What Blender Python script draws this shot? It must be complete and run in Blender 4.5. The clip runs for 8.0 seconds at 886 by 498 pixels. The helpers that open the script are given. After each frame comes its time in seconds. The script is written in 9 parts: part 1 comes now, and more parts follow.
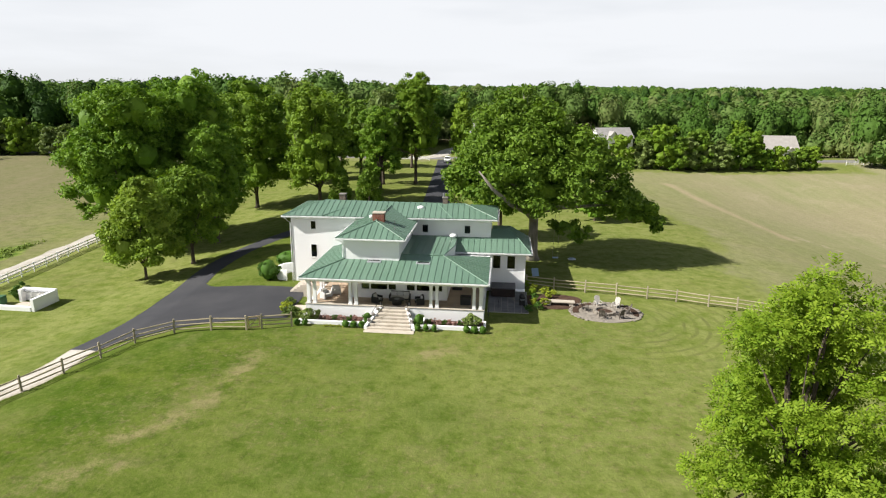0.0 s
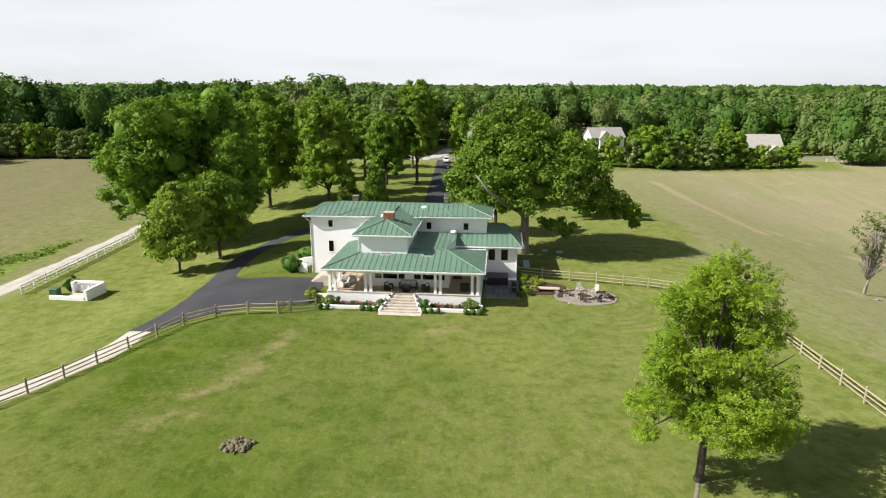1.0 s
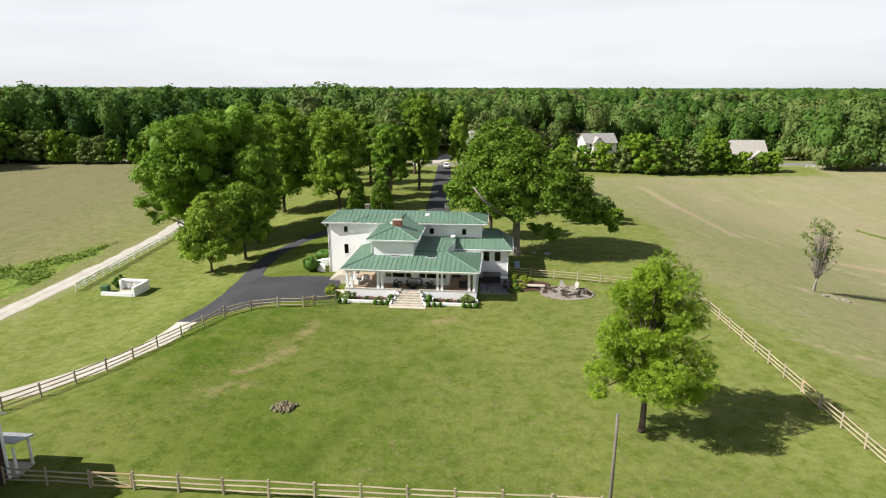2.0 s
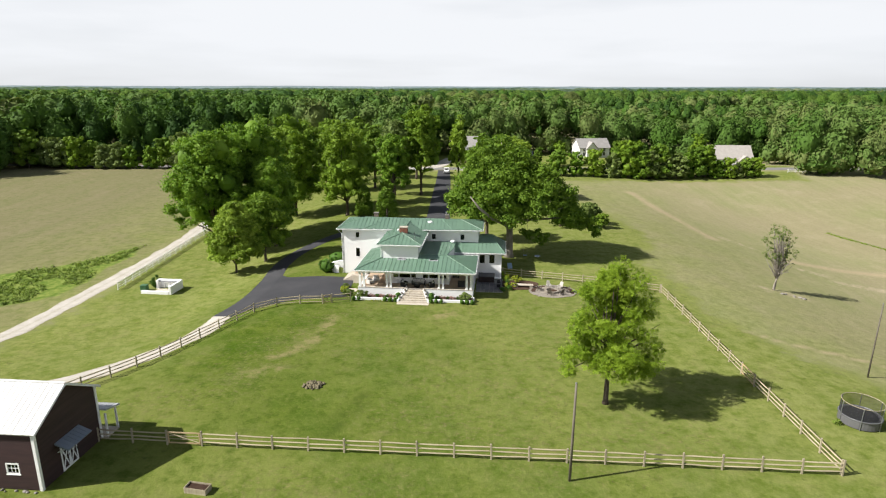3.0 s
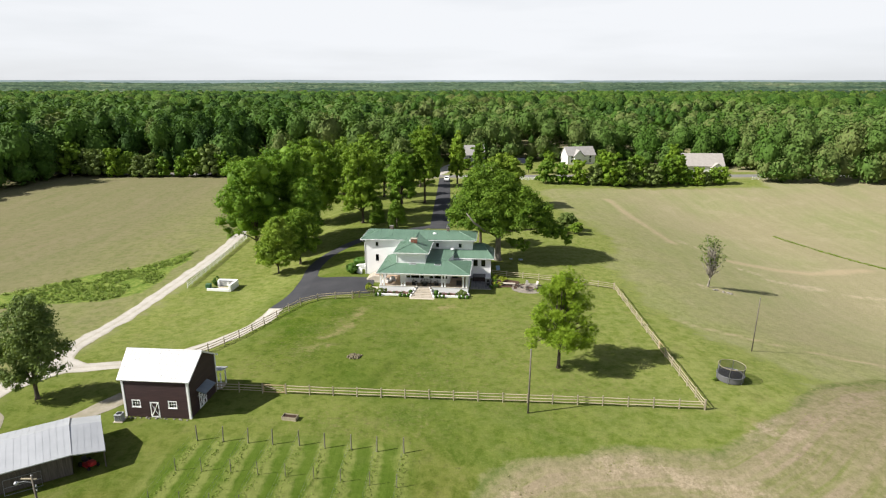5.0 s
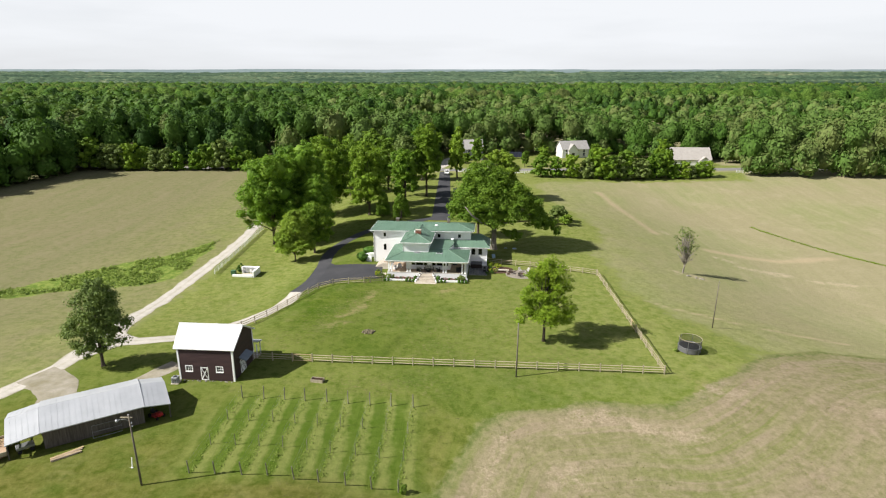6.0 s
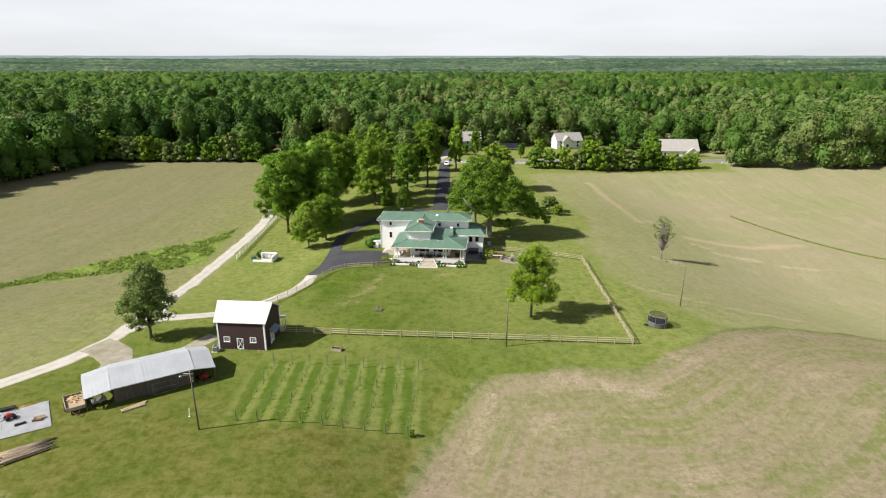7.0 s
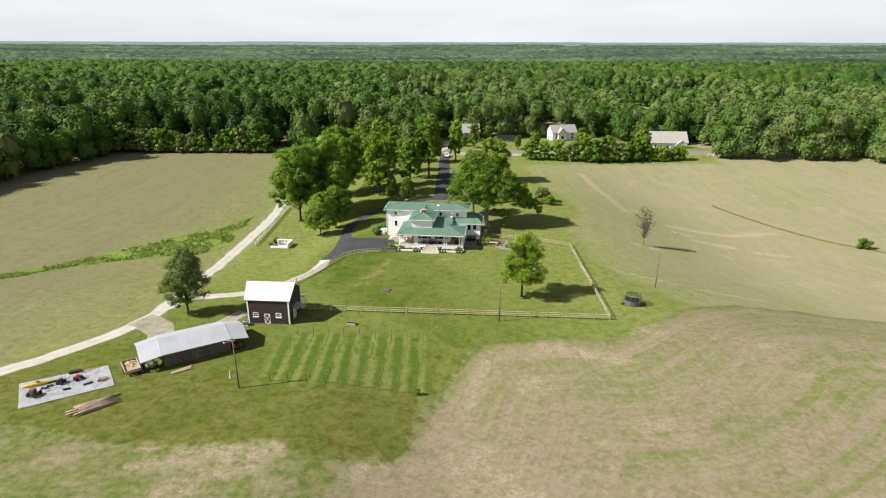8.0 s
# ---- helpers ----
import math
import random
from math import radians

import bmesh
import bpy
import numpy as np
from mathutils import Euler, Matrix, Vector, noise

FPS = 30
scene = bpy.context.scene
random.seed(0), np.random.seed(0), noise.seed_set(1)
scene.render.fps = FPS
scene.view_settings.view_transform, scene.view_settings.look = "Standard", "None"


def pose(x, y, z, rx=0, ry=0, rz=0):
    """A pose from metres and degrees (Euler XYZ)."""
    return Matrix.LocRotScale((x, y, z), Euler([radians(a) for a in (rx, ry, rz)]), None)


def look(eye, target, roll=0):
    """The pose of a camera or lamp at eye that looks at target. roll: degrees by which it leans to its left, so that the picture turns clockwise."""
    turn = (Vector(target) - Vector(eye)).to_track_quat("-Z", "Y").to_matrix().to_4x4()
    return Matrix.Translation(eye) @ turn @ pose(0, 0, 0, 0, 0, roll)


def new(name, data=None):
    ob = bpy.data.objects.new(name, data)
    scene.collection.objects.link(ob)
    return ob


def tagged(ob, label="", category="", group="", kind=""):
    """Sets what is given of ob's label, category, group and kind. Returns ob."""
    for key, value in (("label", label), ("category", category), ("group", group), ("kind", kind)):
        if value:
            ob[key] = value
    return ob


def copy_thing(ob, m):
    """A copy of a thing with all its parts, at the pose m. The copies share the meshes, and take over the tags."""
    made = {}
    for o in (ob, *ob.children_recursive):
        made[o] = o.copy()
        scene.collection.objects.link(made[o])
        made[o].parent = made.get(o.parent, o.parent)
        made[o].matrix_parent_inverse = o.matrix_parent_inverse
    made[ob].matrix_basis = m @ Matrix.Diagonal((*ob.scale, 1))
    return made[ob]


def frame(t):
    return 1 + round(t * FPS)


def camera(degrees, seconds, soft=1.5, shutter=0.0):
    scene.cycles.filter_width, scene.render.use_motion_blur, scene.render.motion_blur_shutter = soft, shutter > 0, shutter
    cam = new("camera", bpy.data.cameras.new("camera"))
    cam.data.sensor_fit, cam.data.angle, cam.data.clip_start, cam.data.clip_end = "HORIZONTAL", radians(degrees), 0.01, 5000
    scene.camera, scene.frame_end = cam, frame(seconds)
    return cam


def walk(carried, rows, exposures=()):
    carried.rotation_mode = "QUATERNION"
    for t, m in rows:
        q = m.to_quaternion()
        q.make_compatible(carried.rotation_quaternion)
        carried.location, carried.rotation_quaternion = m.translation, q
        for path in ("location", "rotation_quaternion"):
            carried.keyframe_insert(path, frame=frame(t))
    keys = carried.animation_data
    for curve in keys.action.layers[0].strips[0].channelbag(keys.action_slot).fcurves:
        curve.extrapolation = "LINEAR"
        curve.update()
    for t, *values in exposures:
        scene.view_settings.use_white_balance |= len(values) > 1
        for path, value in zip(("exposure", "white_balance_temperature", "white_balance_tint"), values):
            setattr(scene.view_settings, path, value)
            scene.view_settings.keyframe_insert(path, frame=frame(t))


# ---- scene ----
cam = camera(72.0, 8.0, soft=1.2)
METRES, EYE, TILT, LEAN, TURN = 82.0, 18.0, -3.5, 0.0, 0.0
PATH = [
    (0, (-0.835, -0.812, 20.696), (-0.879, 1.124, 20.194), 0.5),
    (0.5, (-0.885, -5.441, 21.78), (-0.926, -3.508, 21.271), 0.5),
    (1, (-1.029, -9.817, 22.707), (-1.068, -7.883, 22.196), 0.1),
    (1.5, (-1.025, -14.788, 24.244), (-1.063, -12.855, 23.732), 0.1),
    (2.8, (-0.906, -28.976, 28.735), (-0.946, -27.044, 28.222), 0.1),
    (3, (-0.91, -30.869, 29.512), (-0.948, -28.938, 28.995), 0.1),
    (3.5, (-0.826, -36.738, 31.771), (-0.865, -34.807, 31.253), 0.0),
    (4, (-0.709, -42.762, 34.259), (-0.748, -40.832, 33.739), 0.0),
    (4.5, (-0.771, -48.809, 36.637), (-0.809, -46.88, 36.11), -0.0),
    (6, (-0.957, -68.552, 42.614), (-0.992, -66.636, 42.042), -0.0),
    (6.5, (-0.918, -75.499, 44.801), (-0.953, -73.588, 44.21), -0.0),
    (7, (-0.894, -82.353, 46.95), (-0.927, -80.45, 46.337), -0.0),
    (7.5, (-0.973, -89.389, 49.276), (-1.004, -87.493, 48.641), 0.1),
    (8, (-0.97, -96.286, 51.482), (-1.001, -94.396, 50.829), 0.1),
]
walk(cam, [(t, look(eye, target, roll)) for t, eye, target, roll in PATH])

# ---- world, sun, exposure ----
SUN_EL, SUN_TO = radians(39.5), Vector((1.0, 0.26, 0.0)).normalized()
world = bpy.data.worlds.new("world")
scene.world = world
world.use_nodes = True
wn, wl = world.node_tree.nodes, world.node_tree.links
wn.clear()
w_out, w_bg, w_sky = wn.new("ShaderNodeOutputWorld"), wn.new("ShaderNodeBackground"), wn.new("ShaderNodeTexSky")
w_sky.sky_type, w_sky.sun_disc = "NISHITA", False
w_sky.sun_elevation, w_sky.sun_rotation = SUN_EL, math.atan2(-SUN_TO.x, -SUN_TO.y)
w_sky.air_density, w_sky.dust_density, w_sky.ozone_density = 0.75, 1.3, 0.8
w_co, w_map, w_no, w_ramp, w_mix = (wn.new(k) for k in ("ShaderNodeTexCoord", "ShaderNodeMapping", "ShaderNodeTexNoise", "ShaderNodeValToRGB", "ShaderNodeMix"))
w_map.inputs["Scale"].default_value = (1.0, 1.0, 7.0)
w_map.inputs["Rotation"].default_value = (0.0, 0.07, 0.0)
w_no.inputs["Scale"].default_value, w_no.inputs["Detail"].default_value = 1.6, 5.0
w_ramp.color_ramp.elements[0].position, w_ramp.color_ramp.elements[1].position = 0.25, 0.60
w_ramp.color_ramp.elements[0].color = (0.68, 0.68, 0.68, 1)
w_sep, w_el, w_mul = wn.new("ShaderNodeSeparateXYZ"), wn.new("ShaderNodeValToRGB"), wn.new("ShaderNodeMath")
w_el.color_ramp.elements[0].position, w_el.color_ramp.elements[1].position = 0.14, 0.42
w_el.color_ramp.elements[0].color, w_el.color_ramp.elements[1].color = (1, 1, 1, 1), (0.16, 0.16, 0.16, 1)
w_mul.operation = "MULTIPLY"
w_mix.data_type = "RGBA"
w_mix.inputs[7].default_value = (12.6, 12.9, 13.4, 1)
wl.new(w_co.outputs["Generated"], w_map.inputs[0])
wl.new(w_map.outputs[0], w_no.inputs["Vector"])
wl.new(w_no.outputs["Fac"], w_ramp.inputs[0])
wl.new(w_co.outputs["Generated"], w_sep.inputs[0])
wl.new(w_sep.outputs[2], w_el.inputs[0])
wl.new(w_ramp.outputs[0], w_mul.inputs[0])
wl.new(w_el.outputs[0], w_mul.inputs[1])
wl.new(w_mul.outputs[0], w_mix.inputs[0])
wl.new(w_sky.outputs[0], w_mix.inputs[6])
wl.new(w_mix.outputs[2], w_bg.inputs[0])
w_bg.inputs[1].default_value = 0.044
wl.new(w_bg.outputs[0], w_out.inputs[0])
sun = new("sun", bpy.data.lights.new("sun", "SUN"))
sun.data.energy, sun.data.angle, sun.data.color = 5.0, radians(0.6), (1.0, 0.960, 0.890)
scene.view_settings.exposure = 0.71
sun.matrix_world = look((0, 0, 60), Vector((0, 0, 60)) + Vector((SUN_TO.x * math.cos(SUN_EL), SUN_TO.y * math.cos(SUN_EL), -math.sin(SUN_EL))))


# ---- small tools ----
def smooth(a):
    a = min(1.0, max(0.0, a))
    return a * a * (3 - 2 * a)


def height(x, y):
    """The lie of the land."""
    h = -8.5 * smooth((x - 25) / 65) * smooth((y + 10) / 60) * (1 - smooth((y - 100) / 100))
    h -= 2.5 * smooth((8 - y) / 25) * smooth((x + 25) / 25)
    h -= 2.3 * smooth((-x - 20) / 25) * smooth((y - 15) / 35) * (1 - smooth((y - 110) / 80))
    h -= 3.0 * smooth((x - 70) / 40) * smooth((y - 205) / 25) * (1 - smooth((y - 290) / 120))
    h -= 9.0 * smooth((y - 690) / 190)
    h -= 2.0 * smooth((y - 900) / 3900)
    return h


def link(bm, name, mat, parent=None, flat=True):
    me = bpy.data.meshes.new(name)
    bm.normal_update()
    bm.to_mesh(me)
    bm.free()
    me.materials.append(mat)
    if not flat:
        for p in me.polygons:
            p.use_smooth = True
    ob = new(name, me)
    ob.parent = parent
    return ob


def part(name, bm, material, parent, label="", flat=True):
    ob = link(bm, name, material, parent, flat)
    return tagged(ob, label) if label else ob


def shared(name, me, parent, m):
    """A piece that shares its mesh with its like."""
    ob = new(name, me)
    ob.parent = parent
    ob.matrix_basis = m
    return ob


def thing(name, label, category, m=None, group="", kind=""):
    ob = new(name)
    ob.empty_display_size = 0.3
    if m is not None:
        ob.matrix_basis = m
    return tagged(ob, label, category, group, kind)


def box(bm, x0, x1, y0, y1, z0, z1, m=None):
    vs = [bm.verts.new((m @ Vector(p)) if m else p) for p in ((x0, y0, z0), (x1, y0, z0), (x1, y1, z0), (x0, y1, z0), (x0, y0, z1), (x1, y0, z1), (x1, y1, z1), (x0, y1, z1))]
    for f in ((3, 2, 1, 0), (4, 5, 6, 7), (0, 1, 5, 4), (1, 2, 6, 5), (2, 3, 7, 6), (3, 0, 4, 7)):
        bm.faces.new([vs[i] for i in f])
    return vs


def boxes(*rows):
    bm = bmesh.new()
    for r in rows:
        box(bm, *r)
    return bm


def bevelled(bm, w, seg=1):
    bmesh.ops.bevel(bm, geom=bm.edges[:], offset=w, segments=seg, affect="EDGES", profile=0.5)
    return bm


def tube(bm, points, radii, seg=8, cap=True):
    """A round bar along points."""
    rings = []
    pts = [Vector(p) for p in points]
    for i, p in enumerate(pts):
        d = (pts[min(i + 1, len(pts) - 1)] - pts[max(i - 1, 0)]).normalized()
        a = d.orthogonal().normalized() if abs(d.z) > 0.99 else d.cross(Vector((0, 0, 1))).normalized()
        b = d.cross(a)
        r = radii[i] if isinstance(radii, (list, tuple)) else radii
        rings.append([bm.verts.new(p + (a * math.cos(k * math.tau / seg) + b * math.sin(k * math.tau / seg)) * r) for k in range(seg)])
    for u, v in zip(rings, rings[1:]):
        for k in range(seg):
            bm.faces.new((u[k], u[(k + 1) % seg], v[(k + 1) % seg], v[k]))
    if cap:
        bm.faces.new(rings[0][::-1])
        bm.faces.new(rings[-1])
    return bm


def lathe(bm, profile, seg=16, at=(0, 0, 0)):
    """profile: (radius, height) from below."""
    rings = [[bm.verts.new((at[0] + r * math.cos(k * math.tau / seg), at[1] + r * math.sin(k * math.tau / seg), at[2] + z)) for k in range(seg)] for r, z in profile]
    for u, v in zip(rings, rings[1:]):
        for k in range(seg):
            bm.faces.new((u[k], u[(k + 1) % seg], v[(k + 1) % seg], v[k]))
    bm.faces.new(rings[0][::-1])
    bm.faces.new(rings[-1])
    return bm


def blob(bm, at, r, seed, sub=2, rough=0.12, squash=1.0):
    """An uneven stone or clump."""
    new_v = bmesh.ops.create_icosphere(bm, subdivisions=sub, radius=1.0)["verts"]
    rnd = random.Random(seed)
    sx, sy, sz = (rnd.uniform(0.8, 1.2) for _ in range(3))
    for v in new_v:
        k = 1 + rough * 2.2 * noise.noise(v.co * 1.7 + Vector((seed * 3.1, 0, seed))) + rnd.uniform(-rough, rough) * 0.4
        v.co = Vector((v.co.x * sx * r * k + at[0], v.co.y * sy * r * k + at[1], v.co.z * sz * r * squash * k + at[2]))
    return bm


# ---- materials ----
class Mat:
    def __init__(self, name, rough=0.6, metal=0.0):
        self.m = bpy.data.materials.new(name)
        self.m.use_nodes = True
        self.n, self.l = self.m.node_tree.nodes, self.m.node_tree.links
        self.b = self.n["Principled BSDF"]
        self.b.inputs["Roughness"].default_value = rough
        self.b.inputs["Metallic"].default_value = metal
        self.b.inputs["Specular IOR Level"].default_value = 0.15 if rough > 0.75 else 0.4
        self.co = self.n.new("ShaderNodeTexCoord").outputs["Object"]
        self.pos = self.n.new("ShaderNodeNewGeometry")

    def noise(self, scale, detail=4.0, rough=0.55, vec=None, stretch=None):
        t = self.n.new("ShaderNodeTexNoise")
        t.inputs["Scale"].default_value, t.inputs["Detail"].default_value, t.inputs["Roughness"].default_value = scale, detail, rough
        v = vec or self.co
        if stretch:
            mp = self.n.new("ShaderNodeMapping")
            mp.inputs["Scale"].default_value = stretch
            self.l.new(v, mp.inputs[0])
            v = mp.outputs[0]
        self.l.new(v, t.inputs["Vector"])
        return t.outputs["Fac"]

    def ramp(self, fac, *stops):
        r = self.n.new("ShaderNodeValToRGB")
        e = r.color_ramp.elements
        while len(e) < len(stops):
            e.new(0.5)
        for el, (p, c) in zip(e, stops):
            el.position = p
            el.color = (*c, 1) if isinstance(c, tuple) else (c, c, c, 1)
        self.l.new(fac, r.inputs[0])
        return r.outputs[0]

    def mix(self, fac, a, b, blend="MIX"):
        x = self.n.new("ShaderNodeMix")
        x.data_type, x.blend_type = "RGBA", blend
        for s, v in ((0, fac), (6, a), (7, b)):
            if isinstance(v, (int, float)):
                x.inputs[s].default_value = v
            elif isinstance(v, tuple):
                x.inputs[s].default_value = (*v, 1)
            else:
                self.l.new(v, x.inputs[s])
        return x.outputs[2]

    def math(self, op, a, b=0.0):
        x = self.n.new("ShaderNodeMath")
        x.operation = op
        for s, v in ((0, a), (1, b)):
            if isinstance(v, (int, float)):
                x.inputs[s].default_value = v
            else:
                self.l.new(v, x.inputs[s])
        return x.outputs[0]

    def attr(self, name):
        a = self.n.new("ShaderNodeAttribute")
        a.attribute_name = name
        return a.outputs["Fac"]

    def random(self):
        return self.n.new("ShaderNodeObjectInfo").outputs["Random"]

    def island(self):
        return self.pos.outputs["Random Per Island"]

    def colour(self, c):
        if isinstance(c, tuple):
            self.b.inputs["Base Color"].default_value = (*c, 1)
        else:
            self.l.new(c, self.b.inputs["Base Color"])
        return self

    def bump(self, fac, strength=0.3, dist=0.02):
        x = self.n.new("ShaderNodeBump")
        x.inputs["Strength"].default_value, x.inputs["Distance"].default_value = strength, dist
        self.l.new(fac, x.inputs["Height"])
        self.l.new(x.outputs[0], self.b.inputs["Normal"])
        return self


def surface(name, a, b, scale=3.0, rough=0.6, metal=0.0, bump=0.2, fine=40.0, dist=0.01, vary=0.12, stretch=None):
    """Two tones in large patches, fine grain over them, a slight change from piece to piece."""
    m = Mat(name, rough, metal)
    big = m.noise(scale, 5, stretch=stretch)
    col = m.mix(m.ramp(big, (0.35, 0.0), (0.68, 1.0)), a, b)
    grain = m.noise(fine, 3, stretch=stretch)
    col = m.mix(1.0, col, m.ramp(grain, (0.2, 1 - vary), (0.8, 1.0)), "MULTIPLY")
    col = m.mix(1.0, col, m.ramp(m.random(), (0.0, 1 - vary), (1.0, 1.0)), "MULTIPLY")
    m.colour(col).bump(grain, bump, dist)
    return m.m


def wood(name, a, b, rough=0.8, axis=0):
    st = [6.0, 6.0, 6.0]
    st[axis] = 0.5
    return surface(name, a, b, 1.2, rough, 0.0, 0.35, 9.0, 0.006, 0.22, tuple(st))


WHITE = surface("white_paint", (0.89, 0.89, 0.89), (0.86, 0.86, 0.86), 0.6, 0.55, bump=0.08, vary=0.05)
STUCCO = surface("white_render", (0.89, 0.89, 0.89), (0.86, 0.86, 0.855), 0.5, 0.85, bump=0.25, fine=30, dist=0.01, vary=0.06)
ROOF = surface("green_metal_roof", (0.130, 0.222, 0.158), (0.152, 0.245, 0.180), 0.35, 0.38, 0.0, 0.05, 6.0, 0.004, 0.10)
PALE_METAL = surface("galvanised_roof", (0.46, 0.475, 0.50), (0.40, 0.415, 0.44), 0.4, 0.5, 0.1, 0.05, 8.0, 0.004, 0.03)
WHITE_METAL = surface("white_metal_roof", (0.76, 0.755, 0.74), (0.70, 0.695, 0.68), 0.4, 0.4, 0.0, 0.04, 6.0, 0.004, 0.05)
BARN_WOOD = surface("dark_brown_siding", (0.040, 0.020, 0.020), (0.058, 0.028, 0.027), 0.8, 0.7, bump=0.25, fine=10, stretch=(0.6, 0.6, 5.0), vary=0.25)
GREY_WOOD = wood("weathered_grey_boards", (0.10, 0.085, 0.07), (0.17, 0.15, 0.13), axis=2)
FENCE_WOOD = wood("weathered_fence_wood", (0.40, 0.34, 0.22), (0.56, 0.49, 0.34), axis=0)
POST_WOOD = wood("weathered_post_wood", (0.36, 0.31, 0.22), (0.50, 0.44, 0.32), axis=2)
POLE_WOOD = wood("weathered_pole_wood", (0.125, 0.108, 0.085), (0.205, 0.185, 0.15), axis=2)
LOG_WOOD = wood("peeled_log_wood", (0.34, 0.26, 0.18), (0.56, 0.46, 0.35), axis=0)
NEW_WOOD = wood("fresh_sawn_wood", (0.55, 0.40, 0.22), (0.62, 0.48, 0.30), axis=0)
BARK = surface("bark", (0.10, 0.075, 0.055), (0.19, 0.16, 0.13), 2.0, 0.95, bump=0.8, fine=9, dist=0.04, stretch=(3, 3, 0.6), vary=0.35)
PALE_BARK = surface("pale_grey_bark", (0.27, 0.24, 0.20), (0.42, 0.38, 0.33), 1.5, 0.95, bump=0.7, fine=8, dist=0.03, stretch=(3, 3, 0.7), vary=0.3)
ASPHALT = surface("asphalt", (0.060, 0.061, 0.068), (0.080, 0.080, 0.086), 0.25, 0.82, bump=0.3, fine=25, dist=0.006, vary=0.2)
WORN_GRAVEL = surface("worn_dirty_gravel", (0.44, 0.40, 0.33), (0.30, 0.27, 0.18), 0.5, 0.95, bump=0.6, fine=4, dist=0.03, vary=0.3)
PAVER = surface("grey_tan_pavers", (0.36, 0.32, 0.27), (0.27, 0.24, 0.20), 0.9, 0.85, bump=0.3, fine=12, vary=0.25)
STONE = surface("pale_cut_stone", (0.60, 0.54, 0.46), (0.50, 0.44, 0.36), 1.6, 0.8, bump=0.2, fine=20, vary=0.14)
TAN_STONE = surface("tan_flagstone", (0.56, 0.43, 0.31), (0.44, 0.33, 0.24), 1.1, 0.75, bump=0.2, fine=16, vary=0.2)
SLATE = surface("grey_flagstone", (0.20, 0.20, 0.21), (0.27, 0.26, 0.25), 0.9, 0.8, bump=0.2, fine=16, vary=0.2)
ROCK = surface("field_stone", (0.24, 0.22, 0.20), (0.44, 0.41, 0.37), 1.4, 0.9, bump=0.5, fine=7, dist=0.03, vary=0.3)
DARK_ROCK = surface("mossy_field_stone", (0.17, 0.145, 0.085), (0.34, 0.30, 0.20), 1.4, 0.95, bump=0.5, fine=7, dist=0.03, vary=0.4)
BRICK = surface("red_brick", (0.27, 0.10, 0.065), (0.36, 0.17, 0.12), 2.5, 0.85, bump=0.3, fine=30, vary=0.3)
OLD_BRICK = surface("sooty_brick", (0.20, 0.15, 0.12), (0.30, 0.25, 0.21), 2.5, 0.9, bump=0.3, fine=30, vary=0.3)
MORTAR = surface("mortar", (0.42, 0.39, 0.35), (0.36, 0.33, 0.29), 2.0, 0.9, bump=0.3)
MULCH = surface("dark_mulch", (0.085, 0.05, 0.035), (0.13, 0.08, 0.055), 2.0, 0.95, bump=0.8, fine=12, dist=0.03, vary=0.4)
DARK_METAL = surface("dark_metal", (0.03, 0.03, 0.032), (0.045, 0.045, 0.047), 2.0, 0.4, 0.6, 0.05, 20, 0.002)
GREY_METAL = surface("grey_metal", (0.34, 0.35, 0.36), (0.28, 0.29, 0.30), 2.0, 0.45, 0.7, 0.05, 20, 0.002)
BLACK_PLASTIC = surface("black_plastic", (0.02, 0.02, 0.022), (0.03, 0.03, 0.032), 2.0, 0.5, bump=0.05)
BROWN_CABINET = surface("dark_brown_cabinet", (0.035, 0.022, 0.018), (0.05, 0.03, 0.025), 2.0, 0.6, bump=0.1)
GREY_COVER = surface("grey_vinyl", (0.10, 0.10, 0.105), (0.13, 0.13, 0.13), 1.5, 0.6, bump=0.1)
CUSHION = surface("grey_cushion", (0.58, 0.57, 0.55), (0.66, 0.65, 0.63), 2.0, 0.9, bump=0.2)
TARP = surface("pale_tarpaulin", (0.66, 0.67, 0.69), (0.56, 0.57, 0.60), 0.7, 0.5, bump=0.5, fine=3, dist=0.05, vary=0.1)
RED = surface("red_paint", (0.45, 0.03, 0.03), (0.36, 0.025, 0.025), 2.0, 0.4, bump=0.05)
YELLOW = surface("yellow_paint", (0.75, 0.50, 0.06), (0.66, 0.42, 0.05), 2.0, 0.45, bump=0.05)
BLUE = surface("pale_blue_plastic", (0.26, 0.38, 0.52), (0.32, 0.44, 0.58), 2.0, 0.4, bump=0.05)
GREEN_PAINT = surface("green_paint", (0.05, 0.14, 0.06), (0.06, 0.16, 0.07), 2.0, 0.5, bump=0.05)
SHINGLE = surface("grey_shingles", (0.36, 0.345, 0.335), (0.44, 0.42, 0.405), 1.0, 0.9, bump=0.4, fine=6, dist=0.02, vary=0.25)
VINYL = surface("pale_vinyl_siding", (0.80, 0.795, 0.78), (0.75, 0.745, 0.73), 0.6, 0.6, bump=0.1)
RUBBER = surface("black_rubber", (0.02, 0.02, 0.02), (0.03, 0.03, 0.03), 3.0, 0.8, bump=0.1)
WALL_INSIDE = surface("plaster", (0.55, 0.53, 0.50), (0.50, 0.48, 0.45), 1.0, 0.9, bump=0.1)


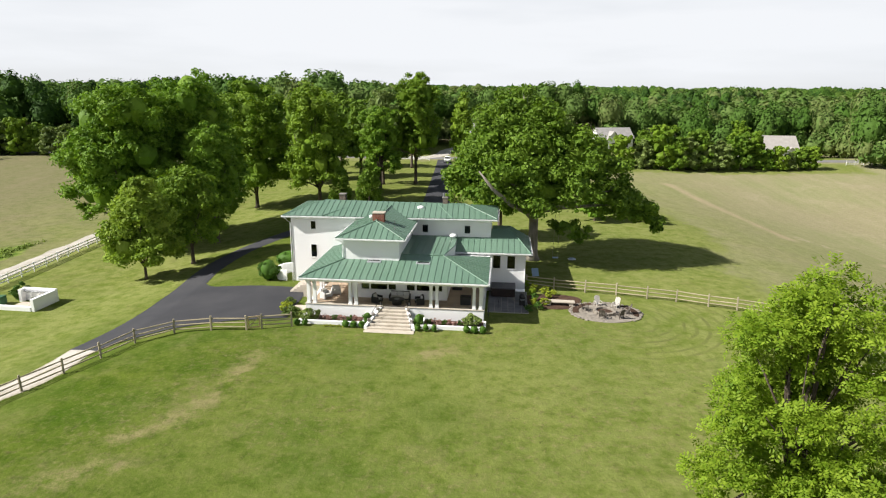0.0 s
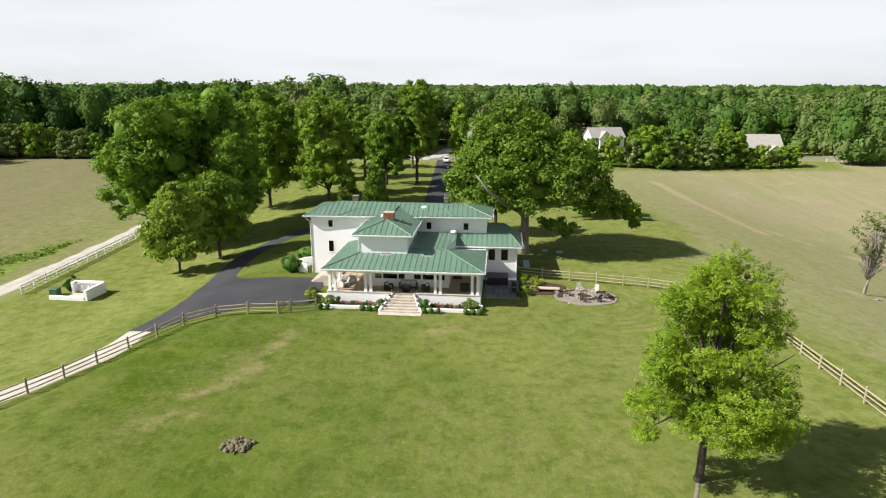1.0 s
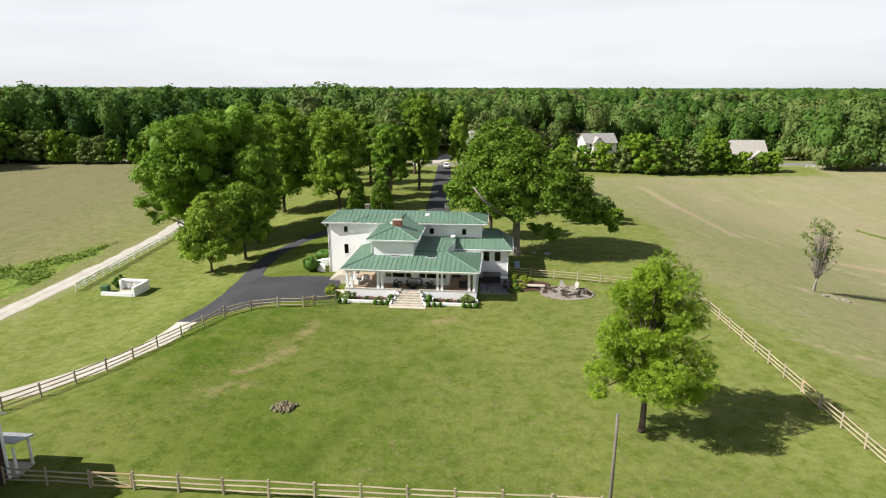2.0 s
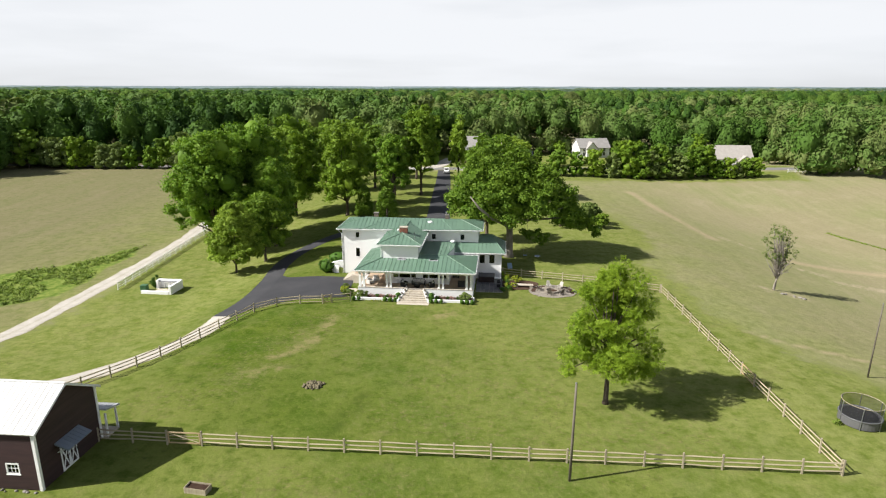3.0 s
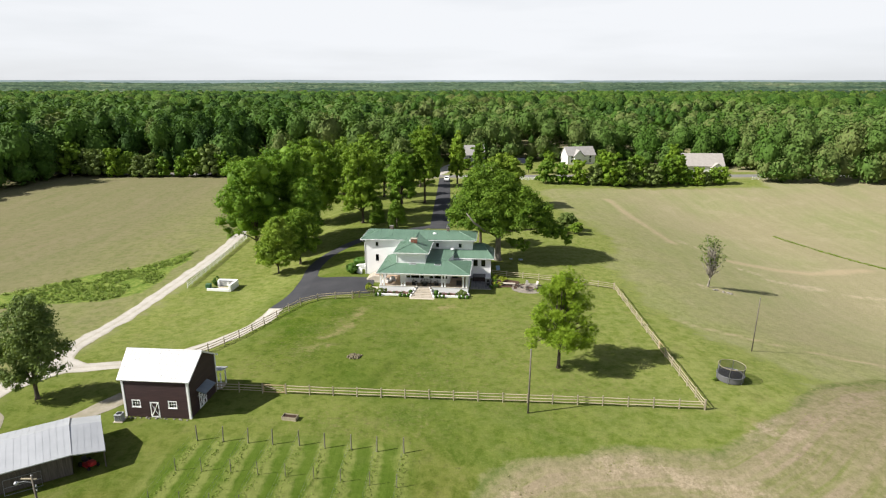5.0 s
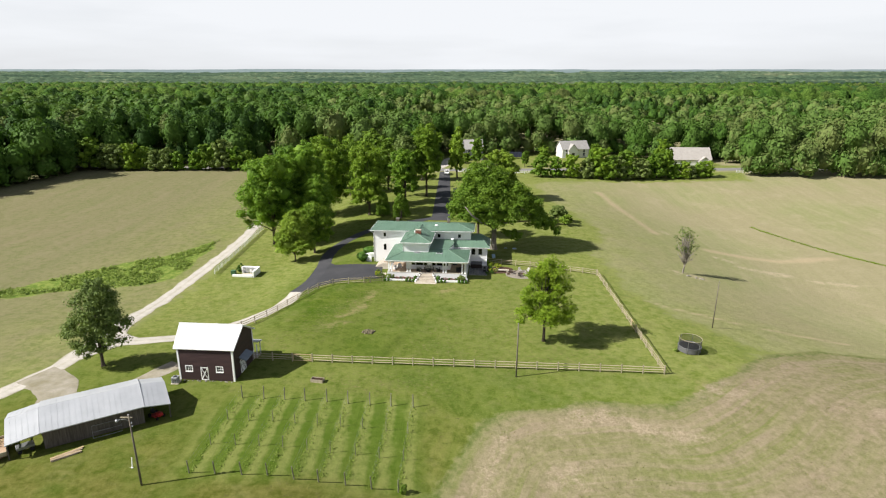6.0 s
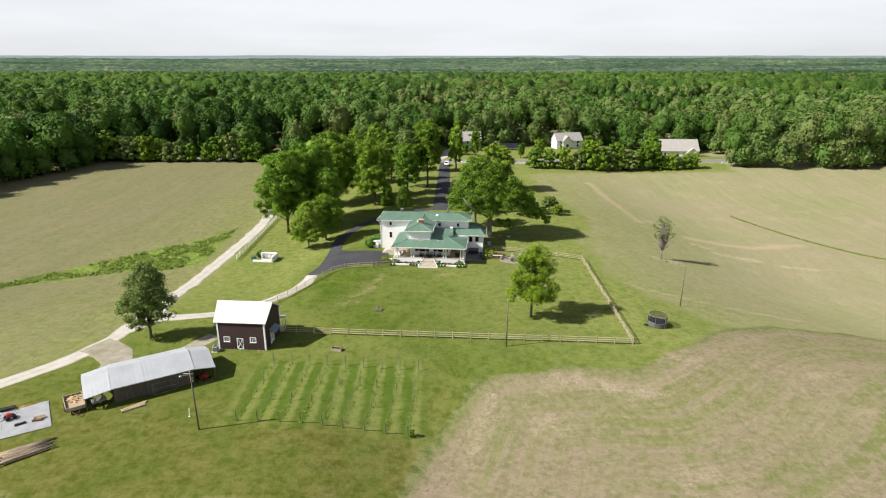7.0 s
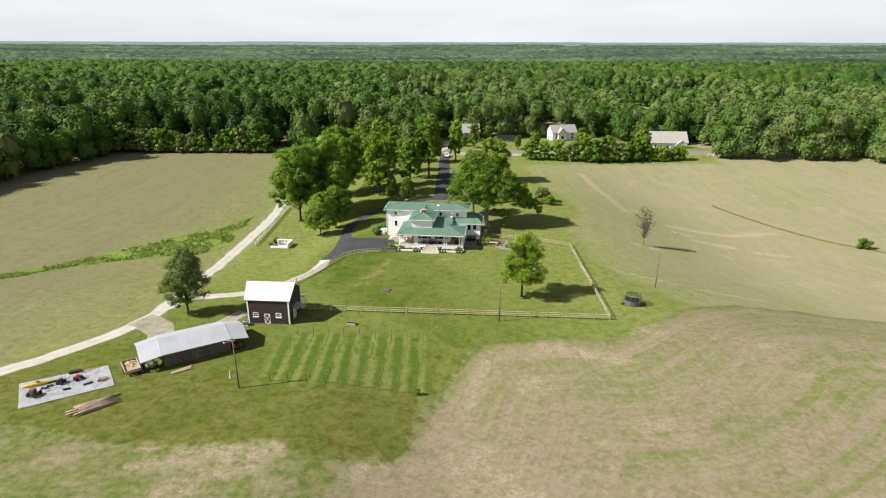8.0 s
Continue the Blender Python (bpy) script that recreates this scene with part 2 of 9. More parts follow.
def gravel_material():
    """Pale gravel, worn bright in the wheel tracks, thin and grassy between them and at the edges."""
    m = Mat("pale_gravel", 0.95)
    P = m.pos.outputs["Position"]
    big, fine = m.noise(0.5, 5, 0.6, vec=P), m.noise(5.0, 4, 0.7, vec=P)
    col = m.mix(m.ramp(big, (0.35, 0.0), (0.68, 1.0)), (0.56, 0.525, 0.475), (0.46, 0.425, 0.375))
    off = m.math("ADD", m.attr("across"), m.math("MULTIPLY", m.math("SUBTRACT", m.noise(0.8, 5, 0.7, vec=P), 0.5), 0.35))
    worn = m.ramp(off, (0.02, 0.38), (0.12, 0.0), (0.38, 0.0), (0.52, 1.0))
    col = m.mix(m.math("MULTIPLY", worn, 0.8), col, m.mix(m.ramp(fine, (0.40, 0.0), (0.60, 1.0)), (0.21, 0.215, 0.085), (0.40, 0.355, 0.27)))
    col = m.mix(1.0, col, m.ramp(fine, (0.25, 0.78), (0.75, 1.0)), "MULTIPLY")
    m.colour(col).bump(fine, 0.5, 0.04)
    return m.m


GRAVEL = gravel_material()


def glass_material():
    m = Mat("window_glass", 0.05)
    m.n.remove(m.b)
    tr, gl, mx, lw = (m.n.new(k) for k in ("ShaderNodeBsdfTransparent", "ShaderNodeBsdfGlossy", "ShaderNodeMixShader", "ShaderNodeFresnel"))
    tr.inputs[0].default_value = (0.35, 0.37, 0.38, 1)
    gl.inputs["Roughness"].default_value = 0.03
    lw.inputs[0].default_value = 1.5
    m.l.new(lw.outputs[0], mx.inputs[0])
    m.l.new(tr.outputs[0], mx.inputs[1])
    m.l.new(gl.outputs[0], mx.inputs[2])
    m.l.new(mx.outputs[0], m.n["Material Output"].inputs[0])
    return m.m


GLASS = glass_material()


def net_material():
    m = Mat("black_safety_net", 0.8)
    m.colour((0.03, 0.03, 0.03))
    tr, mx = m.n.new("ShaderNodeBsdfTransparent"), m.n.new("ShaderNodeMixShader")
    mx.inputs[0].default_value = 0.45
    m.l.new(tr.outputs[0], mx.inputs[1])
    m.l.new(m.b.outputs[0], mx.inputs[2])
    m.l.new(mx.outputs[0], m.n["Material Output"].inputs[0])
    return m.m


NET = net_material()


def leaf_material(name, dark, light, back=0.30, patch=0.25):
    """Leaves: a tone of its own for each, larger patches, light through the blade."""
    m = Mat(name, 0.6)
    m.b.inputs["Specular IOR Level"].default_value = 0.2
    big = m.noise(patch, 3, vec=m.pos.outputs["Position"])
    f = m.math("ADD", m.math("MULTIPLY", m.island(), 0.65), m.math("MULTIPLY", m.ramp(big, (0.3, 0.0), (0.7, 1.0)), 0.35))
    f = m.math("ADD", f, m.math("MULTIPLY", m.math("SUBTRACT", m.random(), 0.5), 0.35))
    col = m.mix(f, dark, light)
    m.colour(col)
    t, mx = m.n.new("ShaderNodeBsdfTranslucent"), m.n.new("ShaderNodeMixShader")
    mx.inputs[0].default_value = back
    m.l.new(m.mix(1.0, col, (1.0, 1.0, 0.55), "MULTIPLY"), t.inputs[0])
    m.l.new(m.b.outputs[0], mx.inputs[1])
    m.l.new(t.outputs[0], mx.inputs[2])
    m.l.new(mx.outputs[0], m.n["Material Output"].inputs[0])
    return m.m


LEAF = leaf_material("oak_leaves", (0.094, 0.182, 0.012), (0.232, 0.342, 0.030))
LEAF_DARK = leaf_material("dark_leaves", (0.066, 0.140, 0.012), (0.184, 0.290, 0.028))
LEAF_FRESH = leaf_material("fresh_leaves", (0.115, 0.210, 0.018), (0.310, 0.415, 0.052), 0.34)
LEAF_YOUNG = leaf_material("bright_leaves", (0.125, 0.225, 0.012), (0.330, 0.440, 0.042), 0.44)
LEAF_GREY = leaf_material("grey_green_leaves", (0.100, 0.152, 0.036), (0.225, 0.295, 0.080))
LEAF_OAK = leaf_material("deep_green_leaves", (0.076, 0.172, 0.012), (0.224, 0.358, 0.034), 0.32)
BOX_LEAF = leaf_material("box_leaves", (0.040, 0.105, 0.011), (0.092, 0.185, 0.022), 0.2, 1.0)
LIME_LEAF = leaf_material("lime_leaves", (0.24, 0.30, 0.025), (0.42, 0.48, 0.05), 0.3, 1.0)
PINK_PETAL = leaf_material("pink_petals", (0.30, 0.17, 0.14), (0.50, 0.32, 0.29), 0.2, 1.0)
DRY_WEED = leaf_material("dry_weeds", (0.150, 0.165, 0.055), (0.270, 0.260, 0.110), 0.25, 0.3)
WEED_LEAF = leaf_material("weed_leaves", (0.135, 0.215, 0.032), (0.27, 0.345, 0.07), 0.3, 0.5)


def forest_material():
    """Treetops: tones from tree to tree, mottled sprays, and the shade of the gaps between them painted in."""
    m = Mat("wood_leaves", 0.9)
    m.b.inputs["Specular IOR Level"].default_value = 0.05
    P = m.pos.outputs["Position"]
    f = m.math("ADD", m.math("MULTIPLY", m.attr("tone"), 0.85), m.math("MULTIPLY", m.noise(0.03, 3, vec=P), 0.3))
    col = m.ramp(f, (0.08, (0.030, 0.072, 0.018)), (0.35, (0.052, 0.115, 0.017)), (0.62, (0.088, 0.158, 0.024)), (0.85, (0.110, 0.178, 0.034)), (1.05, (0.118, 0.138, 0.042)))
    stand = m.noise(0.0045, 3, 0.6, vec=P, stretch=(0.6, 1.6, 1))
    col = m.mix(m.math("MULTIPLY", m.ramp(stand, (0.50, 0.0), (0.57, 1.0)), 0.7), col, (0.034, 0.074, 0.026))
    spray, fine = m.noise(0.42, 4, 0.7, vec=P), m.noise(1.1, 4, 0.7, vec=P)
    # near-black patches by noise: painted shade between and inside the sprays
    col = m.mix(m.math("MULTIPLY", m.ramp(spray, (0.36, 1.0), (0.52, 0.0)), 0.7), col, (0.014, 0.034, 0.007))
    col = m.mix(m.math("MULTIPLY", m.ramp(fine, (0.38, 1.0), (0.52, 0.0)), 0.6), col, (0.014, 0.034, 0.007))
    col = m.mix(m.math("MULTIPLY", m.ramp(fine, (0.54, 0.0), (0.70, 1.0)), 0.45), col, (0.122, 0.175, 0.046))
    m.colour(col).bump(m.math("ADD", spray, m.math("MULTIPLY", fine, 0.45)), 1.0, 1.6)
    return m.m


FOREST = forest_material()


def wood_leaf_material():
    """Woodland leaves: a tone for each tree, another for each spray, light through the blade."""
    m = Mat("woodland_leaves", 0.7)
    m.b.inputs["Specular IOR Level"].default_value = 0.12
    f = m.math("ADD", m.attr("tone"), m.math("MULTIPLY", m.math("SUBTRACT", m.island(), 0.5), 0.22))
    col = m.ramp(f, (0.05, (0.036, 0.082, 0.018)), (0.38, (0.066, 0.142, 0.018)), (0.65, (0.092, 0.168, 0.033)), (0.90, (0.128, 0.198, 0.050)), (1.0, (0.150, 0.192, 0.058)))
    col = m.mix(1.0, col, m.ramp(m.noise(0.9, 4, 0.7, vec=m.pos.outputs["Position"]), (0.30, 0.72), (0.70, 1.12)), "MULTIPLY")
    m.colour(col)
    t, mx = m.n.new("ShaderNodeBsdfTranslucent"), m.n.new("ShaderNodeMixShader")
    mx.inputs[0].default_value = 0.22
    m.l.new(m.mix(1.0, col, (1.0, 1.0, 0.55), "MULTIPLY"), t.inputs[0])
    m.l.new(m.b.outputs[0], mx.inputs[1])
    m.l.new(t.outputs[0], mx.inputs[2])
    m.l.new(mx.outputs[0], m.n["Material Output"].inputs[0])
    return m.m


WOOD_LEAF = wood_leaf_material()
# blue-grey of the distance haze painted into the hills' base colour
FAR_HILL = surface("haze_blue_far_hills", (0.16, 0.215, 0.225), (0.20, 0.255, 0.26), 0.01, 0.95, bump=0.0, fine=0.1)


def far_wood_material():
    """Distant woods: dark stands, paler mixed woods and a few fields, in long strips; haze greyed into the tones."""
    m = Mat("haze_greyed_far_woods", 0.95)
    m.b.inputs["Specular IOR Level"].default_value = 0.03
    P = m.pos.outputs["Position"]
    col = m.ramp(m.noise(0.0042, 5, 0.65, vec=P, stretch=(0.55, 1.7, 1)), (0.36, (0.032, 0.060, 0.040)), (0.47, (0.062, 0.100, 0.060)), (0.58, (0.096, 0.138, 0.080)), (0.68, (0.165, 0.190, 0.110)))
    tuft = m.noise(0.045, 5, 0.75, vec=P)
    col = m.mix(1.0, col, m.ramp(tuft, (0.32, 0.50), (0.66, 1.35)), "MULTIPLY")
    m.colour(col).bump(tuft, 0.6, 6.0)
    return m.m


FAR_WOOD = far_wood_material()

# ---- the land ----
LAWN = [(-66, -36), (-51, -38), (-35, -40), (-23.5, -40), (-10, -41), (2, -36), (6, -24), (9, -16), (14, -9), (20, -5), (32, -5), (42, 6), (46, 17), (50, 22), (42, 31), (36, 42), (33, 55), (33, 66), (34, 77), (39, 92), (40, 101), (35, 116), (31, 128), (28, 186), (-57, 186), (-57, 30), (-60, 8), (-75, -12)]
SOIL = [(-10.6, -29.7), (-8, -26.2), (-4.7, -17.9), (-1.2, -7.6), (1.5, -1.9), (7.9, 2.5), (19.9, 3.9), (27.1, 3.4), (32.6, 6.9), (40.4, 14), (48.5, 20.4), (60, 25.2), (74, 26), (90, 20.5), (300, -20), (300, -400), (-300, -400), (-300, -60), (-64.6, -24), (-53.5, -26.4), (-41.8, -28.5), (-25.5, -27.5), (-20.7, -29.4)]
YARDS = [[(-14, 200), (128, 201), (128, 252), (-14, 252)], [(26, 190), (120, 192), (118, 176), (70, 173), (42, 168), (26, 160)]]
VINES = [(-31.5, 5), (-5, 3.5), (-4.5, -13), (-31.5, -13)]
WEEDS = [(-115, 19), (-105, 32), (-101, 36), (-97.5, 41), (-93, 45), (-87, 47.5), (-77.5, 51.5), (-69, 53), (-62.6, 57.5), (-62.9, 67.5), (-63.5, 79.5), (-64.2, 90), (-69.2, 78.5), (-75.4, 72.5), (-81, 66.5), (-86.2, 60.5), (-91.2, 55.2), (-95.7, 49.8), (-99.9, 44.8), (-104, 40.4), (-107.4, 35.5), (-118, 21)]


def inside(poly, X, Y):
    """Signed distance to a polygon, positive inside."""
    P = np.array(poly, float)
    d = np.full(X.shape, 1e9)
    odd = np.zeros(X.shape, bool)
    for (ax, ay), (bx, by) in zip(P, np.roll(P, -1, 0)):
        ex, ey = bx - ax, by - ay
        k = np.clip(((X - ax) * ex + (Y - ay) * ey) / (ex * ex + ey * ey), 0, 1)
        d = np.minimum(d, np.hypot(X - ax - k * ex, Y - ay - k * ey))
        cross = ((ay > Y) != (by > Y)) & (X < (bx - ax) * (Y - ay) / ((by - ay) or 1e-9) + ax)
        odd ^= cross
    return np.where(odd, d, -d)


def graded(lo, hi, step, far, grow=1.28):
    """Even steps between lo and hi, growing ones out to far."""
    c = list(np.arange(lo, hi + step / 2, step))
    s, x = step, c[-1]
    while x < far:
        s *= grow
        x += s
        c.append(x)
    s, x = step, c[0]
    while x > -far:
        s *= grow
        x -= s
        c.insert(0, x)
    return np.array(c)


def mesh_from(name, V, F, mat, kind_flat=True):
    """A mesh from arrays of corners and of triangles or quads."""
    me = bpy.data.meshes.new(name)
    n, k = F.shape
    me.vertices.add(len(V))
    me.vertices.foreach_set("co", np.ascontiguousarray(V, np.float32).ravel())
    me.loops.add(n * k)
    me.loops.foreach_set("vertex_index", np.ascontiguousarray(F, np.int32).ravel())
    me.polygons.add(n)
    me.polygons.foreach_set("loop_start", np.arange(0, n * k, k, dtype=np.int32))
    me.update(calc_edges=True)
    me.polygons.foreach_set("use_smooth", np.full(n, not kind_flat))
    me.materials.append(mat)
    return me


def ground_material():
    m = Mat("grass_and_soil", 0.95)
    m.b.inputs["Specular IOR Level"].default_value = 0.02
    P = m.pos.outputs["Position"]
    lawn, soil, vine, weed = (m.attr(k) for k in ("lawn", "soil", "vine", "weed"))
    n_big, n_mid, n_fine, n_tiny = m.noise(0.035, 4, vec=P), m.noise(0.16, 5, 0.6, vec=P), m.noise(1.1, 5, 0.65, vec=P), m.noise(6.0, 3, 0.7, vec=P)
    streak = m.noise(0.12, 4, 0.6, vec=P, stretch=(2.2, 0.22, 1))
    # mown lawn: broad tones, patches, tufts, dry blades, bare spots
    n_tuft, n_dry = m.noise(0.55, 5, 0.7, vec=P), m.noise(2.6, 4, 0.7, vec=P)
    bare, lush, rim = m.attr("bare"), m.attr("lush"), m.attr("rim")
    ragged = m.math("SUBTRACT", m.noise(0.45, 6, 0.75, vec=P), 0.5)
    bare = m.ramp(m.math("MULTIPLY", bare, m.math("ADD", m.math("MULTIPLY", ragged, 4.0), 0.55)), (0.18, 0.0), (0.75, 0.85))
    lush = m.ramp(m.math("MULTIPLY", lush, m.math("ADD", m.math("MULTIPLY", ragged, 4.0), 0.5)), (0.20, 0.0), (1.0, 0.7))
    g = m.mix(m.ramp(n_mid, (0.38, 0.0), (0.62, 1.0)), (0.060, 0.110, 0.010), (0.110, 0.152, 0.022))
    g = m.mix(m.ramp(n_big, (0.42, 0.0), (0.64, 0.75)), g, (0.160, 0.192, 0.044))
    g = m.mix(m.math("MULTIPLY", m.ramp(n_tuft, (0.36, 1.0), (0.50, 0.0)), 0.6), g, (0.050, 0.096, 0.008))
    g = m.mix(m.math("MULTIPLY", m.ramp(n_dry, (0.50, 0.0), (0.70, 1.0)), 0.35), g, (0.225, 0.225, 0.075))
    g = m.mix(m.math("MULTIPLY", m.attr("dryness"), 0.62), g, m.mix(m.ramp(n_tuft, (0.36, 0.0), (0.60, 1.0)), (0.195, 0.240, 0.052), (0.310, 0.328, 0.120)))
    g = m.mix(m.math("MULTIPLY", m.attr("olive"), m.ramp(n_mid, (0.35, 0.35), (0.60, 0.85))), g, m.mix(m.ramp(n_tuft, (0.36, 0.0), (0.60, 1.0)), (0.092, 0.104, 0.018), (0.176, 0.166, 0.050)))
    worn = m.math("MULTIPLY", m.ramp(m.noise(0.22, 6, 0.75, vec=P), (0.53, 0.0), (0.68, 1.0)), 0.38)
    g = m.mix(worn, g, (0.225, 0.212, 0.090))
    spots = m.math("MULTIPLY", m.ramp(m.noise(1.5, 4, 0.75, vec=P), (0.60, 0.0), (0.70, 1.0)), m.ramp(n_mid, (0.45, 0.0), (0.60, 0.8)))
    g = m.mix(spots, g, (0.120, 0.098, 0.050))
    g = m.mix(m.math("MULTIPLY", bare, 0.8), g, (0.300, 0.260, 0.130))
    clover = m.ramp(m.noise(0.75, 6, 0.78, vec=P), (0.60, 0.0), (0.68, 1.0))
    g = m.mix(m.math("MULTIPLY", clover, 0.45), g, (0.036, 0.080, 0.007))
    scuff = m.math("MULTIPLY", m.attr("scuff"), m.ramp(m.noise(1.35, 6, 0.80, vec=P), (0.50, 0.0), (0.64, 1.0)))
    g = m.mix(m.math("MULTIPLY", scuff, 0.55), g, m.mix(m.ramp(n_dry, (0.40, 0.0), (0.60, 1.0)), (0.130, 0.105, 0.055), (0.270, 0.225, 0.120)))
    ring = m.n.new("ShaderNodeVectorMath")
    ring.operation = "DISTANCE"
    ring.inputs[1].default_value = (15.0, 53.4, 0.0)
    m.l.new(P, ring.inputs[0])
    wheel_marks = m.ramp(m.math("SINE", m.math("MULTIPLY", m.math("ADD", ring.outputs["Value"], m.math("MULTIPLY", n_mid, 1.2)), 5.6)), (0.30, 0.0), (0.95, 1.0))
    g = m.mix(m.math("MULTIPLY", m.math("MULTIPLY", wheel_marks, m.attr("mown_rings")), m.ramp(n_tuft, (0.40, 0.0), (0.62, 0.55))), g, (0.088, 0.092, 0.032))
    g = m.mix(m.math("MULTIPLY", m.attr("trodden"), m.ramp(n_tuft, (0.42, 0.0), (0.58, 0.7))), g, (0.042, 0.075, 0.008))
    g = m.mix(1.0, g, (0.865, 0.86, 0.83), "MULTIPLY")
    # contour lines of mowing and raking, along the field's own edges
    cv = m.n.new("ShaderNodeCombineXYZ")
    m.l.new(m.attr("contour"), cv.inputs[0])
    m.l.new(m.math("MULTIPLY", m.noise(0.02, 2, vec=P), 4.0), cv.inputs[1])
    rake = m.noise(0.42, 3, 0.6, vec=cv.outputs[0])
    rake_fine = m.noise(1.3, 3, 0.6, vec=cv.outputs[0])
    # hay field: swaths along the rows, pale and rusty patches
    h = m.mix(m.ramp(streak, (0.36, 0.0), (0.62, 1.0)), (0.276, 0.258, 0.144), (0.240, 0.242, 0.118))
    h = m.mix(m.math("MULTIPLY", m.ramp(n_big, (0.40, 0.0), (0.62, 1.0)), 0.8), h, (0.290, 0.248, 0.158))
    h = m.mix(m.math("MULTIPLY", m.ramp(n_mid, (0.52, 0.0), (0.70, 1.0)), 0.6), h, (0.345, 0.298, 0.196))
    h = m.mix(m.math("MULTIPLY", m.ramp(rake, (0.44, 0.0), (0.60, 1.0)), 0.28), h, (0.345, 0.300, 0.192))
    h = m.mix(m.math("MULTIPLY", m.ramp(n_dry, (0.45, 0.0), (0.70, 1.0)), 0.40), h, (0.190, 0.212, 0.070))
    w = m.mix(m.ramp(streak, (0.35, 0.0), (0.65, 1.0)), (0.190, 0.167, 0.095), (0.162, 0.158, 0.077))
    w = m.mix(m.math("MULTIPLY", m.ramp(n_tuft, (0.40, 1.0), (0.52, 0.0)), 0.45), w, (0.120, 0.135, 0.045))
    w = m.mix(m.math("MULTIPLY", m.ramp(n_mid, (0.54, 0.0), (0.72, 1.0)), 0.35), w, (0.235, 0.195, 0.125))
    h = m.mix(m.math("MULTIPLY", m.attr("west"), 0.85), h, w)
    h = m.mix(m.math("MULTIPLY", m.attr("verge"), m.ramp(n_mid, (0.35, 0.35), (0.65, 0.9))), h, m.mix(m.ramp(n_tuft, (0.38, 0.0), (0.60, 1.0)), (0.150, 0.185, 0.045), (0.235, 0.245, 0.090)))
    h = m.mix(1.0, h, (0.99, 1.00, 0.99), "MULTIPLY")
    h = m.mix(m.math("MULTIPLY", bare, 0.8), h, (0.430, 0.360, 0.255))
    h = m.mix(m.attr("track"), h, (0.390, 0.315, 0.205))
    # rough ground: brown and green patches, raked lines, pale bare earth
    s = m.mix(m.ramp(m.noise(0.06, 5, 0.6, vec=P), (0.40, 0.0), (0.60, 1.0)), (0.262, 0.208, 0.146), (0.228, 0.202, 0.116))
    s = m.mix(m.math("MULTIPLY", m.math("MULTIPLY", m.ramp(rake, (0.44, 0.0), (0.58, 1.0)), m.ramp(m.noise(0.045, 3, vec=P), (0.40, 0.15), (0.60, 1.0))), 0.85), s, (0.160, 0.180, 0.056))
    s = m.mix(m.math("MULTIPLY", m.ramp(rake_fine, (0.46, 0.0), (0.62, 1.0)), 0.32), s, (0.305, 0.250, 0.172))
    s = m.mix(m.math("MULTIPLY", m.ramp(n_tuft, (0.36, 1.0), (0.52, 0.0)), 0.42), s, (0.130, 0.145, 0.045))
    s = m.mix(m.math("MULTIPLY", m.ramp(n_dry, (0.34, 1.0), (0.48, 0.0)), 0.45), s, (0.120, 0.110, 0.055))
    s = m.mix(m.math("MULTIPLY", m.ramp(n_fine, (0.48, 0.0), (0.66, 1.0)), 0.3), s, (0.300, 0.242, 0.165))
    s = m.mix(m.math("MULTIPLY", m.ramp(m.noise(0.11, 6, 0.72, vec=P), (0.60, 0.0), (0.70, 1.0)), 0.4), s, (0.350, 0.285, 0.200))
    green = m.ramp(m.math("ADD", m.math("MULTIPLY", m.attr("rough"), 0.23), m.noise(0.13, 6, 0.7, vec=P)), (0.62, 0.0), (0.78, 1.0))
    s = m.mix(m.math("MULTIPLY", green, 0.85), s, m.mix(m.ramp(n_tuft, (0.36, 0.0), (0.60, 1.0)), (0.080, 0.115, 0.022), (0.160, 0.170, 0.056)))
    s = m.mix(m.math("MULTIPLY", rim, 0.75), s, m.mix(m.ramp(n_tuft, (0.40, 0.0), (0.58, 1.0)), (0.070, 0.115, 0.018), (0.160, 0.175, 0.060)))
    s = m.mix(bare, s, m.mix(m.ramp(n_dry, (0.40, 0.0), (0.62, 1.0)), (0.255, 0.208, 0.138), (0.370, 0.305, 0.215)))
    s = m.mix(m.math("MULTIPLY", lush, 0.8), s, (0.095, 0.150, 0.022))
    edge = m.math("ADD", m.math("MULTIPLY", m.math("SUBTRACT", n_mid, 0.5), 0.5), m.math("MULTIPLY", m.math("SUBTRACT", n_tuft, 0.5), 0.7))
    fac = lambda a: m.ramp(m.math("ADD", a, edge), (0.42, 0.0), (0.58, 1.0))
    col = m.mix(fac(lawn), h, g)
    col = m.mix(fac(soil), col, s)
    vg = m.mix(m.ramp(m.math("ADD", m.attr("rows"), m.math("MULTIPLY", m.math("SUBTRACT", n_tuft, 0.5), 1.1)), (0.35, 0.0), (0.75, 1.0)), (0.070, 0.122, 0.014), (0.185, 0.215, 0.062))
    col = m.mix(m.math("MULTIPLY", vine, 0.7), col, vg)
    col = m.mix(fac(weed), col, m.mix(m.ramp(n_fine, (0.4, 0.0), (0.6, 1.0)), (0.105, 0.170, 0.028), (0.205, 0.248, 0.062)))
    col = m.mix(1.0, col, m.ramp(n_tiny, (0.25, 0.86), (0.72, 1.06)), "MULTIPLY")
    col = m.mix(1.0, col, m.ramp(n_fine, (0.30, 0.92), (0.70, 1.06)), "MULTIPLY")
    m.colour(col)
    m.bump(m.math("ADD", m.math("MULTIPLY", n_tuft, 0.9), m.math("ADD", m.math("MULTIPLY", n_fine, 0.5), m.math("MULTIPLY", n_tiny, 0.22))), 0.45, 0.22)
    return m.m


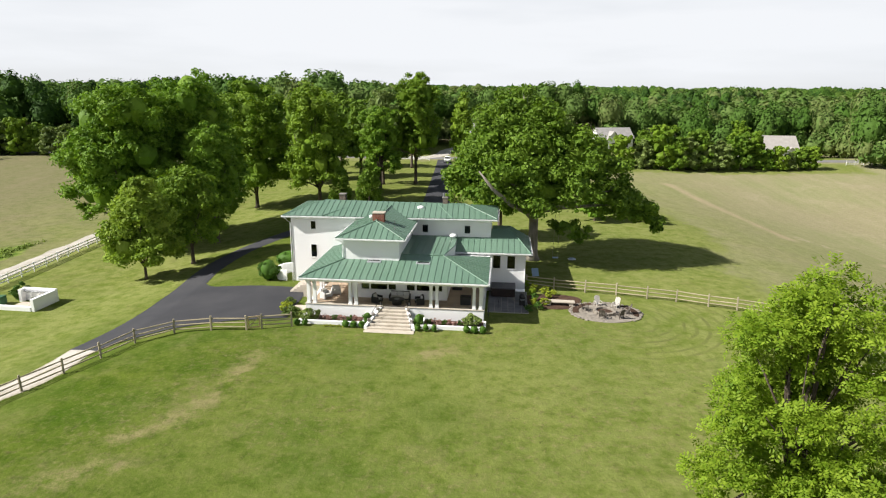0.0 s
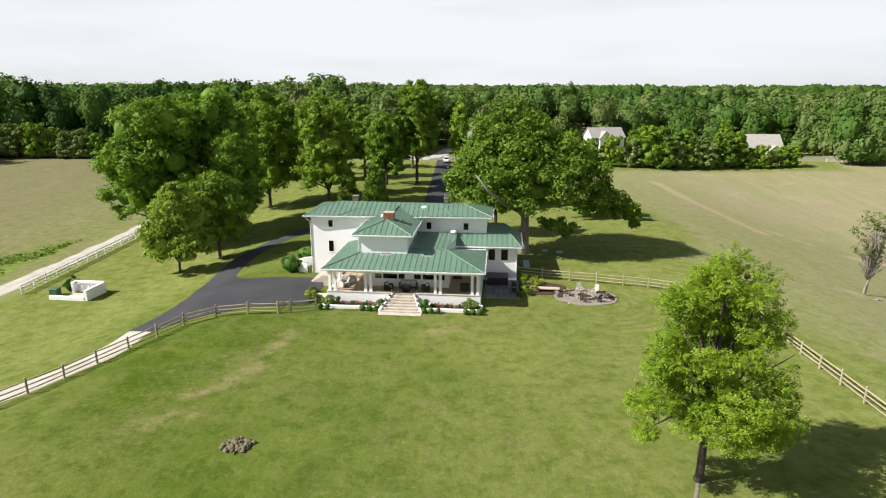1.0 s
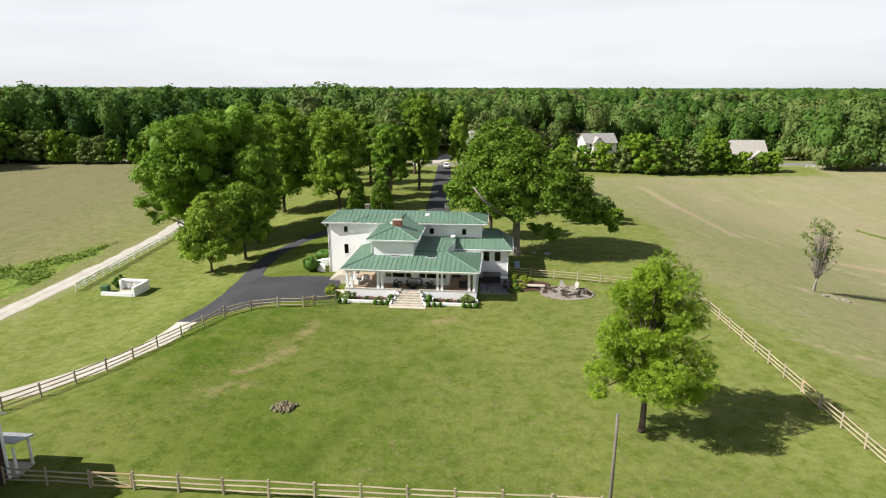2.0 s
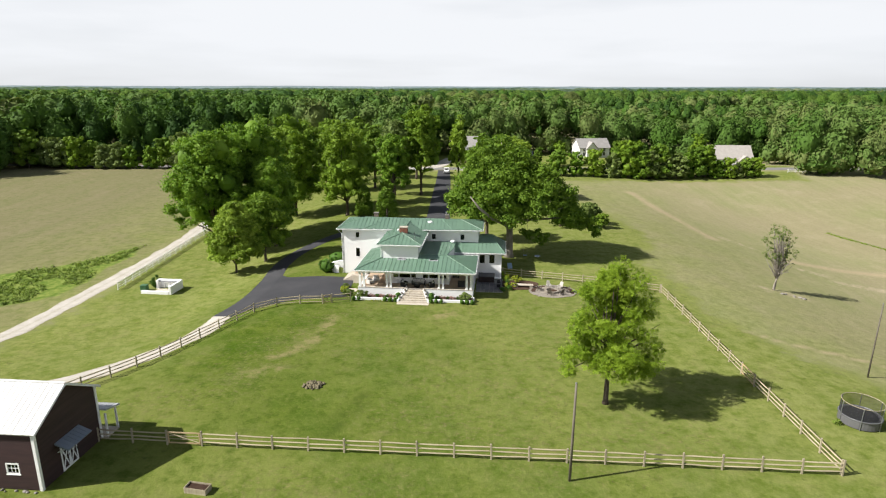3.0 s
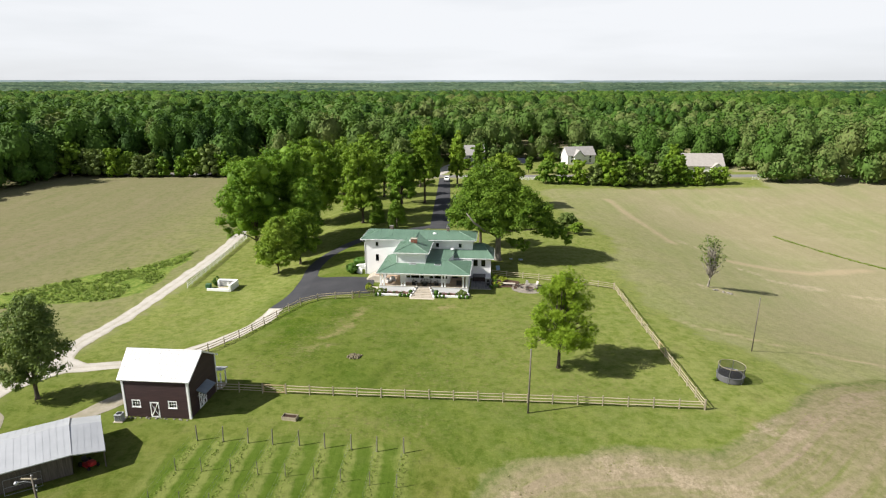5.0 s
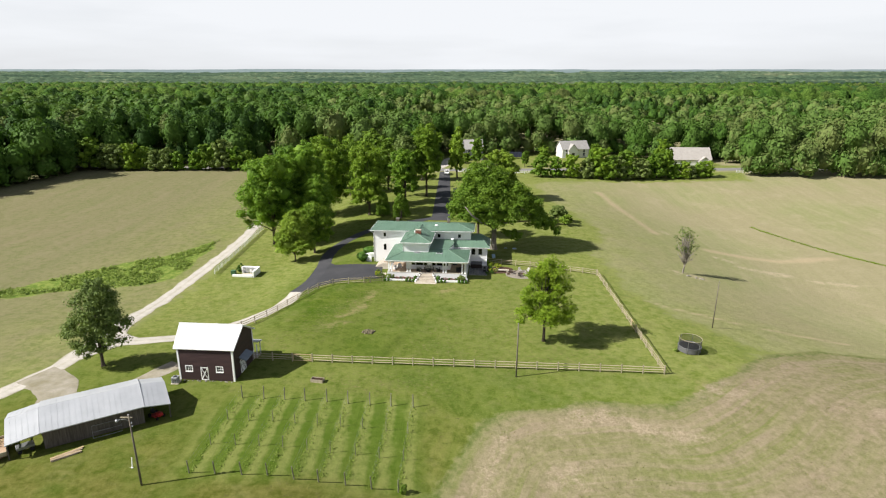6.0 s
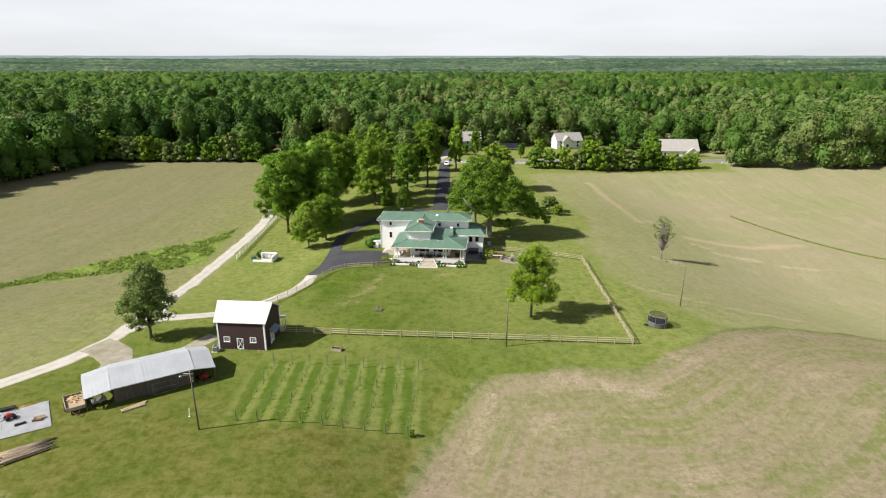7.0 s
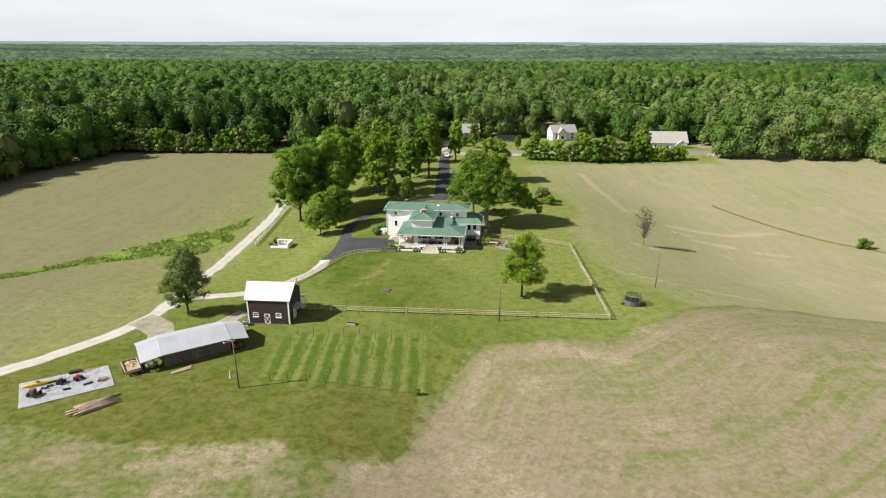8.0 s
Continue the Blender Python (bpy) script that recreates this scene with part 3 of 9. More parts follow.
GROUND = ground_material()
gx, gy = graded(-118, 128, 1.0, 4800), graded(-62, 198, 1.0, 4800)
GX, GY = np.meshgrid(gx, gy)
GZ = np.vectorize(height)(GX, GY)
nx, ny = len(gx), len(gy)
ii = (np.arange(ny - 1)[:, None] * nx + np.arange(nx - 1)[None]).ravel()
me = mesh_from("ground", np.stack([GX, GY, GZ], -1).reshape(-1, 3), np.stack([ii, ii + 1, ii + nx + 1, ii + nx], -1), GROUND, False)
wob = np.array([noise.noise(Vector((x * 0.13, y * 0.13, 0))) for x, y in zip(GX.ravel(), GY.ravel())]) * 1.6
for key, poly, soft in (("lawn", LAWN, 9.0), ("soil", SOIL, 2.2), ("vine", VINES, 1.5), ("weed", WEEDS, 2.5)):
    at = me.attributes.new(key, "FLOAT", "POINT")
    d = inside(poly, GX.ravel(), GY.ravel())
    if key == "lawn":
        for yard in YARDS:
            d = np.maximum(d, inside(yard, GX.ravel(), GY.ravel()))
    at.data.foreach_set("value", np.clip(0.5 + (d + wob) / soft * 0.5, 0, 1).astype(np.float32))
TRACKS = ([(52.0, 152), (53.5, 136), (56.3, 120), (58.5, 107)], [(30.5, 58), (33.6, 44), (40, 39.5), (51.5, 35.8), (70, 33)], [(70, 96), (88, 92), (104, 95)], [(-0.5, -14), (3.5, -4.5), (10, 0.8)])
d = np.full(GX.size, 1e9)
for tr_pts, tw in zip(TRACKS, (1.3, 0.5, 1.6, 0.9)):
    for (ax, ay), (bx, by) in zip(tr_pts, tr_pts[1:]):
        ex, ey = bx - ax, by - ay
        k = np.clip(((GX.ravel() - ax) * ex + (GY.ravel() - ay) * ey) / (ex * ex + ey * ey), 0, 1)
        d = np.minimum(d, np.hypot(GX.ravel() - ax - k * ex, GY.ravel() - ay - k * ey) / tw)


def near_lines(lines):
    """Distance to broad lines (half-width, points), in their own half-widths."""
    best = np.full(GX.size, 1e9)
    for half_w, pts in lines:
        for (ax, ay), (bx, by) in zip(pts, pts[1:]):
            ex, ey = bx - ax, by - ay
            k = np.clip(((GX.ravel() - ax) * ex + (GY.ravel() - ay) * ey) / (ex * ex + ey * ey), 0, 1)
            best = np.minimum(best, np.hypot(GX.ravel() - ax - k * ex, GY.ravel() - ay - k * ey) / half_w)
    return best


BARE = [(0.7, [(-21.3, 32.2), (-18.4, 34.7), (-17.2, 38.7), (-16.9, 44)]), (0.8, [(-23, 27.5), (-20, 29)]), (1.0, [(-3, 45), (-1.8, 45.3)]), (0.9, [(5.4, -2.9), (3.3, -9.1), (1.1, -17.4)]), (2.6, [(1.5, -27.5), (3.5, -29)]), (2.2, [(6, -32), (8, -35)]), (1.3, [(15, 0.6), (20, 0.6), (24, -2.1), (29.4, -3)]), (1.6, [(11.7, -9.9), (13.7, -9.6)]), (1.8, [(35, 7), (37, 7.4)]), (2.0, [(28.5, -19.6), (31.5, -20)]), (1.3, [(-41, -33), (-39.4, -32.6)]), (1.7, [(-36, -30.2), (-25, -29)]), (1.6, [(-30.5, -33.2), (-27, -32.4)]), (1.8, [(-13.8, -31.6), (-11, -30.4)]), (1.4, [(-35.5, -37), (-33, -36.6)]), (1.2, [(-41.5, -29), (-40, -28.8)]), (1.5, [(56, 3.6), (58, 3.4)]), (1.3, [(51, 66), (55, 64.8)]), (1.1, [(73, 82), (84, 79.5)]), (0.8, [(69, 89), (73, 87)]), (0.9, [(88, 76), (97, 73)]), (1.0, [(62, 110), (66, 104)])]
LUSH = [(1.5, [(-16.4, -33.4), (-15, -33)]), (1.8, [(-41, -37), (-38.6, -35)]), (2.2, [(41, -20), (43.5, -18.6)]), (2.6, [(52, -15.6), (54, -14.6)]), (3.0, [(60, -12.4), (62, -11)]), (3.2, [(66, 0.2), (72, 1)]), (1.4, [(30, -14.8), (37, -14)]), (2.0, [(-49, -22.5), (-46, -24)])]
SCUFF = [(3.2, [(-14, 49), (-4, 48.6)]), (2.6, [(2, 48.4), (12, 50.5)]), (2.2, [(-19, 44), (-13, 46.5)]), (4.0, [(6, 33), (16, 38)]), (3.4, [(-2, 27), (8, 24)]), (3.0, [(-22, 33), (-17, 42)]), (2.6, [(-6, 20), (2, 17)]), (2.6, [(-30, 22), (-24, 25)]), (3.0, [(6, 14), (20, 16)]), (2.4, [(-12, 34), (-9, 36)]), (2.6, [(-16, 8), (-6, 7)])]
for key, lines in (("bare", BARE), ("lush", LUSH), ("scuff", SCUFF), ("mown_rings", [(3.0, [(17.5, 47.8), (21.0, 50.5), (21.5, 54.0)])]), ("trodden", [(0.6, [(-9.6, 23.2), (-12.2, 16.4)])])):
    at = me.attributes.new(key, "FLOAT", "POINT")
    at.data.foreach_set("value", np.clip(1.15 - near_lines(lines) * 0.45, 0, 1).astype(np.float32))
soil_in, lawn_in = inside(SOIL, GX.ravel(), GY.ravel()), inside(LAWN, GX.ravel(), GY.ravel())
at = me.attributes.new("contour", "FLOAT", "POINT")
at.data.foreach_set("value", np.where(soil_in > 0, soil_in, -lawn_in + 40.0).astype(np.float32))
at = me.attributes.new("verge", "FLOAT", "POINT")
at.data.foreach_set("value", np.clip(0.95 + lawn_in / 42, 0, 1).astype(np.float32))
at = me.attributes.new("dryness", "FLOAT", "POINT")
at.data.foreach_set("value", np.clip(0.42 + np.maximum(GX.ravel() / 55, np.clip((-GX.ravel() - 33) / 10, -1, 0.5) * np.clip((GY.ravel() - 12) / 20, 0, 1)) + (GY.ravel() - 30) / 160 + wob * 0.08, 0, 1).astype(np.float32))
at = me.attributes.new("olive", "FLOAT", "POINT")
at.data.foreach_set("value", (np.clip((8 - GY.ravel()) / 22, 0, 1) * np.clip((8 - GX.ravel()) / 10, 0, 1)).astype(np.float32))
at = me.attributes.new("rim", "FLOAT", "POINT")
at.data.foreach_set("value", np.clip(1.3 - (soil_in + wob * 0.4) / 1.6, 0, 1).astype(np.float32))
at = me.attributes.new("rough", "FLOAT", "POINT")
at.data.foreach_set("value", np.clip((-8 - GX.ravel()) / 10, 0, 1).astype(np.float32))
at = me.attributes.new("rows", "FLOAT", "POINT")
at.data.foreach_set("value", (0.5 + 0.5 * np.cos((GX.ravel() + 29.3 + (3.8 - GY.ravel()) * -0.035) * math.tau / 2.875)).astype(np.float32))
at = me.attributes.new("west", "FLOAT", "POINT")
at.data.foreach_set("value", np.clip((-GX.ravel() - 56 + wob) / 6, 0, 1).astype(np.float32))
at = me.attributes.new("track", "FLOAT", "POINT")
at.data.foreach_set("value", (np.clip(1.2 - d * 0.8 + wob * 0.4, 0, 1) * 0.7).astype(np.float32))
tagged(new("ground", me), "rolling green lawn and dry hay fields around a farmhouse", "ground", kind="structure")


def curve_points(pts, step=1.2):
    """Even points on a smooth line through pts."""
    P = [Vector((*p, 0.0)) for p in pts]
    out = []
    for i in range(len(P) - 1):
        a, b, c, d = P[max(i - 1, 0)], P[i], P[i + 1], P[min(i + 2, len(P) - 1)]
        n = max(1, int((c - b).length / step))
        for k in range(n):
            t = k / n
            out.append(0.5 * (2 * b + (c - a) * t + (2 * a - 5 * b + 4 * c - d) * t * t + (3 * b - a - 3 * c + d) * t ** 3))
    return out + [P[-1]]


def strip(name, pts, width, mat, label, category, lift=0.04, wobble=0.15, step=1.2):
    """A road laid on the land. width: one number, or one for each end."""
    C = curve_points(pts, step)
    w0, w1 = width if isinstance(width, tuple) else (width, width)
    rows = []
    bm = bmesh.new()
    across = bm.verts.layers.float.new("across")
    for i, p in enumerate(C):
        d = (C[min(i + 1, len(C) - 1)] - C[max(i - 1, 0)]).normalized()
        s = Vector((-d.y, d.x, 0))
        w = w0 + (w1 - w0) * i / (len(C) - 1)
        row = []
        for k in range(9):
            o = (k / 8 - 0.5) * w
            if k in (0, 8):
                o += wobble * noise.noise(Vector((i * 0.31, k * 7.0, 2.0)))
            q = p + s * o
            row.append(bm.verts.new((q.x, q.y, height(q.x, q.y) + lift * (0.35 if k in (0, 8) else 1.0))))
            row[-1][across] = abs(k / 8 - 0.5)
        rows.append(row)
    for a, b in zip(rows, rows[1:]):
        for k in range(8):
            bm.faces.new((a[k + 1], a[k], b[k], b[k + 1]))
    return tagged(link(bm, name, mat, flat=False), label, category, kind="structure")


strip("gravel_lane", [(-110, -48), (-88, -24), (-74.5, -10.2), (-69, -4.3), (-63.2, 3.2), (-60, 10.5), (-58.9, 17.2), (-59.2, 32), (-59, 50), (-58.4, 71), (-58.3, 90), (-59.6, 106), (-61.5, 130), (-62, 160), (-60, 192)], 3.1, GRAVEL, "pale gravel farm lane with worn edges", "lane", 0.05, 0.7)
strip("gravel_track", [(-58.8, 15), (-55.5, 20.2), (-52, 21.6), (-46, 23.2), (-40.5, 28), (-36.6, 33.5), (-33.4, 40.5), (-32.8, 47.4)], 3.0, GRAVEL, "pale gravel track joining lane and asphalt drive", "track", 0.058, 0.5)
strip("gravel_bend", [(-59.0, 31.5), (-58.4, 27.0), (-56.9, 23.6), (-53.6, 21.6)], 3.2, GRAVEL, "pale gravel bend between lane and track", "track", 0.076, 0.5)
strip("gravel_spur", [(-61.2, 9.6), (-58.2, 8.0), (-55.2, 5.2), (-53.4, 1.6)], (6.4, 4.2), WORN_GRAVEL, "worn gravel fan leading from the lane to the shed", "track", 0.068, 1.6)
strip("gravel_patch", [(-47.0, 6.0), (-44.4, 9.6), (-42.2, 13.4)], (2.2, 3.2), WORN_GRAVEL, "thin worn gravel between shed and barn", "track", 0.068, 1.0)
strip("asphalt_drive", [(-32.8, 46.9), (-31.2, 52), (-30.6, 58), (-30.7, 64), (-31.2, 70), (-30.6, 77), (-28.4, 84), (-24.5, 91), (-18, 98), (-11, 103), (-4.7, 107.8)], (3.2, 3.0), ASPHALT, "dark asphalt drive curving past the house", "drive", 0.066, 0.05)
strip("asphalt_drive_far", [(-4.7, 103), (-4.7, 140), (-4.7, 165), (-4.9, 189)], (5.6, 4.2), ASPHALT, "straight dark asphalt drive between trees", "drive", 0.072, 0.05)
strip("road", [(-420, 205), (-200, 200), (-60, 196), (0, 194), (100, 197), (300, 206), (460, 215)], 6.4, surface("old_asphalt", (0.22, 0.215, 0.205), (0.27, 0.26, 0.25), 0.4, 0.9, bump=0.2), "sun-bleached grey country road", "road", 0.08, 0.1, 4.0)
strip("gravel_apron", [(-16, 190), (-10, 196), (-6, 206), (-4, 222), (2, 238)], (6.0, 4.0), GRAVEL, "pale gravel entrance across the road", "track", 0.09, 0.6)

# parking pad: a sheet between two edges
pad = bmesh.new()
prev = None
for i in range(27):
    x = -32.2 + i * 0.6
    lo = np.interp(x, [-32.2, -29, -26.7, -22, -16.6], [46.0, 48.7, 50.1, 51.4, 52.4])
    hi = np.interp(x, [-32.2, -29.0, -28.4, -27.2, -18.6, -16.6], [64.5, 64.5, 63.2, 62.6, 61.6, 61.5])
    row = [pad.verts.new((x, lo + (hi - lo) * k / 8, height(x, lo + (hi - lo) * k / 8) + 0.05)) for k in range(9)]
    if prev:
        for k in range(8):
            pad.faces.new((prev[k], row[k], row[k + 1], prev[k + 1]))
    prev = row
tagged(link(pad, "parking_pad", ASPHALT, flat=False), "dark asphalt parking pad beside the house", "drive", kind="structure")


# ---- trees ----
def triangles(F):
    return np.concatenate([F[:, [0, 1, 2]], F[:, [0, 2, 3]]])


def ball(sub):
    """Corners and triangles of a round mass of radius one."""
    bm = bmesh.new()
    bmesh.ops.create_icosphere(bm, subdivisions=sub, radius=1.0)
    bm.verts.ensure_lookup_table()
    V = np.array([v.co[:] for v in bm.verts])
    F = np.array([[v.index for v in f.verts] for f in bm.faces])
    bm.free()
    return V, F


def masses(V0, F0, centres, radii):
    """Copies of one mass at many places, joined."""
    V = (centres[:, None, :] + V0[None] * radii[:, None, :]).reshape(-1, 3)
    F = (F0[None] + (np.arange(len(centres)) * len(V0))[:, None, None]).reshape(-1, 3)
    return V, F


BALL_COARSE, BALL_FINE = ball(1), ball(2)


def leaves(rng, centres, radii, per, size, up=0.4, fill=0.35, wild=0.55, lift=0.0):
    """Kite-shaped leaf sprays on the shells of clumps: corners and quads."""
    n = len(centres) * per
    c = np.repeat(centres, per, 0)
    r = np.repeat(radii, per, 0)
    d = rng.normal(size=(n, 3)) + np.array([0, 0, lift])
    d /= np.linalg.norm(d, axis=1)[:, None]
    p = c + d * r * rng.uniform(fill, 1.15, (n, 1))
    nor = d + rng.normal(size=(n, 3)) * wild + np.array([0, 0, up])
    nor /= np.linalg.norm(nor, axis=1)[:, None]
    a = np.cross(nor, rng.normal(size=(n, 3)))
    a /= np.linalg.norm(a, axis=1)[:, None]
    b = np.cross(nor, a)
    s = size * rng.uniform(0.6, 1.35, (n, 1))
    V = np.stack([p - a * s, p + b * s * 0.55 + nor * s * 0.12, p + a * s * 1.1, p - b * s * 0.55 + nor * s * 0.12], 1).reshape(-1, 3)
    return V, np.arange(n * 4).reshape(-1, 4)


def clumps(rng, lobes, n, lo=0.35, hi=0.97, small=0.15, large=0.31, lift=0.0):
    """Clump centres and radii spread over the outer part of ellipsoid lobes (x, y, z, rx, ry, rz)."""
    L = np.array(lobes, float)
    wgt = (L[:, 3] * L[:, 4] * L[:, 5]) ** 0.75
    k = rng.choice(len(L), n, p=wgt / wgt.sum())
    d = rng.normal(size=(n, 3)) + np.array([0, 0, lift])
    d /= np.linalg.norm(d, axis=1)[:, None]
    f = rng.uniform(lo, hi, (n, 1)) ** 0.7
    c = L[k, :3] + d * L[k, 3:] * f
    r = (L[k, 3:].mean(1, keepdims=True)) * rng.uniform(small, large, (n, 1)) * np.array([[1.15, 1.15, 0.75]])
    return c, r


def crown(ob, rng, lobes, c, r, per, size, mat, solid):
    """Leaf sprays over clumps, dense boughs of leaf inside them."""
    V, F = leaves(rng, c, r, per, size, 0.30, 0.50, 0.48, 0.25)
    L = np.array(lobes, float)
    V1, F1 = masses(*BALL_COARSE, c, r * (solid + 0.03))
    V2, F2 = masses(*BALL_FINE, L[:, :3], L[:, 3:] * solid)
    V2 = V2 + rng.normal(size=V2.shape) * 0.12
    V = np.concatenate([V, V1, V2])
    F = np.concatenate([triangles(F), F1 + len(V) - len(V1) - len(V2), F2 + len(V) - len(V2)])
    V[:, 2] = np.maximum(V[:, 2], 0.15)
    cr = new("crown", mesh_from("crown", V, F, mat))
    cr.parent = ob
    return cr


def tree(name, label, x, y, lobes, trunk, fork, mat, bark, n_clump, per, size, seed, lean=(0, 0), group="", limbs=9, category="tree", solid=0.47, clump=(0.24, 0.40)):
    """A tree: tapered trunk with limbs, and a crown of leaf sprays. fork: where the limbs part; trunk: its radius."""
    rng = np.random.default_rng(seed)
    rnd = random.Random(seed)
    ob = thing(name, label, category, pose(x, y, height(x, y) - 0.05), group)
    c, r = clumps(rng, lobes, n_clump, 0.50, 1.0, clump[0], clump[1], 0.2)
    bm = bmesh.new()
    top = max(l[2] + l[5] * 0.55 for l in lobes)
    tx, ty = lobes[0][0] * 0.7, lobes[0][1] * 0.7
    tube(bm, [(0, 0, 0), (lean[0] * 0.1, lean[1] * 0.1, fork * 0.12), (lean[0] * 0.5, lean[1] * 0.5, fork * 0.55), (lean[0], lean[1], fork), ((lean[0] + tx) / 2, (lean[1] + ty) / 2, (fork + top) / 2), (tx, ty, top)], [trunk * 1.55, trunk * 1.08, trunk * 0.92, trunk * 0.85, trunk * 0.45, trunk * 0.08], 10)
    for k in rng.choice(n_clump, min(limbs, n_clump), replace=False):
        e = Vector(c[k])
        z0 = min(max(fork * rnd.uniform(0.85, 1.15), 0.5), e.z * 0.9 + 0.3)
        s = Vector((lean[0], lean[1], z0))
        mid = s.lerp(e, 0.5) + Vector((rnd.uniform(-0.6, 0.6), rnd.uniform(-0.6, 0.6), rnd.uniform(0.0, 0.9)))
        tube(bm, [s, s.lerp(mid, 0.5) + Vector((0, 0, 0.15)), mid, e], [trunk * 0.5, trunk * 0.4, trunk * 0.28, trunk * 0.08], 6)
    part("trunk", bm, bark, ob, flat=False)
    crown(ob, rng, lobes, c, r, per, size, mat, solid)
    return ob


def round_lobes(h, r, bare, seed):
    """An uneven crown of rounded boughs: a low ring, a middle ring and a top about a leafy heart."""
    rnd = random.Random(seed)
    H = h - bare
    L = [(0.0, 0.0, bare + 0.52 * H, r * 0.50, r * 0.50, H * 0.42)]
    for count, level, off, q, tall in ((6, 0.24, 0.60, 0.40, 0.17), (6, 0.50, 0.54, 0.42, 0.18), (5, 0.75, 0.44, 0.42, 0.17), (1, 0.87, 0.05, 0.44, 0.13)):
        turn = rnd.uniform(0, math.tau)
        for k in range(count):
            a = turn + k * math.tau / count + rnd.uniform(-0.35, 0.35)
            o, w = r * off * rnd.uniform(0.80, 1.10), r * q * rnd.uniform(0.78, 1.15)
            L.append((math.cos(a) * o, math.sin(a) * o, bare + H * (level + rnd.uniform(-0.07, 0.06)), w, w, H * tall * rnd.uniform(0.8, 1.15)))
    return L


def big_tree(x, y, h, r, bare, seed, mat=None, label="tall spreading broadleaf tree in full summer leaf", size=0.24, n=240, per=72, trunk=0.36, bark=None):
    return tree("broadleaf_tree", label, x, y, round_lobes(h, r, bare, seed), trunk, bare * 1.15 + 0.4, mat or LEAF, bark or BARK, n, per, size, seed, group="trees round the house")


# west of the drive, nearest first
tree("broadleaf_tree", "low round light-leaved tree with twin trunks on the lawn", -38.7, 69.6, [(0, 0, 8.2, 2.9, 2.8, 3.6), (-2.6, -0.4, 6.0, 2.0, 2.0, 2.4), (2.2, 0.5, 6.6, 2.2, 2.2, 2.6), (-1.2, -1.6, 4.4, 2.5, 2.0, 2.2), (1.6, -1.4, 4.2, 2.2, 1.8, 2.0), (-3.0, 0.4, 3.6, 1.7, 1.8, 1.7), (0.3, 0.2, 10.9, 1.7, 1.7, 1.5), (3.2, 0.6, 4.0, 1.5, 1.6, 1.6)], 0.18, 1.8, LEAF_FRESH, BARK, 250, 84, 0.20, 12, group="trees round the house")
tree("broadleaf_tree", "round mid-green tree beside the asphalt drive", -35.4, 75.6, [(0, 0, 9.4, 3.2, 3.2, 3.0), (-2.3, 0, 7.4, 2.3, 2.3, 2.3), (2.5, 0, 7.6, 2.2, 2.4, 2.4), (3.4, -0.6, 4.6, 1.6, 1.7, 1.9), (0.2, -1.8, 5.4, 2.6, 2.0, 2.2), (-2.4, -0.6, 4.2, 1.8, 1.7, 1.8), (0.6, 0.4, 11.3, 1.9, 1.9, 1.5)], 0.24, 2.4, LEAF, BARK, 250, 84, 0.21, 10, group="trees round the house")
big_tree(-48.4, 86.0, 24.6, 9.0, 2.6, 13, LEAF_OAK, "huge dark green broadleaf tree beside the gravel lane", n=330, per=92, size=0.23)
big_tree(-42.6, 95.0, 26.0, 8.4, 2.6, 11, LEAF_OAK, "huge rounded broadleaf tree towering over the lawn", n=300, per=92, size=0.24)
big_tree(-36.8, 87.5, 18.5, 5.2, 2.4, 9, LEAF_OAK, "dense broadleaf tree crowded between taller ones", n=220, per=84, size=0.23)
big_tree(-40.4, 117.5, 26.0, 8.4, 1.9, 24, LEAF, "tallest of the broadleaf trees beside the drive", n=300, per=84, size=0.26)
big_tree(-37.7, 144.5, 20.8, 5.6, 1.8, 73, LEAF_DARK, n=170, per=66, size=0.30)
big_tree(-26.5, 111.5, 22.4, 6.5, 2.2, 15, LEAF, "slender tall broadleaf tree beside the drive", n=220, per=72, size=0.25)
big_tree(-17.0, 126.5, 18.6, 5.2, 2.2, 72, LEAF_OAK, n=170, per=66, size=0.28)
big_tree(-17.7, 137.0, 21.8, 5.4, 3.4, 16, LEAF_GREY, "slender grey-green broadleaf tree beside the drive", n=170, per=60, size=0.27)
big_tree(-10.4, 138.4, 24.4, 6.2, 4.4, 17, LEAF, n=220, per=66, size=0.27)
big_tree(-24.8, 150.0, 19.0, 4.6, 3.0, 19, LEAF_DARK, n=150, per=60, size=0.32)
big_tree(-50.0, 152.0, 20.0, 6.0, 3.0, 20, LEAF, n=150, per=60, size=0.34)
big_tree(-33.0, 168.0, 20.0, 5.6, 4.0, 18, LEAF_DARK, n=150, per=60, size=0.34)
big_tree(-13.5, 168.0, 21.0, 4.6, 5.0, 25, LEAF_DARK, n=150, per=60, size=0.34)
big_tree(0.2, 173.0, 20.6, 3.2, 1.5, 29, LEAF, "tall narrow broadleaf tree at the drive's far end", n=150, per=60, size=0.32)

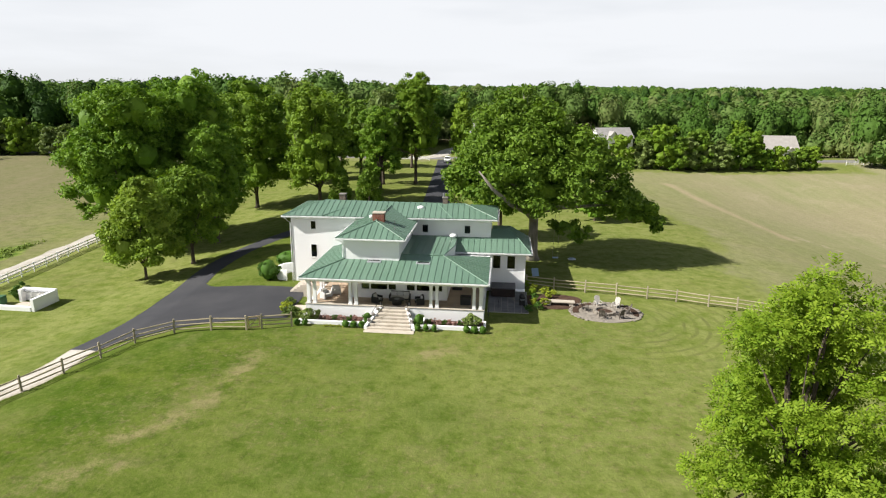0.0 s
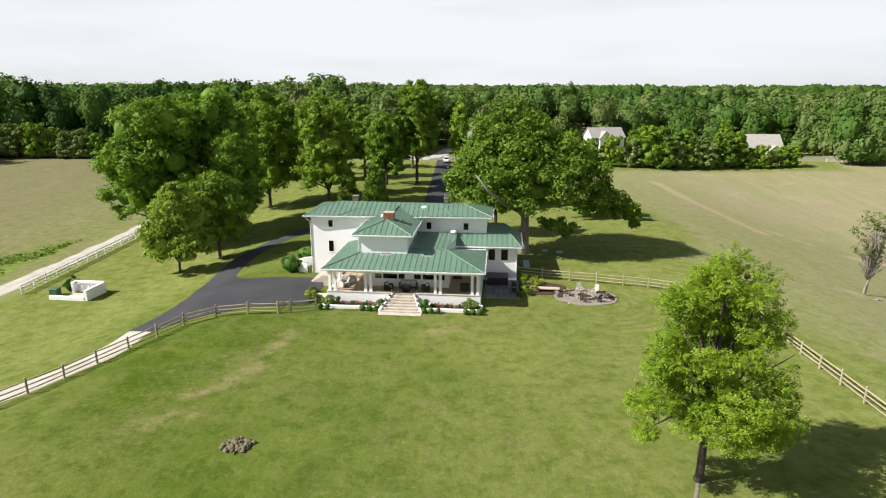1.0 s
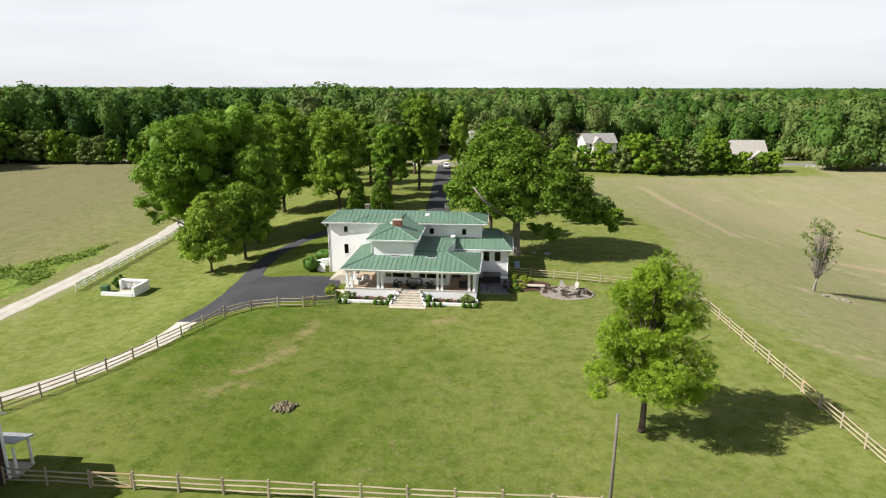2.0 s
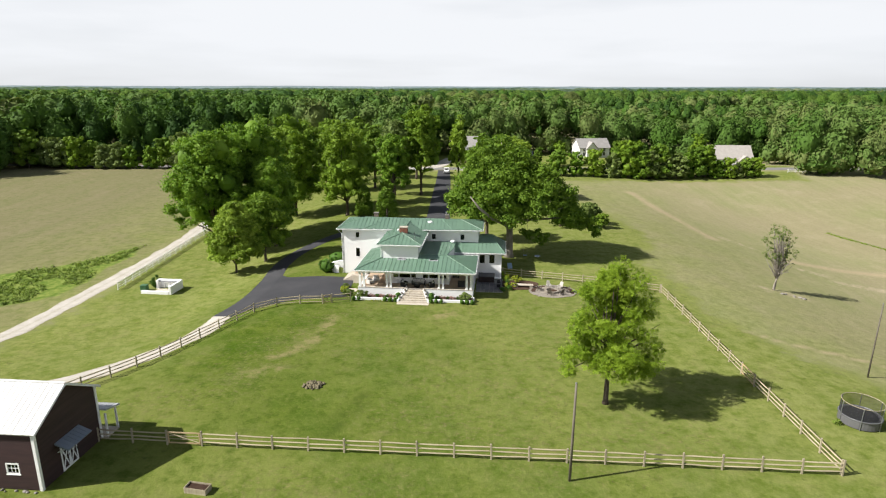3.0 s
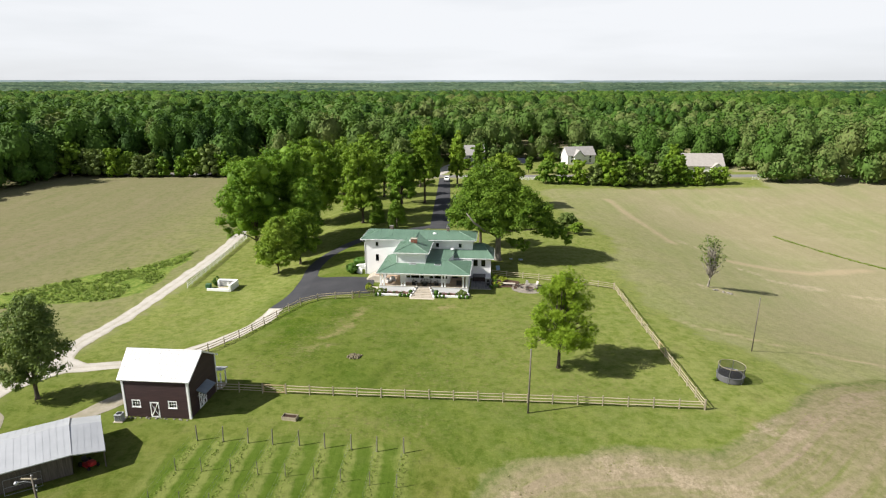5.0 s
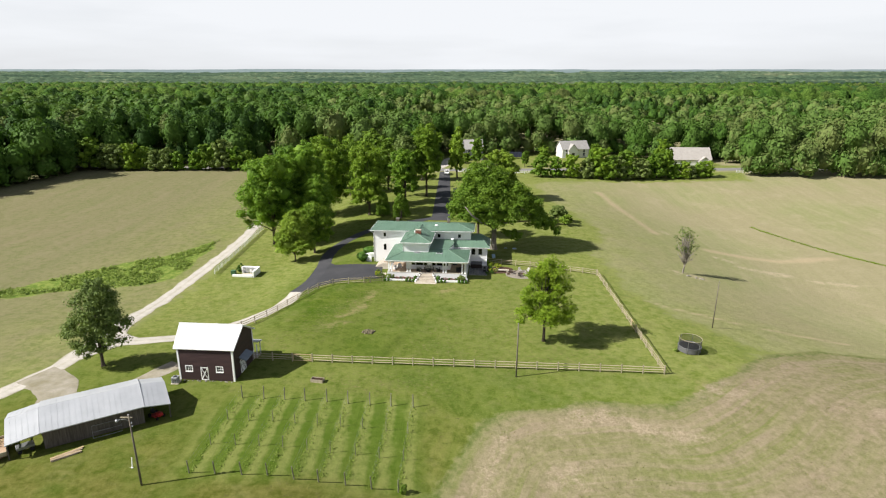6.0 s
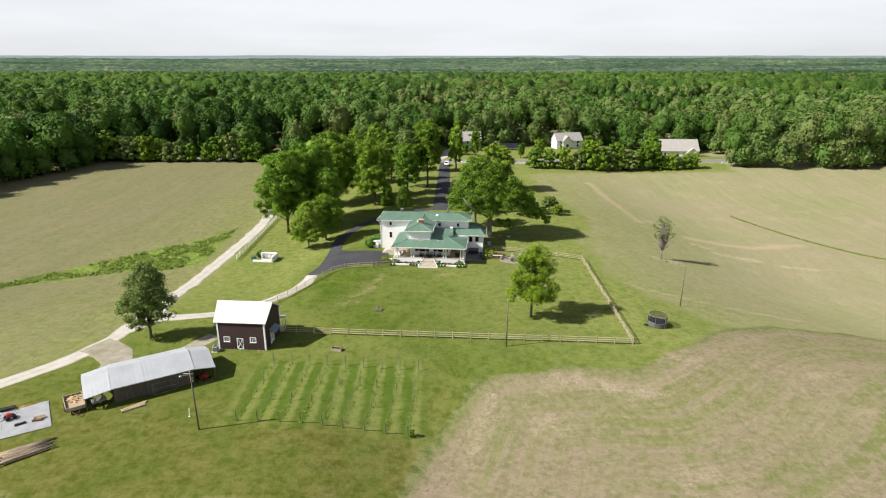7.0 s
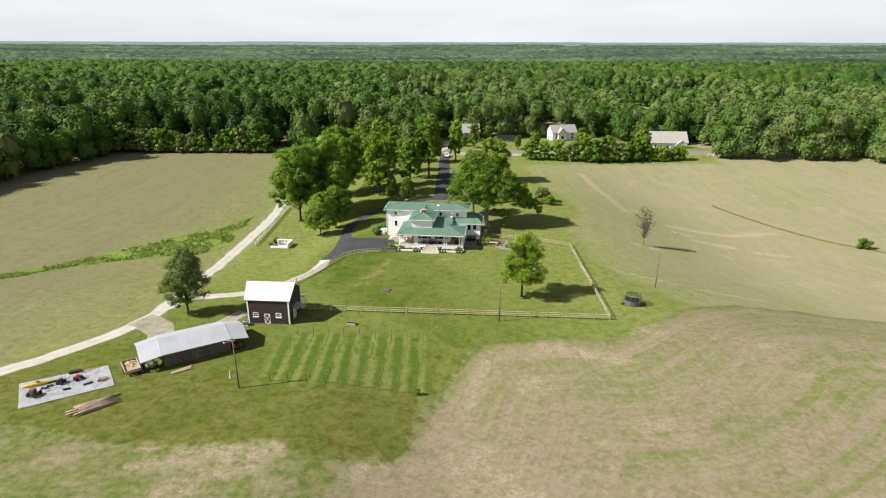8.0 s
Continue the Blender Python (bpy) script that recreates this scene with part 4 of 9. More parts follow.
# east of the house
oak = tree("broadleaf_tree", "great spreading oak with pale trunk and drooping limb", 8.8, 74.4, [(-2.6, 1.0, 13.2, 6.0, 6.0, 4.6), (-6.6, 0.4, 12.0, 3.8, 4.2, 3.2), (-8.8, -1.0, 10.0, 2.4, 3.0, 2.4), (-3.4, -4.2, 11.4, 3.6, 3.0, 3.0), (0.6, -4.6, 9.4, 3.4, 2.8, 2.8), (-5.6, -3.4, 8.6, 2.6, 2.4, 2.0), (1.2, 0.5, 15.6, 4.2, 4.4, 3.0), (-4.2, 1.5, 16.0, 3.6, 4.0, 2.6), (4.4, -0.6, 13.4, 3.8, 4.4, 3.0), (4.6, -3.6, 10.4, 3.4, 3.0, 2.8), (7.8, 0.0, 11.0, 3.2, 4.0, 2.8), (9.4, -1.4, 8.4, 2.9, 3.2, 2.2), (12.2, -0.5, 7.0, 2.5, 2.9, 2.0), (14.0, -0.8, 5.6, 1.8, 2.2, 1.7), (3.2, -3.4, 5.2, 2.0, 1.7, 1.7), (5.2, -2.8, 4.2, 1.5, 1.4, 1.3), (-1.0, 4.6, 12.0, 5.0, 3.6, 4.0), (-4.2, 1.0, 17.2, 3.5, 3.8, 2.4), (0.2, 0.8, 17.4, 3.3, 3.6, 2.4), (-2.4, 1.0, 19.4, 3.0, 3.0, 1.9)], 0.66, 6.2, LEAF_DARK, PALE_BARK, 640, 84, 0.225, 21, group="trees round the house", limbs=14, solid=0.36)
limb = tube(bmesh.new(), [(0.0, -0.3, 5.2), (-1.2, -2.2, 6.6), (-3.4, -4.9, 8.0), (-5.6, -6.3, 10.0), (-7.2, -6.4, 12.0)], [0.36, 0.32, 0.27, 0.20, 0.08], 9)
part("limb", limb, PALE_BARK, oak, "pale arching limb", flat=False)
big_tree(5.4, 86.0, 12.4, 4.6, 3.2, 22, LEAF_DARK, n=170, per=66)
big_tree(6.0, 112.0, 16.0, 4.8, 3.0, 23, LEAF, n=180, per=66, size=0.27)
big_tree(14.6, 132.0, 17.0, 6.4, 3.0, 26, LEAF_FRESH, "broad bright green tree behind the oak", n=260, per=66, size=0.28)
big_tree(22.0, 99.0, 5.6, 3.2, 0.6, 27, LEAF_OAK, "low bushy broadleaf tree behind the oak", n=110, per=60, trunk=0.14)
big_tree(29.0, 103.0, 4.6, 3.0, 0.5, 28, LEAF_GREY, "small loose bushy tree at the field's edge", n=100, per=54, size=0.24, trunk=0.10)
big_tree(30.6, 99.0, 3.2, 1.9, 0.4, 30, LEAF_FRESH, "small bright bush at the field's edge", n=70, per=54, size=0.22, trunk=0.08)
def compound_leaves(rng, c, r, per, long=0.40, leaflet=0.075, pairs=3):
    """Drooping sprays of paired leaflets round clumps: corners and quads."""
    n = len(c) * per
    d = rng.normal(size=(n, 3)) + np.array([0, 0, 0.2])
    d /= np.linalg.norm(d, axis=1)[:, None]
    p = np.repeat(c, per, 0) + d * np.repeat(r, per, 0) * rng.uniform(0.45, 1.0, (n, 1))
    t = d + rng.normal(size=(n, 3)) * 0.45 + np.array([0, 0, -0.35])
    t /= np.linalg.norm(t, axis=1)[:, None]
    nor = d * 0.7 + rng.normal(size=(n, 3)) * 0.30 + np.array([0, 0, 0.7])
    side = np.cross(t, nor)
    side /= np.linalg.norm(side, axis=1)[:, None]
    nor = np.cross(side, t)
    out = []
    for k in range(pairs):
        for sg in (-1, 1):
            o = p + t * long * (k + 0.4 + 0.15 * sg) / pairs
            a = side * sg * 0.85 + t * 0.55 + nor * rng.uniform(-0.35, 0.15, (n, 1))
            b = np.cross(nor, a)
            s = leaflet * rng.uniform(0.7, 1.3, (n, 1))
            out.append(np.stack([o, o + a * s - b * s * 0.5, o + a * s * 2.2, o + a * s + b * s * 0.5], 1))
    V = np.concatenate(out).reshape(-1, 3)
    return V, np.arange(len(V)).reshape(-1, 4)


WALNUT = [(0.7, 0.2, 12.4, 2.0, 1.9, 1.4), (2.4, 0.3, 10.9, 1.7, 2.0, 1.5), (-1.2, 0.2, 11.0, 1.8, 1.9, 1.5), (0.4, -0.6, 8.9, 2.0, 2.2, 1.2), (2.8, 0.0, 8.3, 1.7, 2.0, 1.3), (-2.1, -0.4, 8.1, 1.6, 2.1, 1.2), (-2.8, -0.6, 5.4, 1.6, 2.2, 0.9), (-4.3, -0.6, 4.6, 1.2, 1.6, 0.7), (2.3, -0.6, 5.0, 1.9, 2.6, 1.1), (-0.2, -2.2, 5.2, 1.8, 1.9, 1.1), (3.8, 0.0, 5.8, 1.0, 1.6, 0.9), (0.4, 2.0, 7.2, 2.2, 2.2, 2.0), (-0.2, 1.8, 10.2, 1.8, 1.8, 1.4), (0.4, -3.4, 7.0, 1.4, 1.4, 1.0), (0.6, 4.0, 6.4, 1.6, 1.4, 1.2)]
walnut = tree("broadleaf_tree", "young bright green walnut tree standing on the lawn", 13.7, 22.3, WALNUT, 0.24, 3.8, LEAF_YOUNG, BARK, 60, 1, 0.02, 31, limbs=34, solid=0.0)
rng = np.random.default_rng(31)
c, r = clumps(rng, WALNUT, 250, 0.55, 1.08, 0.24, 0.42, 0.1)
V, F = compound_leaves(rng, c, r, 44, 0.40, 0.088)
V1, F1 = masses(*BALL_FINE, c, r * 0.22)
V, F = np.concatenate([V, V1]), np.concatenate([triangles(F), F1 + len(V)])
for ob in walnut.children:
    if ob.name.startswith("crown"):
        ob.data = mesh_from("crown", V, F, LEAF_YOUNG)
tree("broadleaf_tree", "tall loose-leaved tree beside the gravel lane", -53.0, 12.5, [(0.3, 0, 9.2, 3.0, 2.9, 3.4), (-2.2, 0, 5.6, 2.5, 2.5, 2.8), (2.2, 0, 6.0, 2.6, 2.4, 2.8), (0.8, 0, 11.8, 1.9, 1.9, 1.9), (-0.8, -1.0, 3.6, 2.4, 2.0, 1.6)], 0.26, 2.0, LEAF_GREY, BARK, 210, 80, 0.16, 32, solid=0.34)
dying = tree("dying_tree", "half-dead tree with bare grey branches and few leaves", 52.2, 66.5, [(-0.5, 0, 9.8, 1.7, 1.5, 1.3), (1.0, 0, 8.6, 1.5, 1.3, 1.4), (-1.6, 0, 8.2, 1.2, 1.1, 1.0), (1.9, 0, 6.4, 1.2, 1.1, 1.0), (-1.1, 0, 6.2, 1.2, 1.1, 1.1), (1.6, 0.2, 4.6, 1.1, 1.0, 0.8), (0.2, -0.4, 5.4, 1.3, 1.1, 1.2)], 0.20, 2.0, LEAF_GREY, PALE_BARK, 110, 12, 0.14, 33, lean=(0.3, 0.1), limbs=34, category="tree", solid=0.03, clump=(0.15, 0.34))
rnd = random.Random(35)
bm = bmesh.new()
for k in range(84):
    z0 = rnd.uniform(1.8, 7.6)
    s0 = Vector((0.3 * min(z0 / 2, 1) - 0.08 * max(z0 - 2, 0), 0.1, z0))
    d = Vector((rnd.uniform(-1.5, 1.9), rnd.uniform(-1.4, 1.4), rnd.uniform(0.3, 1.7))) * rnd.uniform(0.7, 1.25)
    e = s0 + d
    tube(bm, [s0, s0 + d * 0.5 + Vector((0, 0, 0.1)), e], [0.055, 0.035, 0.012], 5)
    for j in range(5):
        q = s0.lerp(e, rnd.uniform(0.35, 0.95))
        tube(bm, [q, q + Vector((rnd.uniform(-0.5, 0.5), rnd.uniform(-0.5, 0.5), rnd.uniform(0.1, 0.7)))], [0.022, 0.008], 4)
part("bare_branches", bm, PALE_BARK, dying, "bare pale grey branches")


def conifer(x, y, h, r, seed, group="", label="small dark rounded evergreen tree"):
    rng = np.random.default_rng(seed)
    ob = thing("conifer", label, "conifer", pose(x, y, height(x, y) - 0.05), group)
    part("trunk", tube(bmesh.new(), [(0, 0, 0), (0, 0, h * 0.5), (0, 0, h * 0.95)], [0.16, 0.09, 0.02], 8), BARK, ob)
    z = rng.uniform(0.06, 1, 60)
    a = rng.uniform(0, math.tau, 60)
    q = r * np.sqrt(np.clip(1 - z ** 2.2, 0, 1)) * 0.72
    c = np.stack([np.cos(a) * q, np.sin(a) * q, z * h * 0.95], -1)
    rr = np.stack([r * 0.34 * (1.2 - 0.6 * z), r * 0.34 * (1.2 - 0.6 * z), 0.10 * h * np.ones(60)], -1)
    V, F = leaves(rng, c, rr, 90, 0.2, 0.1)
    V[:, 2] = np.maximum(V[:, 2], 0.1)
    cr = new("crown", mesh_from("crown", V, F, LEAF_DARK))
    cr.parent = ob


conifer(-22.0, 108.4, 7.4, 2.2, 41, "evergreens behind the house")
conifer(-16.4, 105.6, 7.4, 2.7, 42, "evergreens behind the house")


# hedgerow of trees between the far field and the road
protos = []
for k, (h, r, mat) in enumerate(((9.4, 4.0, LEAF_DARK), (8.6, 3.2, LEAF_OAK), (10.0, 3.9, LEAF), (8.2, 4.0, LEAF_GREY))):
    protos.append(tree("hedgerow_tree", "bushy tree in a dense hedgerow along the field", 34.0 + k * 6.2, 177.5, round_lobes(h, r, 0.1, 50 + k) + [(math.cos(a) * r * 0.5, math.sin(a) * r * 0.5, 1.6, r * 0.5, r * 0.5, 1.6) for a in (0.3, 1.6, 2.8, 4.1, 5.4)], 0.16, 1.2, mat, BARK, 56, 40, 0.36, 50 + k, group="hedgerow along the road", limbs=4))
rnd = random.Random(7)
x = 58.0
while x < 105:
    k = rnd.randrange(4)
    s = rnd.uniform(1.0, 1.36) * (1.0 if x < 86 else 0.60)
    yy = 178 + rnd.uniform(-2, 2) + 0.07 * (x - 58)
    copy_thing(protos[k], pose(x, yy, height(x, yy) - 0.05, 0, 0, rnd.uniform(0, 360)) @ Matrix.Scale(s, 4))
    x += rnd.uniform(3.0, 4.4)
# trees along the left field's far edge
x = -158.0
while x < -84:
    s = rnd.uniform(0.85, 1.65)
    yy = 191.5 + rnd.uniform(-1.5, 1.5)
    copy_thing(protos[rnd.randrange(4)], pose(x, yy, height(x, yy) - 0.05, 0, 0, rnd.uniform(0, 360)) @ Matrix.Scale(s, 4))
    x += rnd.uniform(4.2, 7.5)


def wooded(x, y):
    """Whether the woods grow here."""
    if y > 420:
        return True
    left = np.interp(x, [-400, -230, -200, -185, -176, -170, -160, -140, -84], [20, 30, 60, 95, 128, 152, 186, 203, 203])
    if x < -62:
        return y > left and not (193 < y < 203 and x > -150)
    if x < -12:
        return y > 206
    if x < 26:
        return y > 236
    if x < 117 or (x < 136 and 206 < y < 244):
        return y > 244 + 6 * math.sin(x * 0.1)
    return y > np.interp(x, [117, 140, 190, 260, 400], [185, 183, 181, 178, 170]) and abs(y - 197 - (x - 100) * 0.045) > 7


def wood_tree(rng, kind, sprays, size):
    """One woodland crown of unit height and radius: a lumpy leafy mass under sprays of leaves."""
    V0, F0 = BALL_FINE
    d = rng.normal(size=(15, 3))
    d[:, 2] = d[:, 2] * 0.8 + 0.35
    d /= np.linalg.norm(d, axis=1)[:, None]
    swell = lambda q: 0.74 + 0.30 * np.exp(-((q[:, None, :] - d[None]) ** 2).sum(-1) / 0.16).max(1)
    taper = (lambda q: np.clip(1.05 - 0.62 * (q[:, 2:] * 0.5 + 0.5), 0.06, 1.0) * 1.15) if kind == "conifer" else (lambda q: 1.0 - 0.16 * np.clip(q[:, 2:], 0, 1))
    shape = lambda q, k: np.concatenate([q[:, :2] * taper(q), q[:, 2:]], 1) * k[:, None]
    V1 = shape(V0, swell(V0) * 0.80) + rng.normal(size=V0.shape) * 0.02
    p = rng.normal(size=(sprays, 3))
    p[:, 2] += 0.30
    p /= np.linalg.norm(p, axis=1)[:, None]
    near_lump = d[np.argmin(((p[:, None, :] - d[None]) ** 2).sum(-1), 1)]
    nor = p + (p - near_lump) * 1.3 + rng.normal(size=p.shape) * 0.38 + np.array([0, 0, 0.25])
    nor /= np.linalg.norm(nor, axis=1)[:, None]
    at = shape(p, swell(p) * rng.uniform(0.80, 1.12, sprays))
    a = np.cross(nor, rng.normal(size=p.shape))
    a /= np.linalg.norm(a, axis=1)[:, None]
    b = np.cross(nor, a)
    s = size * rng.uniform(0.6, 1.4, (sprays, 1))
    V2 = np.stack([at - a * s, at + b * s * 0.6 + nor * s * 0.15, at + a * s * 1.1, at - b * s * 0.6 + nor * s * 0.15], 1).reshape(-1, 3)
    F2 = triangles(np.arange(sprays * 4).reshape(-1, 4))
    return np.concatenate([V1, V2]), np.concatenate([F0, F2 + len(V1)]), len(F0)


def plant_woods(name, label, pts, protos, low, seed, scale=1.0, tallness=1.05):
    """Many crowns joined into one mesh; each with its own size, turn and tone. low: where the crown begins, as a share of the height."""
    rng = np.random.default_rng(seed)
    P = np.array(pts)
    n = len(P)
    west = P[:, 0] < -40
    tall = np.array([noise.noise(Vector((p[0] * 0.016, p[1] * 0.016, 5.0))) for p in pts])
    h = rng.uniform(15, 23, n) * (1 + 0.30 * tall) * np.where(west, 1.10, 0.98)
    r = np.where(west, rng.uniform(5.0, 8.4, n), rng.uniform(4.5, 7.0, n))
    h, r = h * scale, r * scale ** 0.6
    pick = rng.integers(0, len(protos) - 1, n)
    stand = np.array([noise.noise(Vector((p[0] * 0.012, p[1] * 0.012, 1.0))) for p in pts])
    dark = (stand + rng.normal(size=n) * 0.22) > 0.46
    pick = np.where(dark, len(protos) - 1, pick)
    r = np.where(dark, r * 0.72, r)
    # eastern crowns paler: other species, and some haze put into the tone
    tone = np.clip(rng.normal(0.50, 0.20, n) + 0.35 * tall + np.where(west, -0.04, 0.24), 0.0, 1.0)
    tone = np.where(dark, tone * 0.3, tone)
    tone = np.where(rng.uniform(size=n) < 0.03, 1.0, tone)
    base = np.array([height(*p) for p in pts])
    turn = rng.uniform(0, math.tau, n)
    VV, FF, TT, SS, first = [], [], [], [], 0
    for k, (V0, F0, smooth_n) in enumerate(protos):
        idx = np.nonzero(pick == k)[0]
        c, s = np.cos(turn[idx])[:, None], np.sin(turn[idx])[:, None]
        X = (V0[None, :, 0] * c - V0[None, :, 1] * s) * r[idx, None] + P[idx, :1]
        Y = (V0[None, :, 0] * s + V0[None, :, 1] * c) * r[idx, None] + P[idx, 1:]
        half = np.minimum(h[idx] * (1 - low) * 0.5, r[idx] * tallness)
        Z = base[idx, None] + (h[idx] - half)[:, None] + V0[None, :, 2] * half[:, None]
        VV.append(np.stack([X, Y, Z], -1).reshape(-1, 3))
        FF.append((F0[None] + (np.arange(len(idx)) * len(V0))[:, None, None]).reshape(-1, 3) + first)
        SS.append(np.tile(np.arange(len(F0)) < smooth_n, len(idx)))
        TT.append(np.repeat(tone[idx], len(V0)))
        first += len(idx) * len(V0)
    me = mesh_from(name, np.concatenate(VV), np.concatenate(FF), WOOD_LEAF)
    me.polygons.foreach_set("use_smooth", np.concatenate(SS))
    me.attributes.new("tone", "FLOAT", "POINT").data.foreach_set("value", np.concatenate(TT).astype(np.float32))
    tagged(new(name, me), label, "woods", kind="stuff")


rng = np.random.default_rng(3)
rim, near, back = [], [], []
y = 20.0
while y < 480:
    step = 7.6 if y < 300 else 8.6
    half = 0.80 * (y + 96) + 30
    x = -half
    while x < half:
        px, py = x + rng.uniform(-2.8, 2.8), y + rng.uniform(-2.8, 2.8)
        if wooded(px, py):
            front = not wooded(px, py - 10.0) or not wooded(px + (10.0 if px < 0 else -10.0), py)
            (rim if front else near if y < 285 else back).append((px, py))
        x += step * (1.12 if x < -40 else 0.95)
    y += step
low_growth = [wood_tree(rng, "broad", 120, 0.16) for _ in range(4)] + [wood_tree(rng, "conifer", 120, 0.15)]
fine = [wood_tree(rng, "broad", 230, 0.125) for _ in range(6)] + [wood_tree(rng, "conifer", 210, 0.12)]
plain = [wood_tree(rng, "broad", 56, 0.185) for _ in range(6)] + [wood_tree(rng, "conifer", 56, 0.18)]
edge = [wood_tree(rng, "broad", 420, 0.095) for _ in range(4)] + [wood_tree(rng, "conifer", 360, 0.10)]
plant_woods("woodland_edge", "tall leafy edge of the woods along the fields", rim, edge, 0.10, 5, 1.0, 1.35)
under = [(px + rng.uniform(-4, 4), py - rng.uniform(0.5, 3.5)) for px, py in rim for _ in range(3 if px < 100 else 6)]
plant_woods("undergrowth", "low leafy undergrowth along the wood's edge", [p for p in under if not (-90 < p[0] < -62 and p[1] < 200)], low_growth, 0.0, 8, 0.50, 1.3)
plant_woods("woodland", "dense green summer woodland behind the fields", near, fine, 0.30, 6)
plant_woods("woodland_interior", "dense green summer woodland reaching into the distance", back, plain, 0.35, 7)

# the far canopy, tree by tree as domes in one sheet
CELL = 8.5


def lot(i, j, salt):
    """A fixed chance number for each cell of the plan."""
    q = np.sin(i * 127.1 + j * 311.7 + salt * 74.7) * 43758.5453
    return q - np.floor(q)


def canopy(name, y0, y1, step, grow, columns, mat, label, category, kind):
    """A sheet of treetops between two distances."""
    fy = [y0]
    while fy[-1] < y1:
        fy.append(fy[-1] + step + (fy[-1] - y0) * grow)
    fx = np.linspace(-0.80, 0.80, columns)
    FY = np.repeat(np.array(fy)[:, None], columns, 1)
    FX = fx[None] * (FY + 96)
    ci, cj = np.floor(FX / CELL), np.floor(FY / CELL)
    crown_z, tone = np.zeros(FX.shape), np.zeros(FX.shape)
    for di in (-1, 0, 1):
        for dj in (-1, 0, 1):
            i, j = ci + di, cj + dj
            sx, sy = (i + 0.15 + 0.7 * lot(i, j, 1)) * CELL, (j + 0.15 + 0.7 * lot(i, j, 2)) * CELL
            rr = 4.8 + 3.0 * lot(i, j, 3)
            q = ((FX - sx) ** 2 + (FY - sy) ** 2) / rr ** 2
            z = 10.5 + 8.0 * lot(i, j, 4) + 7.5 * np.sqrt(np.clip(1 - q, 0, 1)) - 30 * (q > 1)
            tone = np.where(z > crown_z, lot(i, j, 5), tone)
            crown_z = np.maximum(crown_z, z)
    crown_z = np.maximum(crown_z, 12.5) + rng.normal(size=FX.shape) * 0.6
    pairs = list(zip(FX.ravel(), FY.ravel()))
    hills = np.array([noise.noise(Vector((a * 0.0012, b * 0.0022, 9.0))) for a, b in pairs]).reshape(FX.shape)
    gap = np.array([noise.noise(Vector((a * 0.0035, b * 0.0016, 2.0))) for a, b in pairs]).reshape(FX.shape)
    FZ = np.vectorize(height)(FX, FY) + crown_z + hills * 13.0 * np.clip((FY - 900) / 700, 0, 1)
    FZ = np.where((gap > 0.50) & (FY > 1000), FZ - 14.0, FZ)
    FZ[0] = -12.0
    ii = (np.arange(len(fy) - 1)[:, None] * columns + np.arange(columns - 1)[None]).ravel()
    me = mesh_from(name, np.stack([FX, FY, FZ], -1).reshape(-1, 3), np.stack([ii, ii + 1, ii + columns + 1, ii + columns], -1), mat, False)
    me.attributes.new("tone", "FLOAT", "POINT").data.foreach_set("value", tone.ravel().astype(np.float32))
    tagged(new(name, me), label, category, kind=kind)


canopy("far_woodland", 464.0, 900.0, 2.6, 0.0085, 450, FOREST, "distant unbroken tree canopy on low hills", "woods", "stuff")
canopy("backdrop_woods", 880.0, 4000.0, 8.0, 0.010, 300, FAR_WOOD, "far woods, haze mixed into their grey-green colour, under hazy sky", "distant woods", "structure")

# low hills at the end of sight, distance haze painted in as blue
bm = bmesh.new()
prev = None
for i in range(161):
    x = -4200 + i * 52.5
    z = 25 + 5 * noise.noise(Vector((x * 0.0011, 3.0, 1.0))) + 2.5 * noise.noise(Vector((x * 0.006, 8.0, 1.0)))
    y = 4780 + 120 * noise.noise(Vector((x * 0.0008, 1.0, 4.0)))
    row = [bm.verts.new((x, y - 1850, -3)), bm.verts.new((x, y - 900, 9)), bm.verts.new((x, y, z)), bm.verts.new((x, y + 300, -3))]
    if prev:
        for k in range(3):
            bm.faces.new((prev[k], row[k], row[k + 1], prev[k + 1]))
    prev = row
tagged(link(bm, "backdrop", FAR_HILL, flat=False), "low wooded hills on the horizon, tinted blue-grey for haze", "hills", kind="structure")


# ---- the house ----
def clip_strip(poly, s0, s1):
    """The part of a flat polygon [(s, t)] between s0 and s1."""
    for lim, sgn in ((s0, 1), (s1, -1)):
        out = []
        for (a, b) in zip(poly, poly[1:] + poly[:1]):
            da, db = sgn * (a[0] - lim), sgn * (b[0] - lim)
            if da >= 0:
                out.append(a)
            if da * db < 0:
                k = da / (da - db)
                out.append((a[0] + (b[0] - a[0]) * k, a[1] + (b[1] - a[1]) * k))
        poly = out
        if len(poly) < 3:
            return []
    return poly


def prism(bm, pts, nrm, thick):
    lo = [bm.verts.new(p - nrm * thick) for p in pts]
    hi = [bm.verts.new(p) for p in pts]
    bm.faces.new(hi)
    bm.faces.new(lo[::-1])
    n = len(pts)
    for i in range(n):
        bm.faces.new((lo[i], lo[(i + 1) % n], hi[(i + 1) % n], hi[i]))


